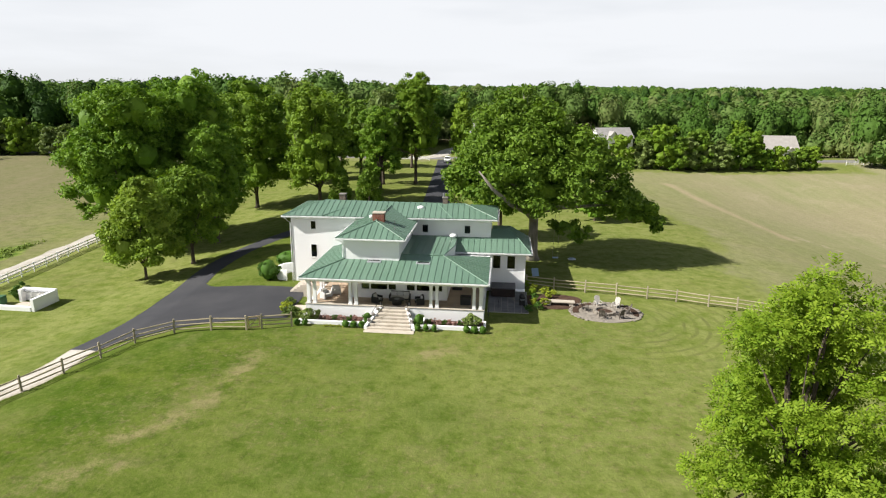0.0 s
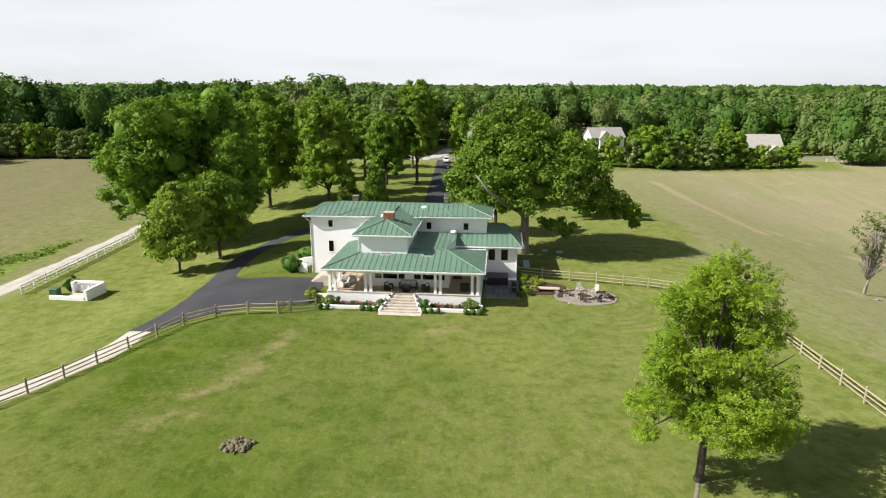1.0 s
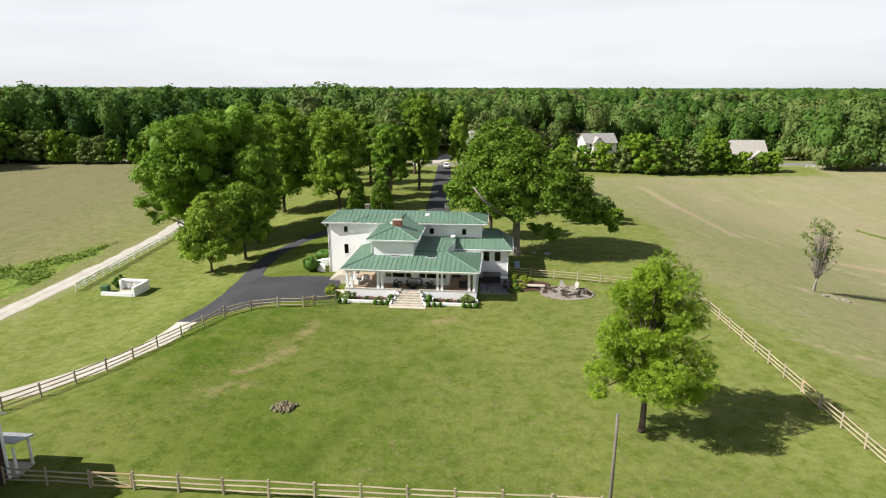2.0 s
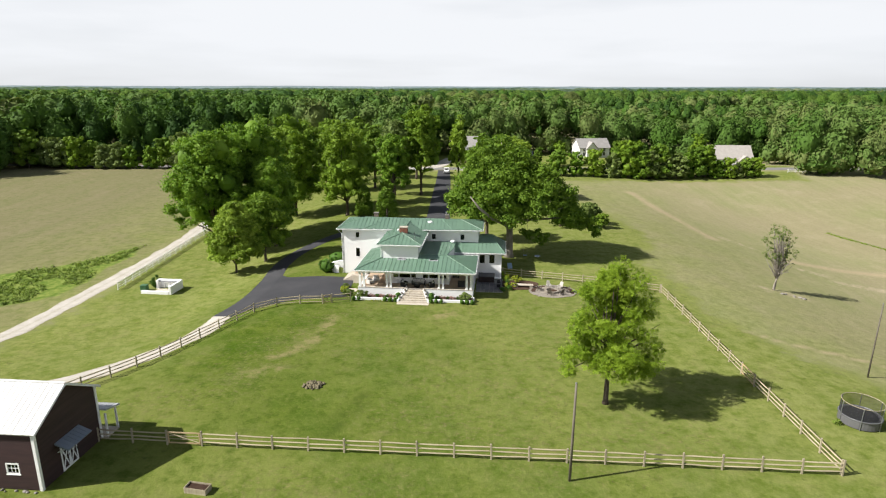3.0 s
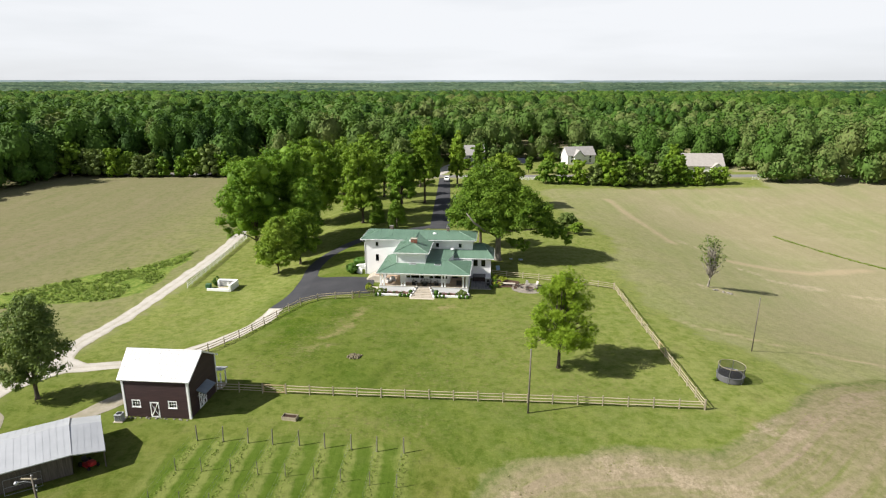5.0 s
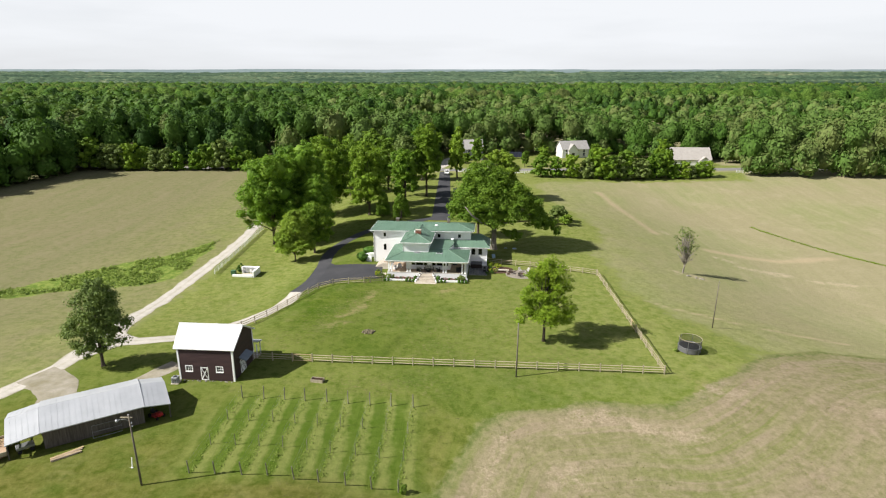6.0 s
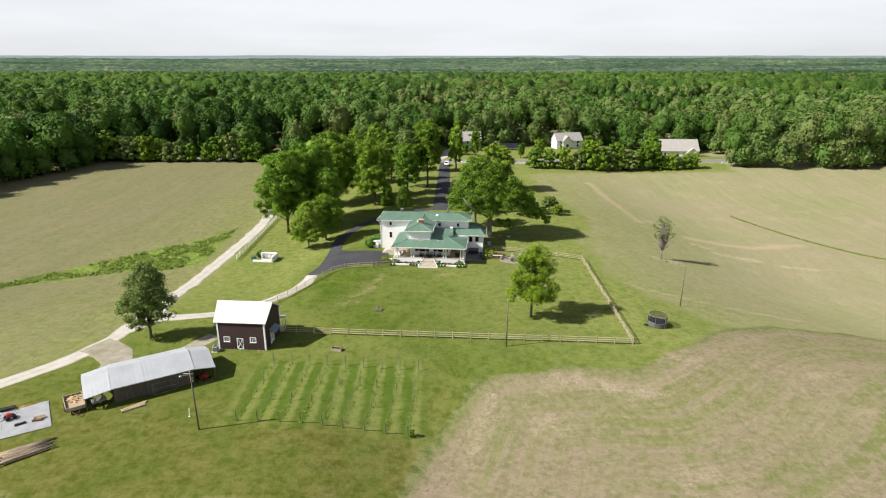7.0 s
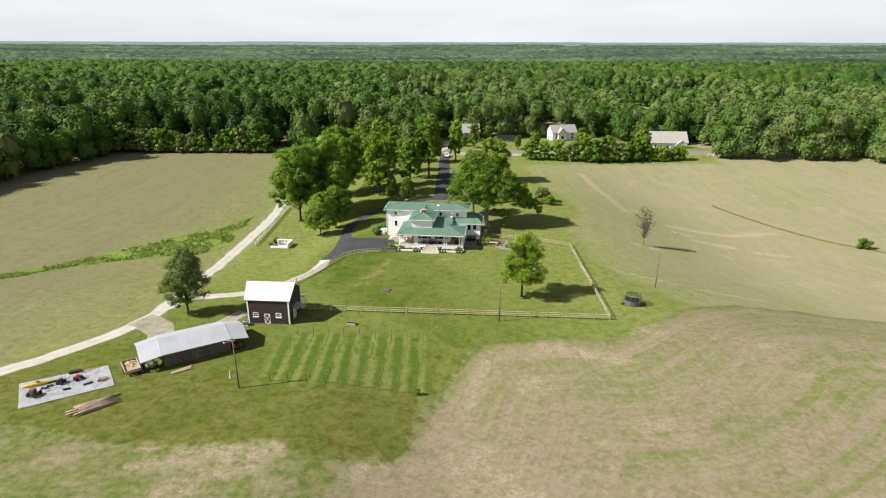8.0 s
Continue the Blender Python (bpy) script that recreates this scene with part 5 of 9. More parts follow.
def roof_slope(parent, corners, mat, spacing=0.61, seam=0.045, thick=0.05, name="roof_slope"):
    """One roof plane (corners from the eave's first end, counter-clockwise seen from above) under standing-seam panels."""
    P = [Vector(c) for c in corners]
    e = (P[1] - P[0]).normalized()
    nrm = e.cross(P[2] - P[0]).normalized()
    if nrm.z < 0:
        nrm = -nrm
    up = nrm.cross(e)
    bm = bmesh.new()
    prism(bm, P, nrm, 0.12)
    slope = part(name, bm, mat, parent)
    flat = [((p - P[0]).dot(e), (p - P[0]).dot(up)) for p in P]
    lo, hi = min(a for a, _ in flat), max(a for a, _ in flat)
    n = max(1, round((hi - lo) / spacing))
    w = (hi - lo) / n
    for i in range(n):
        bm = bmesh.new()
        a, b = lo + i * w, lo + (i + 1) * w
        for s0, s1, lift, th in ((a + 0.004, b - 0.004, 0.012, 0.008), (a + 0.002, a + 0.05, 0.012 + seam, seam - 0.002)):
            q = clip_strip(flat, s0, s1)
            if len(q) >= 3:
                prism(bm, [P[0] + e * s + up * t + nrm * lift for s, t in q], nrm, th)
        if len(bm.faces):
            part("roof_panel", bm, mat, slope)
        else:
            bm.free()
    return slope


def wall(bm, axis, at, thick, s0, s1, z0, z1, holes=()):
    """A wall along x (axis 'x', at y) or along y (axis 'y', at x), its outer face at `at`, thickening by thick, with holes (s0, s1, z0, z1)."""
    ss = sorted({s0, s1, *(h[0] for h in holes), *(h[1] for h in holes)})
    zs = sorted({z0, z1, *(h[2] for h in holes), *(h[3] for h in holes)})
    lo, hi = min(at, at + thick), max(at, at + thick)
    nodes = {}

    def v(i, j, o):
        if (i, j, o) not in nodes:
            nodes[i, j, o] = bm.verts.new((ss[i], o, zs[j]) if axis == "x" else (o, ss[i], zs[j]))
        return nodes[i, j, o]

    def solid(i, j):
        if not (0 <= i < len(ss) - 1 and 0 <= j < len(zs) - 1):
            return False
        a, c = (ss[i] + ss[i + 1]) / 2, (zs[j] + zs[j + 1]) / 2
        return not any(h[0] <= a <= h[1] and h[2] <= c <= h[3] for h in holes)

    made = []
    for i in range(len(ss) - 1):
        for j in range(len(zs) - 1):
            if not solid(i, j):
                continue
            made.append(bm.faces.new((v(i, j, lo), v(i + 1, j, lo), v(i + 1, j + 1, lo), v(i, j + 1, lo))))
            made.append(bm.faces.new((v(i, j + 1, hi), v(i + 1, j + 1, hi), v(i + 1, j, hi), v(i, j, hi))))
            for (p, q), (a, b) in (((i - 1, j), ((i, j + 1), (i, j))), ((i + 1, j), ((i + 1, j), (i + 1, j + 1))), ((i, j - 1), ((i, j), (i + 1, j))), ((i, j + 1), ((i + 1, j + 1), (i, j + 1)))):
                if not solid(p, q):
                    made.append(bm.faces.new((v(*a, hi), v(*b, hi), v(*b, lo), v(*a, lo))))
    bmesh.ops.recalc_face_normals(bm, faces=made)


def window_in(parent, s0, s1, z0, z1, at, out=-1, axis="x", cols=1, rows=2, fw=0.07, mat=None, sill=True):
    """A window in the hole s0..s1, z0..z1 of a wall whose outer face lies at `at`; out: the way it faces along the other axis."""
    mat = mat or WHITE
    fr = bmesh.new()

    def bx(bm, a, b, c, d, o0, o1):
        y0, y1 = sorted((at + out * o0, at + out * o1))
        box(bm, a, b, y0, y1, c, d) if axis == "x" else box(bm, y0, y1, a, b, c, d)

    for a, b, c, d in ((s0 - fw, s0, z0 - fw, z1 + fw), (s1, s1 + fw, z0 - fw, z1 + fw), (s0, s1, z1, z1 + fw), (s0, s1, z0 - fw, z0)):
        bx(fr, a, b, c, d, -0.08, 0.025)
    win = part("window", fr, mat, parent)
    bar = bmesh.new()
    for i in range(1, cols):
        x = s0 + (s1 - s0) * i / cols
        bx(bar, x - 0.02, x + 0.02, z0, z1, -0.075, -0.035)
    for j in range(1, rows):
        z = z0 + (z1 - z0) * j / rows
        bx(bar, s0, s1, z - 0.022, z + 0.022, -0.07, -0.03)
    if len(bar.faces):
        part("glazing_bar", bar, mat, win)
    else:
        bar.free()
    for i in range(cols):
        for j in range(rows):
            pn = bmesh.new()
            a, b = s0 + (s1 - s0) * i / cols, s0 + (s1 - s0) * (i + 1) / cols
            c, d = z0 + (z1 - z0) * j / rows, z0 + (z1 - z0) * (j + 1) / rows
            bx(pn, a + 0.004, b - 0.004, c + 0.004, d - 0.004, -0.062, -0.054)
            part("pane", pn, GLASS, win).visible_shadow = False
    if sill:
        sl = bmesh.new()
        bx(sl, s0 - fw - 0.04, s1 + fw + 0.04, z0 - fw - 0.05, z0 - fw, -0.02, 0.07)
        part("sill", sl, mat, win)
    return win


HOUSE_AT = pose(-6.6, 52.25, 0.0, 0, 0, -4.3)
house = thing("house", "white farmhouse with green standing-seam metal roofs and a deep porch", "house", HOUSE_AT)

# main two-storey block at the back, its front in two planes
EAVE2 = 7.45
FL, FR = 10.8, 11.9
bm = bmesh.new()
wall(bm, "x", FL, 0.25, -13.2, -2.0, 0, EAVE2, [(-11.0, -10.45, 6.0, 6.85), (-11.05, -10.43, 2.85, 4.25)])
part("wall", bm, STUCCO, house)
bm = bmesh.new()
wall(bm, "x", FR, 0.25, -2.0, 8.6, 0, EAVE2, [(1.15, 1.75, 5.75, 6.6), (5.75, 6.35, 5.75, 6.6)])
part("wall", bm, STUCCO, house)
bm = bmesh.new()
wall(bm, "y", -2.0, -0.25, FL + 0.25, FR + 0.25, 0, EAVE2)
part("wall", bm, STUCCO, house)
bm = bmesh.new()
wall(bm, "y", -13.2, 0.25, FL + 0.25, 18.5, 0, EAVE2)
part("wall", bm, STUCCO, house)
bm = bmesh.new()
wall(bm, "y", 8.6, -0.25, FR + 0.25, 18.5, 0, EAVE2)
part("wall", bm, STUCCO, house)
bm = bmesh.new()
wall(bm, "x", 18.5, 0.25, -13.2, 8.6, 0, EAVE2)
part("wall", bm, STUCCO, house)
window_in(house, -11.0, -10.45, 6.0, 6.85, FL, rows=1)
window_in(house, -11.05, -10.43, 2.85, 4.25, FL, rows=1, fw=0.05)
window_in(house, 1.15, 1.75, 5.75, 6.6, FR, rows=1)
window_in(house, 5.75, 6.35, 5.75, 6.6, FR, rows=1)
bm = bmesh.new()
box(bm, -13.0, 8.4, FL + 1.3, 18.4, 2.9, 3.1)
box(bm, -12.9, 8.3, FL + 1.25, 18.4, EAVE2 - 0.2, EAVE2 - 0.06)
part("floor_slab", bm, WALL_INSIDE, house)

A0, A1, B0, B1 = -13.9, 9.25, FL - 0.65, 19.15
RZ = 8.45
RV = (B0 + B1) / 2
roof = part("roof", boxes((A0 + 0.05, A1 - 0.05, B0 + 1.15, B1 - 0.05, EAVE2 - 0.02, EAVE2 + 0.06)), WHITE, house, "green standing-seam hip roof over white soffit")
roof_slope(roof, [(A0, B0, EAVE2 + 0.1), (A1, B0 + 1.0, EAVE2 + 0.1), (A1 - 3.6, RV, RZ), (A0 + 3.6, RV, RZ)], ROOF)
roof_slope(roof, [(A1, B1, EAVE2 + 0.1), (A0, B1, EAVE2 + 0.1), (A0 + 3.6, RV, RZ), (A1 - 3.6, RV, RZ)], ROOF)
roof_slope(roof, [(A0, B1, EAVE2 + 0.1), (A0, B0, EAVE2 + 0.1), (A0 + 3.6, RV, RZ)], ROOF)
roof_slope(roof, [(A1, B0 + 1.0, EAVE2 + 0.1), (A1, B1, EAVE2 + 0.1), (A1 - 3.6, RV, RZ)], ROOF)


def gutter(parent, p, q, r=0.075):
    """A half-round white gutter and fascia along an eave."""
    p, q = Vector(p), Vector(q)
    bm = bmesh.new()
    d = (q - p).normalized()
    o = Vector((d.y, -d.x, 0))
    ring = [(-r, 0.05), (-r, -0.02), (-r * 0.7, -r * 1.2), (0, -r * 1.6), (r * 0.7, -r * 1.2), (r, -0.02), (r, 0.05), (r * 0.75, 0.05), (r * 0.6, -r * 0.8), (0, -r * 1.2), (-r * 0.6, -r * 0.8), (-r * 0.75, 0.05)]
    a = [bm.verts.new(p + o * s + Vector((0, 0, t))) for s, t in ring]
    b = [bm.verts.new(q + o * s + Vector((0, 0, t))) for s, t in ring]
    for i in range(len(ring)):
        j = (i + 1) % len(ring)
        bm.faces.new((a[i], a[j], b[j], b[i]))
    bm.faces.new(a[::-1])
    bm.faces.new(b)
    return part("gutter", bm, WHITE, parent)


def downpipe(parent, pts, r=0.045):
    return part("downpipe", tube(bmesh.new(), pts, r, 8), WHITE, parent)


gutter(roof, (A0, B0 - 0.08, EAVE2), (A1, B0 + 0.92, EAVE2))
gutter(roof, (A0 - 0.08, B1, EAVE2), (A0 - 0.08, B0, EAVE2))
gutter(roof, (A1 + 0.08, B0 + 1.0, EAVE2), (A1 + 0.08, B1, EAVE2))
downpipe(house, [(-13.7, B0 - 0.05, EAVE2 - 0.1), (-13.6, FL - 0.3, EAVE2 - 0.45), (-13.28, FL - 0.07, EAVE2 - 0.8), (-13.28, FL - 0.07, 0.05)])

# upper room over the porch
TU0, TU1, TV0, TE = -5.3, 0.1, 2.9, 7.05
bm = bmesh.new()
wall(bm, "x", TV0, 0.22, TU0, TU1, 4.2, TE)
part("upper_wall", bm, WHITE, house, "white clapboard wall of the upper room")
bm = bmesh.new()
wall(bm, "y", TU0, 0.22, TV0 + 0.22, FL, 4.2, TE)
part("upper_wall", bm, WHITE, house, "white clapboard wall of the upper room")
bm = bmesh.new()
wall(bm, "y", TU1, -0.22, TV0 + 0.22, FL, 4.2, TE)
part("upper_wall", bm, WHITE, house, "white clapboard wall of the upper room")
tr = part("upper_roof", boxes((TU0 - 0.55, TU1 + 0.55, TV0 - 0.55, FL, TE - 0.03, TE + 0.04)), WHITE, house, "green hip roof of the upper room over white soffit")
te, tm, ta = TE + 0.08, (TU0 + TU1) / 2, 5.3
t0, t1, tv = TU0 - 0.6, TU1 + 0.6, TV0 - 0.6
tz = 8.25
roof_slope(tr, [(t0, tv, te), (t1, tv, te), (tm, ta, tz)], ROOF)
roof_slope(tr, [(t1, tv, te), (t1, FL + 0.6, te), (tm, RV, tz), (tm, ta, tz)], ROOF)
roof_slope(tr, [(t0, FL - 0.6, te), (t0, tv, te), (tm, ta, tz), (tm, RV, tz)], ROOF)
gutter(tr, (t0, tv - 0.07, te - 0.06), (t1, tv - 0.07, te - 0.06))
gutter(tr, (t0 - 0.07, FL - 0.6, te - 0.06), (t0 - 0.07, tv, te - 0.06))
gutter(tr, (t1 + 0.07, tv, te - 0.06), (t1 + 0.07, FL, te - 0.06))
downpipe(house, [(TU0 - 0.35, tv, te - 0.15), (TU0 - 0.07, TV0 - 0.07, te - 0.5), (TU0 - 0.07, TV0 - 0.07, 5.15)])


def chimney(parent, u, v, w, d, z0, z1, mat, cap, pots=0):
    """A brick stack, course by course, with a cap."""
    ch = part("chimney", boxes((u - w / 2 + 0.012, u + w / 2 - 0.012, v - d / 2 + 0.012, v + d / 2 - 0.012, z0, z1 - 0.02)), MORTAR, parent, "weathered brick chimney")
    z, k = z0, 0
    while z + 0.11 < z1:
        bm = bmesh.new()
        for side in range(4):
            ln = w if side % 2 == 0 else d - 0.2
            n = max(1, round(ln / 0.24))
            for i in range(n):
                a = -ln / 2 + (i + (0.0 if k % 2 else 0.0)) * ln / n
                b = a + ln / n - 0.012
                if side == 0:
                    box(bm, u + a, u + b, v - d / 2, v - d / 2 + 0.1, z, z + 0.1)
                elif side == 2:
                    box(bm, u + a, u + b, v + d / 2 - 0.1, v + d / 2, z, z + 0.1)
                elif side == 1:
                    box(bm, u + w / 2 - 0.1, u + w / 2, v + a, v + b, z, z + 0.1)
                else:
                    box(bm, u - w / 2, u - w / 2 + 0.1, v + a, v + b, z, z + 0.1)
        part("brick_course", bm, mat, ch)
        z += 0.115
        k += 1
    bm = boxes((u - w / 2 - 0.06, u + w / 2 + 0.06, v - d / 2 - 0.06, v + d / 2 + 0.06, z1 - 0.06, z1 + 0.06))
    part("chimney_cap", bevelled(bm, 0.015), cap, ch)
    for i in range(pots):
        part("flue", lathe(bmesh.new(), [(0.13, 0), (0.13, 0.34), (0.16, 0.36), (0.16, 0.42), (0.10, 0.42)], 14, (u - w / 4 + i * w / 2, v, z1 + 0.06)), GREY_METAL, ch)
    return ch


chimney(house, -2.45, 6.2, 1.15, 0.75, 7.9, 8.95, BRICK, STONE)
chimney(house, -8.4, RV + 0.3, 0.72, 0.6, 8.1, 9.25, OLD_BRICK, ROCK)
chimney(house, 3.35, RV + 0.2, 0.55, 0.55, 8.1, 9.15, OLD_BRICK, ROCK, 1)


def vent(parent, u, v, z, r, label):
    bm = lathe(bmesh.new(), [(r * 0.6, 0), (r * 0.6, 0.18), (r, 0.2), (r * 1.02, 0.28), (r * 0.85, 0.40), (r * 0.45, 0.47), (0.02, 0.49)], 16, (u, v, z))
    return part("roof_vent", bm, WHITE, parent, label, flat=False)


vent(house, 0.75, RV - 1.2, RZ - 0.55, 0.42, "white domed roof ventilator")
vent(house, 4.6, 11.2, 5.36, 0.40, "white domed roof ventilator")
vent(house, -3.25, 6.2, 8.2, 0.2, "small white roof ventilator")
for u, v, z in ((-0.6, 4.6, 7.45), (-0.9, 6.3, 7.75), (-4.9, 7.0, 7.35)):
    part("vent_pipe", tube(bmesh.new(), [(u, v, z), (u, v, z + 0.45)], 0.05, 8), GREY_METAL, house)

# one-storey part: a hip roof with its ridge along the front, running back on one side
PE, PR = 4.06, 5.27
U0, U1, V0, VM, VB = -8.6, 8.7, -0.7, 4.1, 9.7
proof = part("porch_roof", boxes((U0 + 0.05, U1 - 0.05, V0 + 0.05, VB - 0.3, PE - 0.13, PE - 0.03)), WHITE, house, "green standing-seam roof over the porch with white soffit")
roof_slope(proof, [(U0, V0, PE), (U1, V0, PE), (U1 - 4.5, VM, PR), (U0 + 4.5, VM, PR)], ROOF)
roof_slope(proof, [(U1, V0, PE), (U1, VB - 0.9, PE), (U1 - 4.5, VM, PR)], ROOF)
roof_slope(proof, [(U0, FL, PE), (U0, V0, PE), (U0 + 4.5, VM, PR), (U0 + 4.5, FL, PR)], ROOF)
roof_slope(proof, [(U1, VB - 0.9, PE), (0.0, VB - 0.9, PE), (0.0, VM, PR), (U1 - 4.5, VM, PR)], ROOF)
gutter(proof, (U0, V0 - 0.08, PE - 0.06), (U1, V0 - 0.08, PE - 0.06))
gutter(proof, (U0 - 0.08, FL, PE - 0.06), (U0 - 0.08, V0, PE - 0.06))
gutter(proof, (U1 + 0.08, V0, PE - 0.06), (U1 + 0.08, VB - 0.9, PE - 0.06))
for u in (-2.25, 2.45):
    sk = bevelled(boxes((u - 0.66, u + 0.66, 2.35, 3.0, 4.75, 4.97)), 0.02)
    sk = part("skylight", sk, PALE_METAL, house, "pale framed flat skylight in a green roof")
    part("pane", boxes((u - 0.56, u + 0.56, 2.43, 2.92, 4.972, 4.982)), GLASS, sk)

# right-hand wing
WU1, WV, WE = 12.3, 9.9, 4.25
bm = bmesh.new()
wall(bm, "x", WV, 0.22, 8.3, WU1, 0, WE, [(8.95, 9.72, 2.55, 3.9), (10.45, 11.25, 2.55, 3.9)])
part("wing_wall", bm, WHITE, house, "white clapboard wall of the side wing")
bm = bmesh.new()
wall(bm, "y", WU1, -0.22, WV + 0.22, 17.0, 0, WE)
part("wing_wall", bm, WHITE, house, "white clapboard wall of the side wing")
bm = bmesh.new()
wall(bm, "x", 17.0, 0.22, 8.6, WU1, 0, WE)
part("wing_wall", bm, WHITE, house, "white clapboard wall of the side wing")
bm = bmesh.new()
wall(bm, "x", WV, 0.22, 0.1, 8.3, PE + 0.02, WE)
part("wing_wall", bm, WHITE, house, "white clapboard wall of the side wing")
window_in(house, 8.95, 9.72, 2.55, 3.9, WV, rows=1, fw=0.05)
window_in(house, 10.45, 11.25, 2.55, 3.9, WV, rows=1, fw=0.05)
wr = part("wing_roof", boxes((8.3, WU1 + 0.5, WV - 0.5, 17.2, WE + 0.0, WE + 0.07)), WHITE, house, "green standing-seam roof of the side wing")
we, wt = WE + 0.1, 5.65
roof_slope(wr, [(0.1, WV - 0.6, we), (WU1 + 0.6, WV - 0.6, we), (WU1 - 1.6, FR + 1.6, wt + 0.35), (0.1, FR + 1.6, wt + 0.35)], ROOF)
roof_slope(wr, [(WU1 + 0.6, WV - 0.6, we), (WU1 + 0.6, 17.4, we), (WU1 - 1.6, 15.3, wt + 0.35), (WU1 - 1.6, FR + 1.6, wt + 0.35)], ROOF)
roof_slope(wr, [(WU1 + 0.6, 17.4, we), (8.7, 17.4, we), (8.7, 15.3, wt + 0.35), (WU1 - 1.6, 15.3, wt + 0.35)], ROOF)
part("roof_ridge", boxes((8.7, WU1 - 1.6, FR + 1.55, 15.35, wt + 0.2, wt + 0.34)), ROOF, wr)
roof_slope(wr, [(0.1, VM, PR + 0.03), (U1 - 4.5, VM, PR + 0.03), (5.0, 8.0, PR + 0.08), (5.0, FR, PR + 0.13), (0.1, FR, PR + 0.13)], ROOF, name="link_slope")
cheek = bmesh.new()
prism(cheek, [Vector((U1 - 4.48, VM, PR - 0.02)), Vector((5.02, 8.0, PE + 0.1)), Vector((5.02, 8.0, PR))], Vector((1.0, 0.0, 0.0)), 0.08)
bmesh.ops.recalc_face_normals(cheek, faces=cheek.faces[:])
part("link_cheek", cheek, WHITE, wr)
part("link_cheek", boxes((4.86, 4.97, 8.0, FR - 0.02, we - 0.2, PR - 0.06)), WHITE, wr)
gutter(wr, (5.02, WV - 0.68, we - 0.06), (WU1 + 0.6, WV - 0.68, we - 0.06))
gutter(wr, (WU1 + 0.68, WV - 0.6, we - 0.06), (WU1 + 0.68, 17.4, we - 0.06))
downpipe(house, [(WU1 + 0.1, WV - 0.6, we - 0.15), (WU1 + 0.02, WV - 0.07, we - 0.6), (WU1 + 0.02, WV - 0.07, 0.05)])



def hip_cap(parent, p, q):
    """A folded metal cap over a hip or ridge."""
    lift = Vector((0, 0, 0.05))
    return part("hip_cap", tube(bmesh.new(), [Vector(p) + lift, Vector(q) + lift], 0.055, 6), ROOF, parent)


for p, q in (((A0, B0, EAVE2 + 0.1), (A0 + 3.6, RV, RZ)), ((A0 + 3.6, RV, RZ), (A1 - 3.6, RV, RZ)), ((A1, B0 + 1.0, EAVE2 + 0.1), (A1 - 3.6, RV, RZ)), ((-9.5, B0 + 0.2, EAVE2 + 0.1), (-5.75, RV, RZ)), ((4.5, B0 + 0.8, EAVE2 + 0.1), (2.5, RV, RZ))):
    hip_cap(roof, p, q)
for p, q in (((t0, tv, te), (tm, ta, tz)), ((t1, tv, te), (tm, ta, tz)), ((tm, ta, tz), (tm, RV, tz))):
    hip_cap(tr, p, q)
for p, q in (((U0, V0, PE), (U0 + 4.5, VM, PR)), ((U1, V0, PE), (U1 - 4.5, VM, PR)), ((TU1 + 0.3, VM, PR), (U1 - 4.5, VM, PR))):
    hip_cap(proof, p, q)
hip_cap(wr, (WU1 + 0.6, WV - 0.6, we), (WU1 - 1.6, FR + 1.6, wt + 0.35))

# porch: base wall, floor, back wall, beam and columns
FZ0 = 1.30
bm = bmesh.new()
wall(bm, "x", 0.0, 0.3, -8.3, -1.05, 0, FZ0 + 0.02)
part("porch_base", bm, STUCCO, house)
bm = bmesh.new()
wall(bm, "x", 0.0, 0.3, 1.15, 8.35, 0, FZ0 + 0.02)
part("porch_base", bm, STUCCO, house)
bm = bmesh.new()
wall(bm, "y", -8.3, 0.3, 0.3, 6.0, 0, FZ0 + 0.02)
part("porch_base", bm, STUCCO, house)
bm = bmesh.new()
wall(bm, "y", 8.35, -0.3, 0.3, WV, 0, FZ0 + 0.02)
part("porch_base", bm, STUCCO, house)
part("coping", bevelled(boxes((-8.36, -1.0, -0.06, 0.36, FZ0 + 0.024, FZ0 + 0.09), (1.1, 8.41, -0.06, 0.36, FZ0 + 0.024, FZ0 + 0.09)), 0.012), STONE, house)
pf = part("porch_floor", boxes((-8.0, -4.72, 0.3, 9.0, FZ0 - 0.2, FZ0 - 0.02), (-4.719, 8.05, 0.3, 2.38, FZ0 - 0.2, FZ0 - 0.02), (-1.05, 1.15, -0.0, 0.299, FZ0 - 0.2, FZ0 - 0.02)), MORTAR, house)
slab = boxes((-0.34, 0.34, -0.34, 0.34, -0.02, 0.02))
slab_me = bpy.data.meshes.new("flagstone")
bevelled(slab, 0.008).to_mesh(slab_me)
slab.free()
slab_me.materials.append(TAN_STONE)
for i in range(22):
    for j in range(3 if i > 4 else 12):
        shared("flagstone", slab_me, pf, Matrix.Translation((-7.6 + i * 0.71, 0.66 + j * 0.7, FZ0 - 0.004)))
PW = 2.4
holes = [(-3.5, -2.75), (-2.6, -1.0), (-0.85, -0.15), (0.9, 1.65), (1.85, 3.1), (3.25, 4.3)]
bm = bmesh.new()
wall(bm, "x", PW, 0.22, -4.7, 4.75, FZ0 - 0.2, PE - 0.1, [(a, b, 2.2, 3.15) for a, b in holes])
part("porch_back_wall", bm, WHITE, house)
bm = bmesh.new()
wall(bm, "y", -4.7, 0.22, PW + 0.22, FL, FZ0 - 0.2, PE - 0.1)
part("porch_side_wall", bm, WHITE, house)
bm = bmesh.new()
wall(bm, "y", 4.75, -0.22, PW + 0.22, 9.3, FZ0 - 0.2, PE - 0.1)
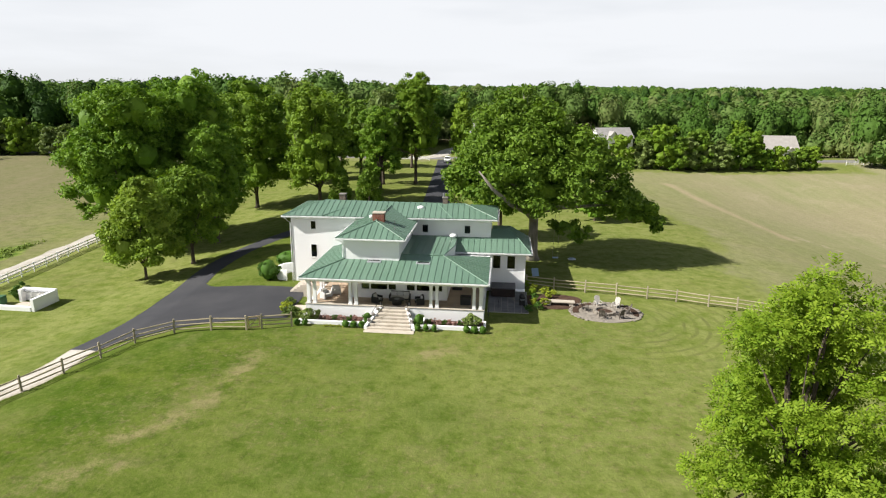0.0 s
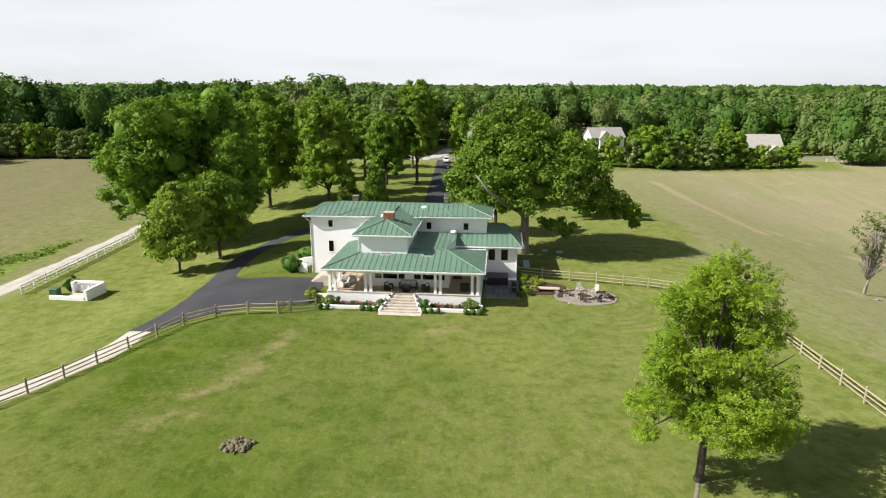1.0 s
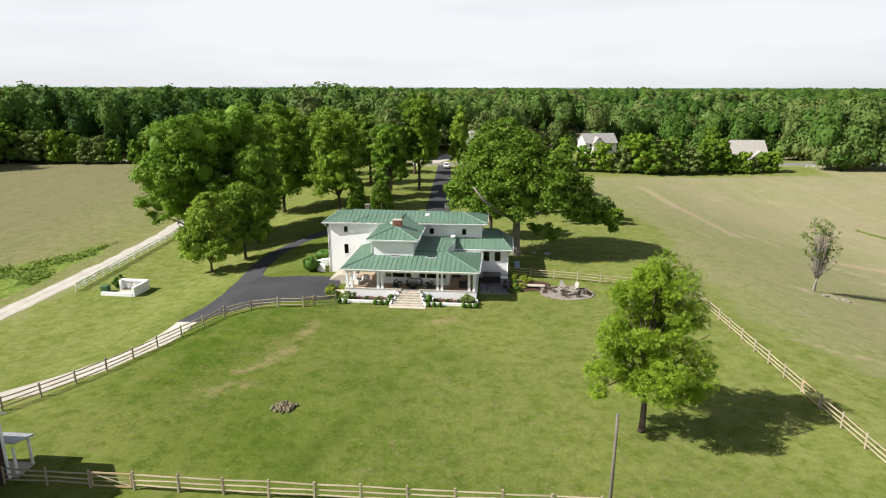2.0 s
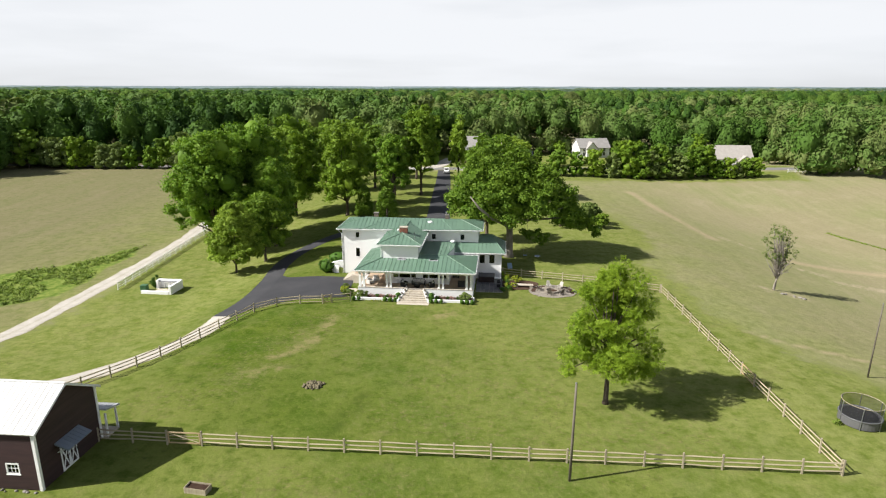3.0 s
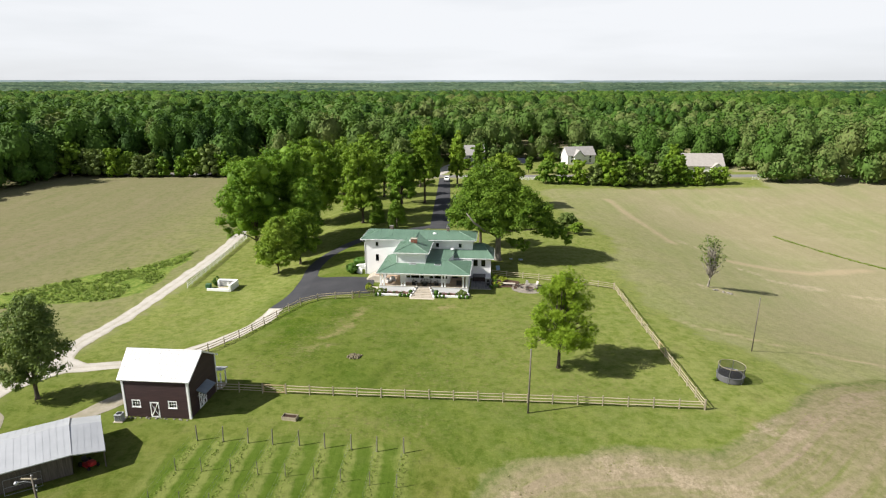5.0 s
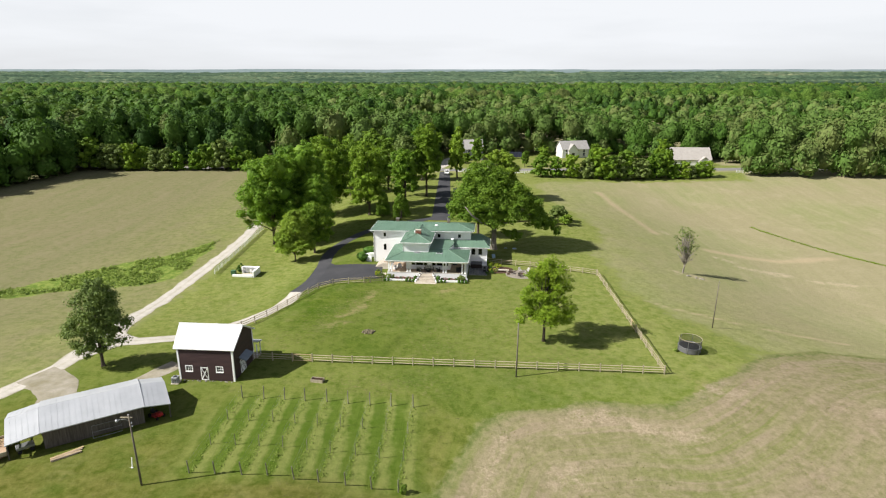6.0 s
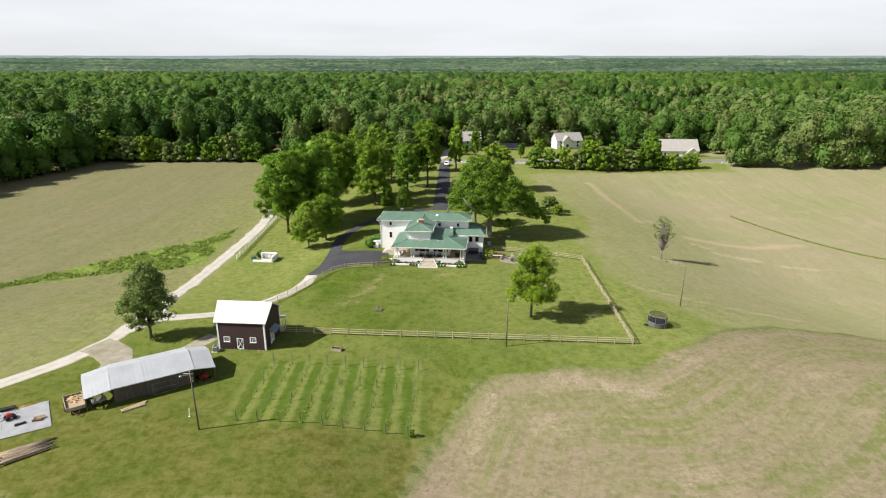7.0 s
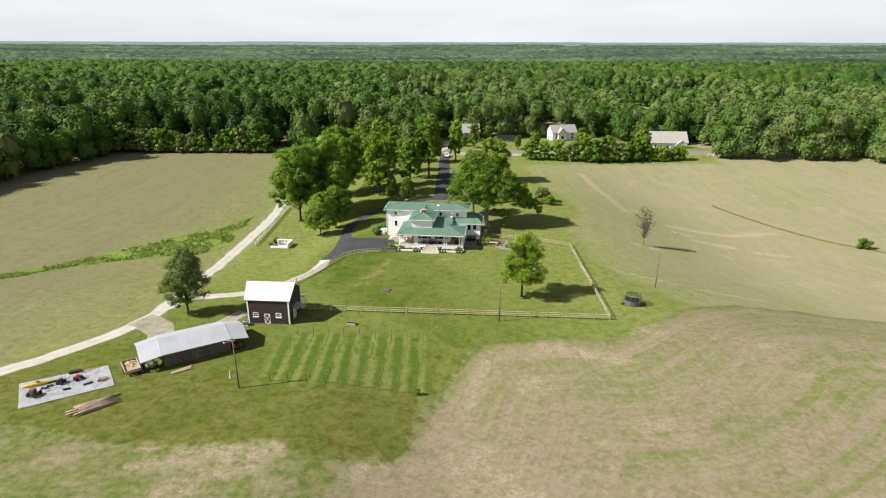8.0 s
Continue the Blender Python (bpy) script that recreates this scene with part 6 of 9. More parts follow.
part("porch_side_wall", bm, WHITE, house)
for a, b in holes:
    window_in(house, a, b, 2.2, 3.15, PW, rows=1, fw=0.045, sill=False)
bm = bmesh.new()
wall(bm, "x", 9.3, 0.2, 4.75, 8.3, 0, PE - 0.1)
box(bm, 4.76, 8.05, 2.39, 9.3, FZ0 - 0.2, FZ0 - 0.02)
part("inner_porch", bm, TAN_STONE, house, "shaded inner end of the porch")
part("beam", bevelled(boxes((-8.25, 8.3, 0.02, 0.30, 3.52, PE - 0.14), (-8.25, -7.97, 0.32, FL - 0.05, 3.52, PE - 0.14), (8.02, 8.3, 0.32, WV - 0.05, 3.52, PE - 0.14)), 0.01), WHITE, house)


def column(parent, u, v, z0, z1, w=0.30):
    """A square tapered porch column with base and capital."""
    bm = bmesh.new()
    for a, b, h0, h1 in ((w * 0.62, w * 0.62, z0, z0 + 0.10), (w * 0.56, w * 0.56, z0 + 0.1, z0 + 0.16), (w * 0.5, w * 0.43, z0 + 0.16, z1 - 0.16), (w * 0.52, w * 0.52, z1 - 0.16, z1 - 0.10), (w * 0.60, w * 0.60, z1 - 0.10, z1)):
        vs = [bm.verts.new((u + sx * q, v + sy * q, h)) for h, q in ((h0, a), (h1, b)) for sx, sy in ((-1, -1), (1, -1), (1, 1), (-1, 1))]
        for f in ((3, 2, 1, 0), (4, 5, 6, 7), (0, 1, 5, 4), (1, 2, 6, 5), (2, 3, 7, 6), (3, 0, 4, 7)):
            bm.faces.new([vs[i] for i in f])
    return part("column", bm, WHITE, parent)


for u in (-8.0, -7.42, -4.05, -3.5, 3.5, 4.05, 7.45, 8.05):
    column(house, u, 0.16, FZ0 + 0.09, 3.52)
for v in (0.8, 4.4, 5.0):
    column(house, -8.1, v, FZ0, 3.52, 0.26)
for v in (0.8, 4.2):
    column(house, 8.15, v, FZ0, 3.52, 0.26)

# stairs that widen towards the lawn, with sloping cheek walls
st = tagged(thing("stairs", "broad pale stone stairs widening down to the lawn", "stairs", HOUSE_AT), kind="structure")
N = 7
for i in range(N):
    z1 = FZ0 - (i + 1) * FZ0 / N + 0.01
    v1, v0 = -i * 0.40, -(i + 1) * 0.40 - 0.03
    hw0, hw1 = 1.05 + i * 0.155, 1.05 + (i + 1) * 0.155
    bm = bmesh.new()
    if i < N - 1:
        box(bm, -hw1 + 0.05, hw1 + 0.05, v0, v1 if i else 0.0, max(0.0, z1 - 0.17), z1 + 0.0)
    else:
        box(bm, -2.15, 2.35, v0 - 0.3, v1, 0.0, 0.05)
    part("step", bevelled(bm, 0.015), STONE, st)
for sx in (-1, 1):
    bm = bmesh.new()
    vs = [bm.verts.new((0.05 + sx * a, v, z)) for a, v, z in ((1.12, 0.0, 0.0), (2.05, -2.35, 0.0), (2.05, -2.35, 0.30), (1.12, 0.0, FZ0), (1.38, 0.0, 0.0), (2.3, -2.35, 0.0), (2.3, -2.35, 0.30), (1.38, 0.0, FZ0))]
    for f in ((0, 1, 2, 3), (7, 6, 5, 4), (3, 2, 6, 7), (1, 5, 6, 2), (0, 3, 7, 4), (0, 4, 5, 1)):
        bm.faces.new([vs[i] for i in f])
    part("cheek_wall", bm, STUCCO, st)
    bm = bmesh.new()
    tube(bm, [(0.05 + sx * 1.15, -0.05, FZ0 + 0.02), (0.05 + sx * 1.15, -0.05, FZ0 + 0.9), (0.05 + sx * 1.9, -2.2, 0.95), (0.05 + sx * 1.9, -2.2, 0.05)], 0.022, 8)
    part("handrail", bm, DARK_METAL, st, "thin dark metal handrail")
    for k in range(3):
        f = (k + 0.6) / 3.4
        bm = lathe(bmesh.new(), [(0.09, 0), (0.15, 0.06), (0.17, 0.22), (0.13, 0.26), (0.10, 0.2)], 12)
        pot = tagged(link(bm, "flower_pot", ROCK, None, False), "small grey stone pot on the stair wall", "pot", "pots on the stairs")
        pot.matrix_basis = HOUSE_AT @ Matrix.Translation((0.05 + sx * (1.25 + f * 0.92), -f * 2.35, FZ0 - f * (FZ0 - 0.30) + 0.0))


# ---- planting round the porch ----
def shrub(name, label, m, w, d, h, mat, seed, per=90, n=14, size=0.09, group="", category="shrub", core=False):
    """A low shrub: twigs, and leaf sprays on a lumpy mass."""
    rng = np.random.default_rng(seed)
    ob = thing(name, label, category, m, group)
    bm = bmesh.new()
    for k in range(5):
        a = k * 1.26
        tube(bm, [(0.02 * math.cos(a), 0.02 * math.sin(a), 0), (w * 0.25 * math.cos(a), d * 0.25 * math.sin(a), h * 0.7)], [0.02, 0.008], 5)
    part("twigs", bm, BARK, ob)
    c, r = clumps(rng, [(0, 0, h * 0.5, w / 2, d / 2, h / 2)], n)
    c = np.concatenate([c, [[0, 0, h * 0.5]]])
    r = np.concatenate([r * 1.1, [[w * 0.40, d * 0.40, h * 0.42]]])
    if core:
        part("core", blob(bmesh.new(), (0, 0, 0), 1.0, seed, 3, 0.03), mat, ob, flat=False).matrix_basis = Matrix.Translation((0, 0, h * 0.5)) @ Matrix.Diagonal((w * 0.42, d * 0.42, h * 0.46, 1))
    V, F = leaves(rng, c, r, per, size, 0.25, 0.8)
    V[:, 2] = np.maximum(V[:, 2], 0.02)
    cr = new("foliage", mesh_from("foliage", V, F, mat))
    cr.parent = ob
    return ob


def at_house(u, v, z=0.0, rz=0.0):
    return HOUSE_AT @ pose(u, v, z, 0, 0, rz)


for a, b in ((-8.5, -2.45), (2.75, 8.6)):
    pl = thing("planter", "low white masonry planter filled with mulch and flowers", "planter", HOUSE_AT)
    part("rim", bevelled(boxes((a, b, -1.75, -1.5, 0, 0.36), (a, a + 0.22, -1.495, -0.005, 0, 0.33), (b - 0.22, b, -1.495, -0.005, 0, 0.33)), 0.012), STUCCO, pl)
    part("mulch", boxes((a + 0.23, b - 0.23, -1.49, -0.01, 0.02, 0.22)), MULCH, pl)
k = 0
for us, v, s in (((-8.5, -7.75), -2.15, 0.78), ((-4.0, -3.25, -2.5), -2.1, 0.80), ((2.55, 3.3, 4.05), -2.15, 0.80), ((6.9, 7.65, 8.4), -2.15, 0.84)):
    for u in us:
        k += 1
        shrub("box_shrub", "small clipped round boxwood shrub in front of planter", at_house(u, v), s * 0.78, s * 0.74, s * 0.80, BOX_LEAF, 100 + k, 170, 12, 0.035, "clipped box along the planter", core=True)
for u, v, w, h in ((-2.15, -1.2, 0.95, 1.15), (2.55, -1.25, 1.15, 1.25)):
    shrub("box_shrub", "taller conical boxwood beside the stairs", at_house(u, v), w, w, h, BOX_LEAF, 120 + int(u * 3), 260, 16, 0.035, "clipped box beside the stairs", core=True)
for u, v, w, h in ((-7.6, -1.0, 2.0, 1.0), (7.4, -1.05, 1.7, 1.15)):
    shrub("grass_clump", "loose grey-green ornamental grass in planter", at_house(u, v, 0.2), w, 1.1, h, LEAF_GREY, 130 + int(u), 110, 16, 0.10, "", "shrub")
k = 0
for a, b in ((-6.3, -2.9), (3.4, 6.5)):
    u = a
    while u < b:
        k += 1
        shrub("flowering_plant", "low pink flowering plant in planter", at_house(u, -0.85 + 0.25 * math.sin(k * 2.1), 0.2), 0.6, 0.7, 0.42, PINK_PETAL if k % 3 else BOX_LEAF, 140 + k, 60, 8, 0.05, "flowers along the porch", "flower")
        u += 0.48
u = -5.8
while u < -3.9:
    shrub("ground_cover", "pale yellow-green ground cover before planter", at_house(u, -2.1), 0.6, 0.4, 0.18, LIME_LEAF, 170 + int(u * 10), 40, 6, 0.04, "ground cover at the planter", "plant")
    u += 0.55
for i, (x, y, w, h) in enumerate(((-17.2, 54.4, 1.3, 1.0), (-16.4, 53.0, 1.6, 0.9), (-17.3, 56.2, 1.1, 0.8))):
    shrub("shrub", "bright green shrub at the porch corner", pose(x, y, 0), w, w, h, LIME_LEAF if i == 0 else LEAF_GREY, 180 + i, 110, 14, 0.08)
shrub("hedge_bush", "large dense round evergreen bush beside the drive", pose(-21.9, 64.4, height(-21.9, 64.4)), 2.3, 2.2, 2.2, BOX_LEAF, 190, 300, 40, 0.07, core=True)
shrub("hedge_bush", "broad dense evergreen bush behind the white wall", pose(-20.9, 69.2, 0), 3.0, 2.4, 2.0, BOX_LEAF, 191, 300, 40, 0.07, core=True)

# ---- patio, hot tub, grill and the fire pit ----
patio = tagged(thing("patio", "grey flagstone patio beside the porch", "patio", HOUSE_AT), kind="structure")
part("bed", boxes((8.62, 12.6, 3.3, 9.88, 0.0, 0.05)), MORTAR, patio)
for i in range(6):
    for j in range(10):
        w = 0.62
        bm = bevelled(boxes((8.66 + i * 0.655, 8.66 + i * 0.655 + w, 3.34 + j * 0.65, 3.34 + j * 0.65 + w, 0.03, 0.075)), 0.008)
        part("flagstone", bm, SLATE, patio)

tub = thing("hot_tub", "covered hot tub with dark brown cabinet and grey lid", "hot tub", at_house(10.1, 8.7, 0.08))
part("cabinet", bevelled(boxes((-1.22, 1.22, -0.95, 0.95, 0.0, 0.86)), 0.06, 2), BROWN_CABINET, tub)
for k in range(9):
    part("slat", boxes((-1.15 + k * 0.26, -0.93 + k * 0.26, -0.966, -0.952, 0.06, 0.82)), BROWN_CABINET, tub)
part("cover", bevelled(boxes((-1.27, -0.01, -1.0, 1.0, 0.87, 0.99), (0.01, 1.27, -1.0, 1.0, 0.87, 0.99)), 0.03, 2), GREY_COVER, tub)

grill = thing("grill", "black gas grill with hood and side shelves", "grill", at_house(12.0, 5.6, 0.08, 90))
part("cart", bevelled(boxes((-0.42, 0.42, -0.28, 0.28, 0.10, 0.78)), 0.02), BLACK_PLASTIC, grill)
bm = bmesh.new()
tube(bm, [(-0.42, 0.02, 0.92), (0.42, 0.02, 0.92)], 0.27, 16)
part("hood", bm, DARK_METAL, grill, flat=False)
part("side_shelf", bevelled(boxes((-0.85, -0.44, -0.22, 0.22, 0.74, 0.78), (0.44, 0.85, -0.22, 0.22, 0.74, 0.78)), 0.01), GREY_METAL, grill)
part("handle", tube(bmesh.new(), [(-0.3, -0.3, 0.95), (0.3, -0.3, 0.95)], 0.018, 8), GREY_METAL, grill)
for sx in (-0.35, 0.35):
    part("wheel", tube(bmesh.new(), [(sx - 0.03, -0.2, 0.09), (sx + 0.03, -0.2, 0.09)], 0.09, 12), RUBBER, grill)
cooler = thing("cabinet", "pale grey outdoor storage cabinet on the patio", "cabinet", at_house(11.8, 7.2, 0.08))
part("body", bevelled(boxes((-0.45, 0.45, -0.35, 0.35, 0.0, 0.95)), 0.02), GREY_METAL, cooler)
part("lid", bevelled(boxes((-0.48, 0.48, -0.38, 0.38, 0.955, 1.02)), 0.02), WHITE, cooler)
rail = thing("handrail", "dark metal handrail on the porch's side steps", "handrail", at_house(8.75, 2.2, 0.0))
part("bar", tube(bmesh.new(), [(0, 0, 0), (0, 0, 2.0), (0.9, 1.9, 1.05), (0.9, 1.9, 0.0)], 0.022, 8), DARK_METAL, rail)


bed = bmesh.new()
ring = []
for i in range(24):
    a = i / 24 * math.tau
    ring.append(Vector((9.0 + 2.9 * math.cos(a) * (1 + 0.14 * math.sin(3 * a)), 58.2 + 2.5 * math.sin(a) * (1 + 0.1 * math.cos(2 * a)), 0.06)))
prism(bed, ring, Vector((0, 0, 1)), 0.12)
tagged(link(bed, "flower_bed", MULCH), "mulched planting bed beside patio and fire pit", "flower bed", kind="structure")
for i, (x, y, w, h, mat) in enumerate(((7.5, 61.6, 1.0, 0.8, LIME_LEAF), (8.6, 60.8, 1.2, 0.8, LIME_LEAF), (9.4, 60.2, 0.9, 0.6, LIME_LEAF), (8.8, 59.2, 1.1, 0.75, LIME_LEAF), (7.2, 58.3, 0.9, 0.9, BOX_LEAF), (7.0, 57.0, 0.9, 0.8, LIME_LEAF), (8.1, 57.1, 1.2, 0.8, LIME_LEAF), (7.3, 55.8, 1.1, 0.8, BOX_LEAF), (6.2, 55.2, 1.0, 0.7, BOX_LEAF), (7.2, 60.2, 0.9, 0.9, LEAF_YOUNG), (6.6, 62.3, 1.0, 1.2, LEAF_YOUNG))):
    shrub("shrub", "yellow-green garden shrub in the mulched bed" if mat is LIME_LEAF else "dark green rounded shrub in the mulched bed", pose(x, y, 0.05), w * 0.85, w * 0.85, h * 0.95, mat, 200 + i, 110, 12, 0.05, "shrubs in the bed")
bench = thing("stone_bench", "long pale stone bench in the planting bed", "bench", pose(9.6, 57.2, 0.03, 0, 0, -6))
part("seat", bevelled(boxes((-1.45, 1.45, -0.34, 0.34, 0.32, 0.46)), 0.02), STONE, bench)
for sx in (-1.1, 1.1):
    part("leg", bevelled(boxes((sx - 0.2, sx + 0.2, -0.28, 0.22, 0.0, 0.316)), 0.02), STONE, bench)

FP = (13.7, 55.3)
fp = tagged(thing("fire_pit_terrace", "oval flagstone terrace round a fire pit", "terrace", pose(*FP, 0.0)), kind="structure")
bm = bmesh.new()
prism(bm, [Vector((3.3 * math.cos(i / 40 * math.tau), 2.75 * math.sin(i / 40 * math.tau), 0.05)) for i in range(40)], Vector((0, 0, 1)), 0.12)
part("bed", bm, PAVER, fp)
rnd = random.Random(4)
for i in range(46):
    a, q = rnd.uniform(0, math.tau), math.sqrt(rnd.uniform(0.12, 0.9))
    bm = blob(bmesh.new(), (3.1 * q * math.cos(a), 2.55 * q * math.sin(a), 0.05), rnd.uniform(0.22, 0.42), i, 1, 0.12, 0.12)
    part("flagstone", bm, PAVER, fp)
for i in range(44):
    a = i / 44 * math.tau
    if 4.1 < a < 5.3:
        continue
    part("edging_stone", blob(bmesh.new(), (3.38 * math.cos(a), 2.83 * math.sin(a), 0.06), rnd.uniform(0.17, 0.25), 60 + i, 1, 0.15, 0.2), PAVER, fp)
# two dark curved strips just inside the edging
for a0, a1 in ((1.75, 3.25), (-0.45, 0.95)):
    arc = [a0 + (a1 - a0) * k / 14 for k in range(15)]
    bm = bmesh.new()
    prism(bm, [Vector((q * 1.18 * math.cos(a), q * math.sin(a), 0.085)) for q, row in ((2.68, arc), (2.18, arc[::-1])) for a in row], Vector((0, 0, 1)), 0.05)
    part("mulch_strip", bm, MULCH, fp, "dark curved strip inside the edging")
pit = thing("fire_pit", "round fire pit ringed with grey stones", "fire pit", pose(FP[0] - 0.1, FP[1] - 0.1, 0.04))
for i in range(14):
    a = i / 14 * math.tau
    part("stone", bevelled(boxes((-0.2, 0.2, -0.15, 0.15, 0, 0.30)), 0.03), PAVER, pit).matrix_basis = pose(0.95 * math.cos(a), 0.95 * math.sin(a), 0, 0, 0, math.degrees(a) + 90)
part("ash", lathe(bmesh.new(), [(0.8, 0.0), (0.8, 0.10), (0.4, 0.14), (0.02, 0.15)], 16), MULCH, pit, "dark ash bed")


PALE_WOOD = surface("bleached_wood", (0.46, 0.43, 0.39), (0.56, 0.53, 0.48), 3.0, 0.7, bump=0.25, fine=30)


def garden_chair(m, mat, label):
    """A slatted garden chair with a sloping back and broad arms."""
    ch = thing("garden_chair", label, "chair", m @ Matrix.Scale(0.84, 4), "chairs round the fire pit")
    for i in range(5):
        x = -0.26 + i * 0.13
        bm = bmesh.new()
        box(bm, x - 0.055, x + 0.055, -0.02, 0.02, 0.0, 0.85 + 0.10 * math.cos((i - 2) * 0.7), pose(0, 0.22, 0.30, -22))
        part("back_slat", bm, mat, ch)
    for i in range(4):
        part("seat_slat", boxes((-0.28, 0.28, -0.36 + i * 0.15, -0.24 + i * 0.15, 0.36 - i * 0.025, 0.38 - i * 0.025)), mat, ch)
    for sx in (-1, 1):
        part("arm", bevelled(boxes((sx * 0.36 - 0.07, sx * 0.36 + 0.07, -0.42, 0.36, 0.55, 0.58)), 0.008), mat, ch)
        part("leg", boxes((sx * 0.33 - 0.025, sx * 0.33 + 0.025, -0.40, -0.32, 0.0, 0.55)), mat, ch)
        part("leg", boxes((sx * 0.33 - 0.025, sx * 0.33 + 0.025, 0.28, 0.36, 0.0, 0.55)), mat, ch)
    return ch


for a, mat, label in ((100, PALE_WOOD, "pale grey slatted garden chair facing the fire pit"), (48, PALE_WOOD, "pale slatted garden chair facing the fire pit"), (170, GREY_WOOD, "weathered dark garden chair facing the fire pit"), (250, GREY_WOOD, "weathered dark garden chair facing the fire pit"), (300, GREY_WOOD, "weathered dark garden chair facing the fire pit"), (350, GREY_WOOD, "weathered dark garden chair facing the fire pit")):
    q = radians(a)
    garden_chair(pose(FP[0] + 1.95 * math.cos(q), FP[1] + 1.75 * math.sin(q), 0.06, 0, 0, a - 90), mat, label)

# ---- porch furniture ----
def lounge(m, w, label, mat_f, name="sofa"):
    """An outdoor sofa or armchair: frame and cushions."""
    so = thing(name, label, name.replace("_", " "), m)
    for sx in (-1, 1):
        part("arm", bevelled(boxes((sx * (w / 2 - 0.05) - 0.05, sx * (w / 2 - 0.05) + 0.05, -0.38, 0.38, 0.0, 0.62)), 0.02), mat_f, so)
    part("seat_frame", boxes((-w / 2 + 0.11, w / 2 - 0.11, -0.36, 0.36, 0.16, 0.28)), mat_f, so)
    part("backrest", bevelled(boxes((-w / 2 + 0.11, w / 2 - 0.11, 0.28, 0.38, 0.29, 0.85)), 0.02), mat_f, so)
    n = max(1, round(w / 0.75))
    cw = (w - 0.24) / n
    for i in range(n):
        x = -w / 2 + 0.12 + i * cw
        part("cushion", bevelled(boxes((x + 0.01, x + cw - 0.01, -0.36, 0.26, 0.285, 0.44)), 0.04, 2), CUSHION, so)
        part("back_cushion", bevelled(boxes((x + 0.02, x + cw - 0.02, 0.12, 0.27, 0.445, 0.82)), 0.05, 2), CUSHION, so)
    return so


FLOOR = FZ0 + 0.018
lounge(at_house(0.3, 1.95, FLOOR), 2.0, "dark-framed outdoor sofa with grey cushions on the porch", DARK_METAL)
lounge(at_house(-1.75, 1.2, FLOOR, 70), 0.85, "dark-framed porch armchair with grey cushion", DARK_METAL, "armchair")
lounge(at_house(2.3, 1.2, FLOOR, -70), 0.85, "dark-framed porch armchair with grey cushion", DARK_METAL, "armchair")
lounge(at_house(-6.9, 1.9, FLOOR, 60), 0.9, "pale porch armchair with cream cushions", CUSHION, "armchair")
lounge(at_house(-6.2, 3.0, FLOOR, 20), 0.9, "pale porch armchair with cream cushions", CUSHION, "armchair")
tb = thing("fire_table", "round black metal fire table between porch seats", "table", at_house(0.2, 0.85, FLOOR))
part("drum", lathe(bmesh.new(), [(0.42, 0), (0.46, 0.05), (0.5, 0.4), (0.72, 0.44), (0.74, 0.5), (0.7, 0.52)], 20), DARK_METAL, tb, flat=False)
part("burner", lathe(bmesh.new(), [(0.25, 0.521), (0.25, 0.56), (0.1, 0.57)], 14), GREY_METAL, tb)
for sx in (-1, 1):
    ln = thing("lantern", "black metal lantern beside the porch stairs", "lantern", at_house(0.05 + sx * 1.35, 0.55, FLOOR), "lanterns on the porch")
    part("frame", bevelled(boxes((-0.13, 0.13, -0.13, 0.13, 0.0, 0.05), (-0.13, 0.13, -0.13, 0.13, 0.42, 0.46), (-0.13, -0.10, -0.13, -0.10, 0.051, 0.419), (0.10, 0.13, -0.13, -0.10, 0.051, 0.419), (-0.13, -0.10, 0.10, 0.13, 0.051, 0.419), (0.10, 0.13, 0.10, 0.13, 0.051, 0.419)), 0.004), DARK_METAL, ln)
    part("candle", lathe(bmesh.new(), [(0.05, 0.051), (0.05, 0.22), (0.01, 0.225)], 10), WHITE, ln)
for u, v in ((5.5, 6.0), (6.6, 1.6)):
    ck = thing("cooler_box", "dark storage box on the shaded porch", "storage box", at_house(u, v, FLOOR))
    part("body", bevelled(boxes((-0.5, 0.5, -0.3, 0.3, 0, 0.75)), 0.02), BLACK_PLASTIC, ck)
    part("lid", bevelled(boxes((-0.52, 0.52, -0.32, 0.32, 0.755, 0.82)), 0.02), BLACK_PLASTIC, ck)

# side terrace and entrance wall
ter = tagged(thing("side_terrace", "tan stone terrace along the house", "terrace", HOUSE_AT), kind="structure")
part("slab", boxes((-10.4, -8.52, 5.6, 10.7, 0.0, 1.24)), STONE, ter)
for i in range(2):
    for j in range(6):
        part("flagstone", bevelled(boxes((-10.36 + i * 0.92, -9.48 + i * 0.92, 5.64 + j * 0.84, 6.44 + j * 0.84, 1.242, 1.28)), 0.008), TAN_STONE if (i + j) % 3 else STONE, ter)
for i in range(5):
    part("step", bevelled(boxes((-10.8 - i * 0.36, -10.405 if i == 0 else -10.805 - (i - 1) * 0.36, 6.8, 10.2, 0.0, 1.03 - i * 0.21)), 0.012), STONE, ter)
part("landing", bevelled(boxes((-10.3, -9.0, 1.6, 2.9, 0.0, 0.07)), 0.012), STONE, ter)
wl_ = thing("entry_wall", "curved white masonry wall round a cellar entry", "garden wall", HOUSE_AT)
bm = bmesh.new()
for k in range(9):
    a0, a1 = radians(180 + k * 20 - 90), radians(180 + (k + 1) * 20 - 90)
    pts = [(-14.0 + r * 0.95 * math.cos(a), 12.4 + r * 1.0 * math.sin(a)) for r, a in ((1.55, a0), (1.55, a1), (1.8, a1), (1.8, a0))]
    lo = [bm.verts.new((*p, 0)) for p in pts]
    hi = [bm.verts.new((*p, 1.15)) for p in pts]
    bm.faces.new(hi[::-1]), bm.faces.new(lo)
    for i in range(4):
        bm.faces.new((lo[i], hi[i], hi[(i + 1) % 4], lo[(i + 1) % 4]))
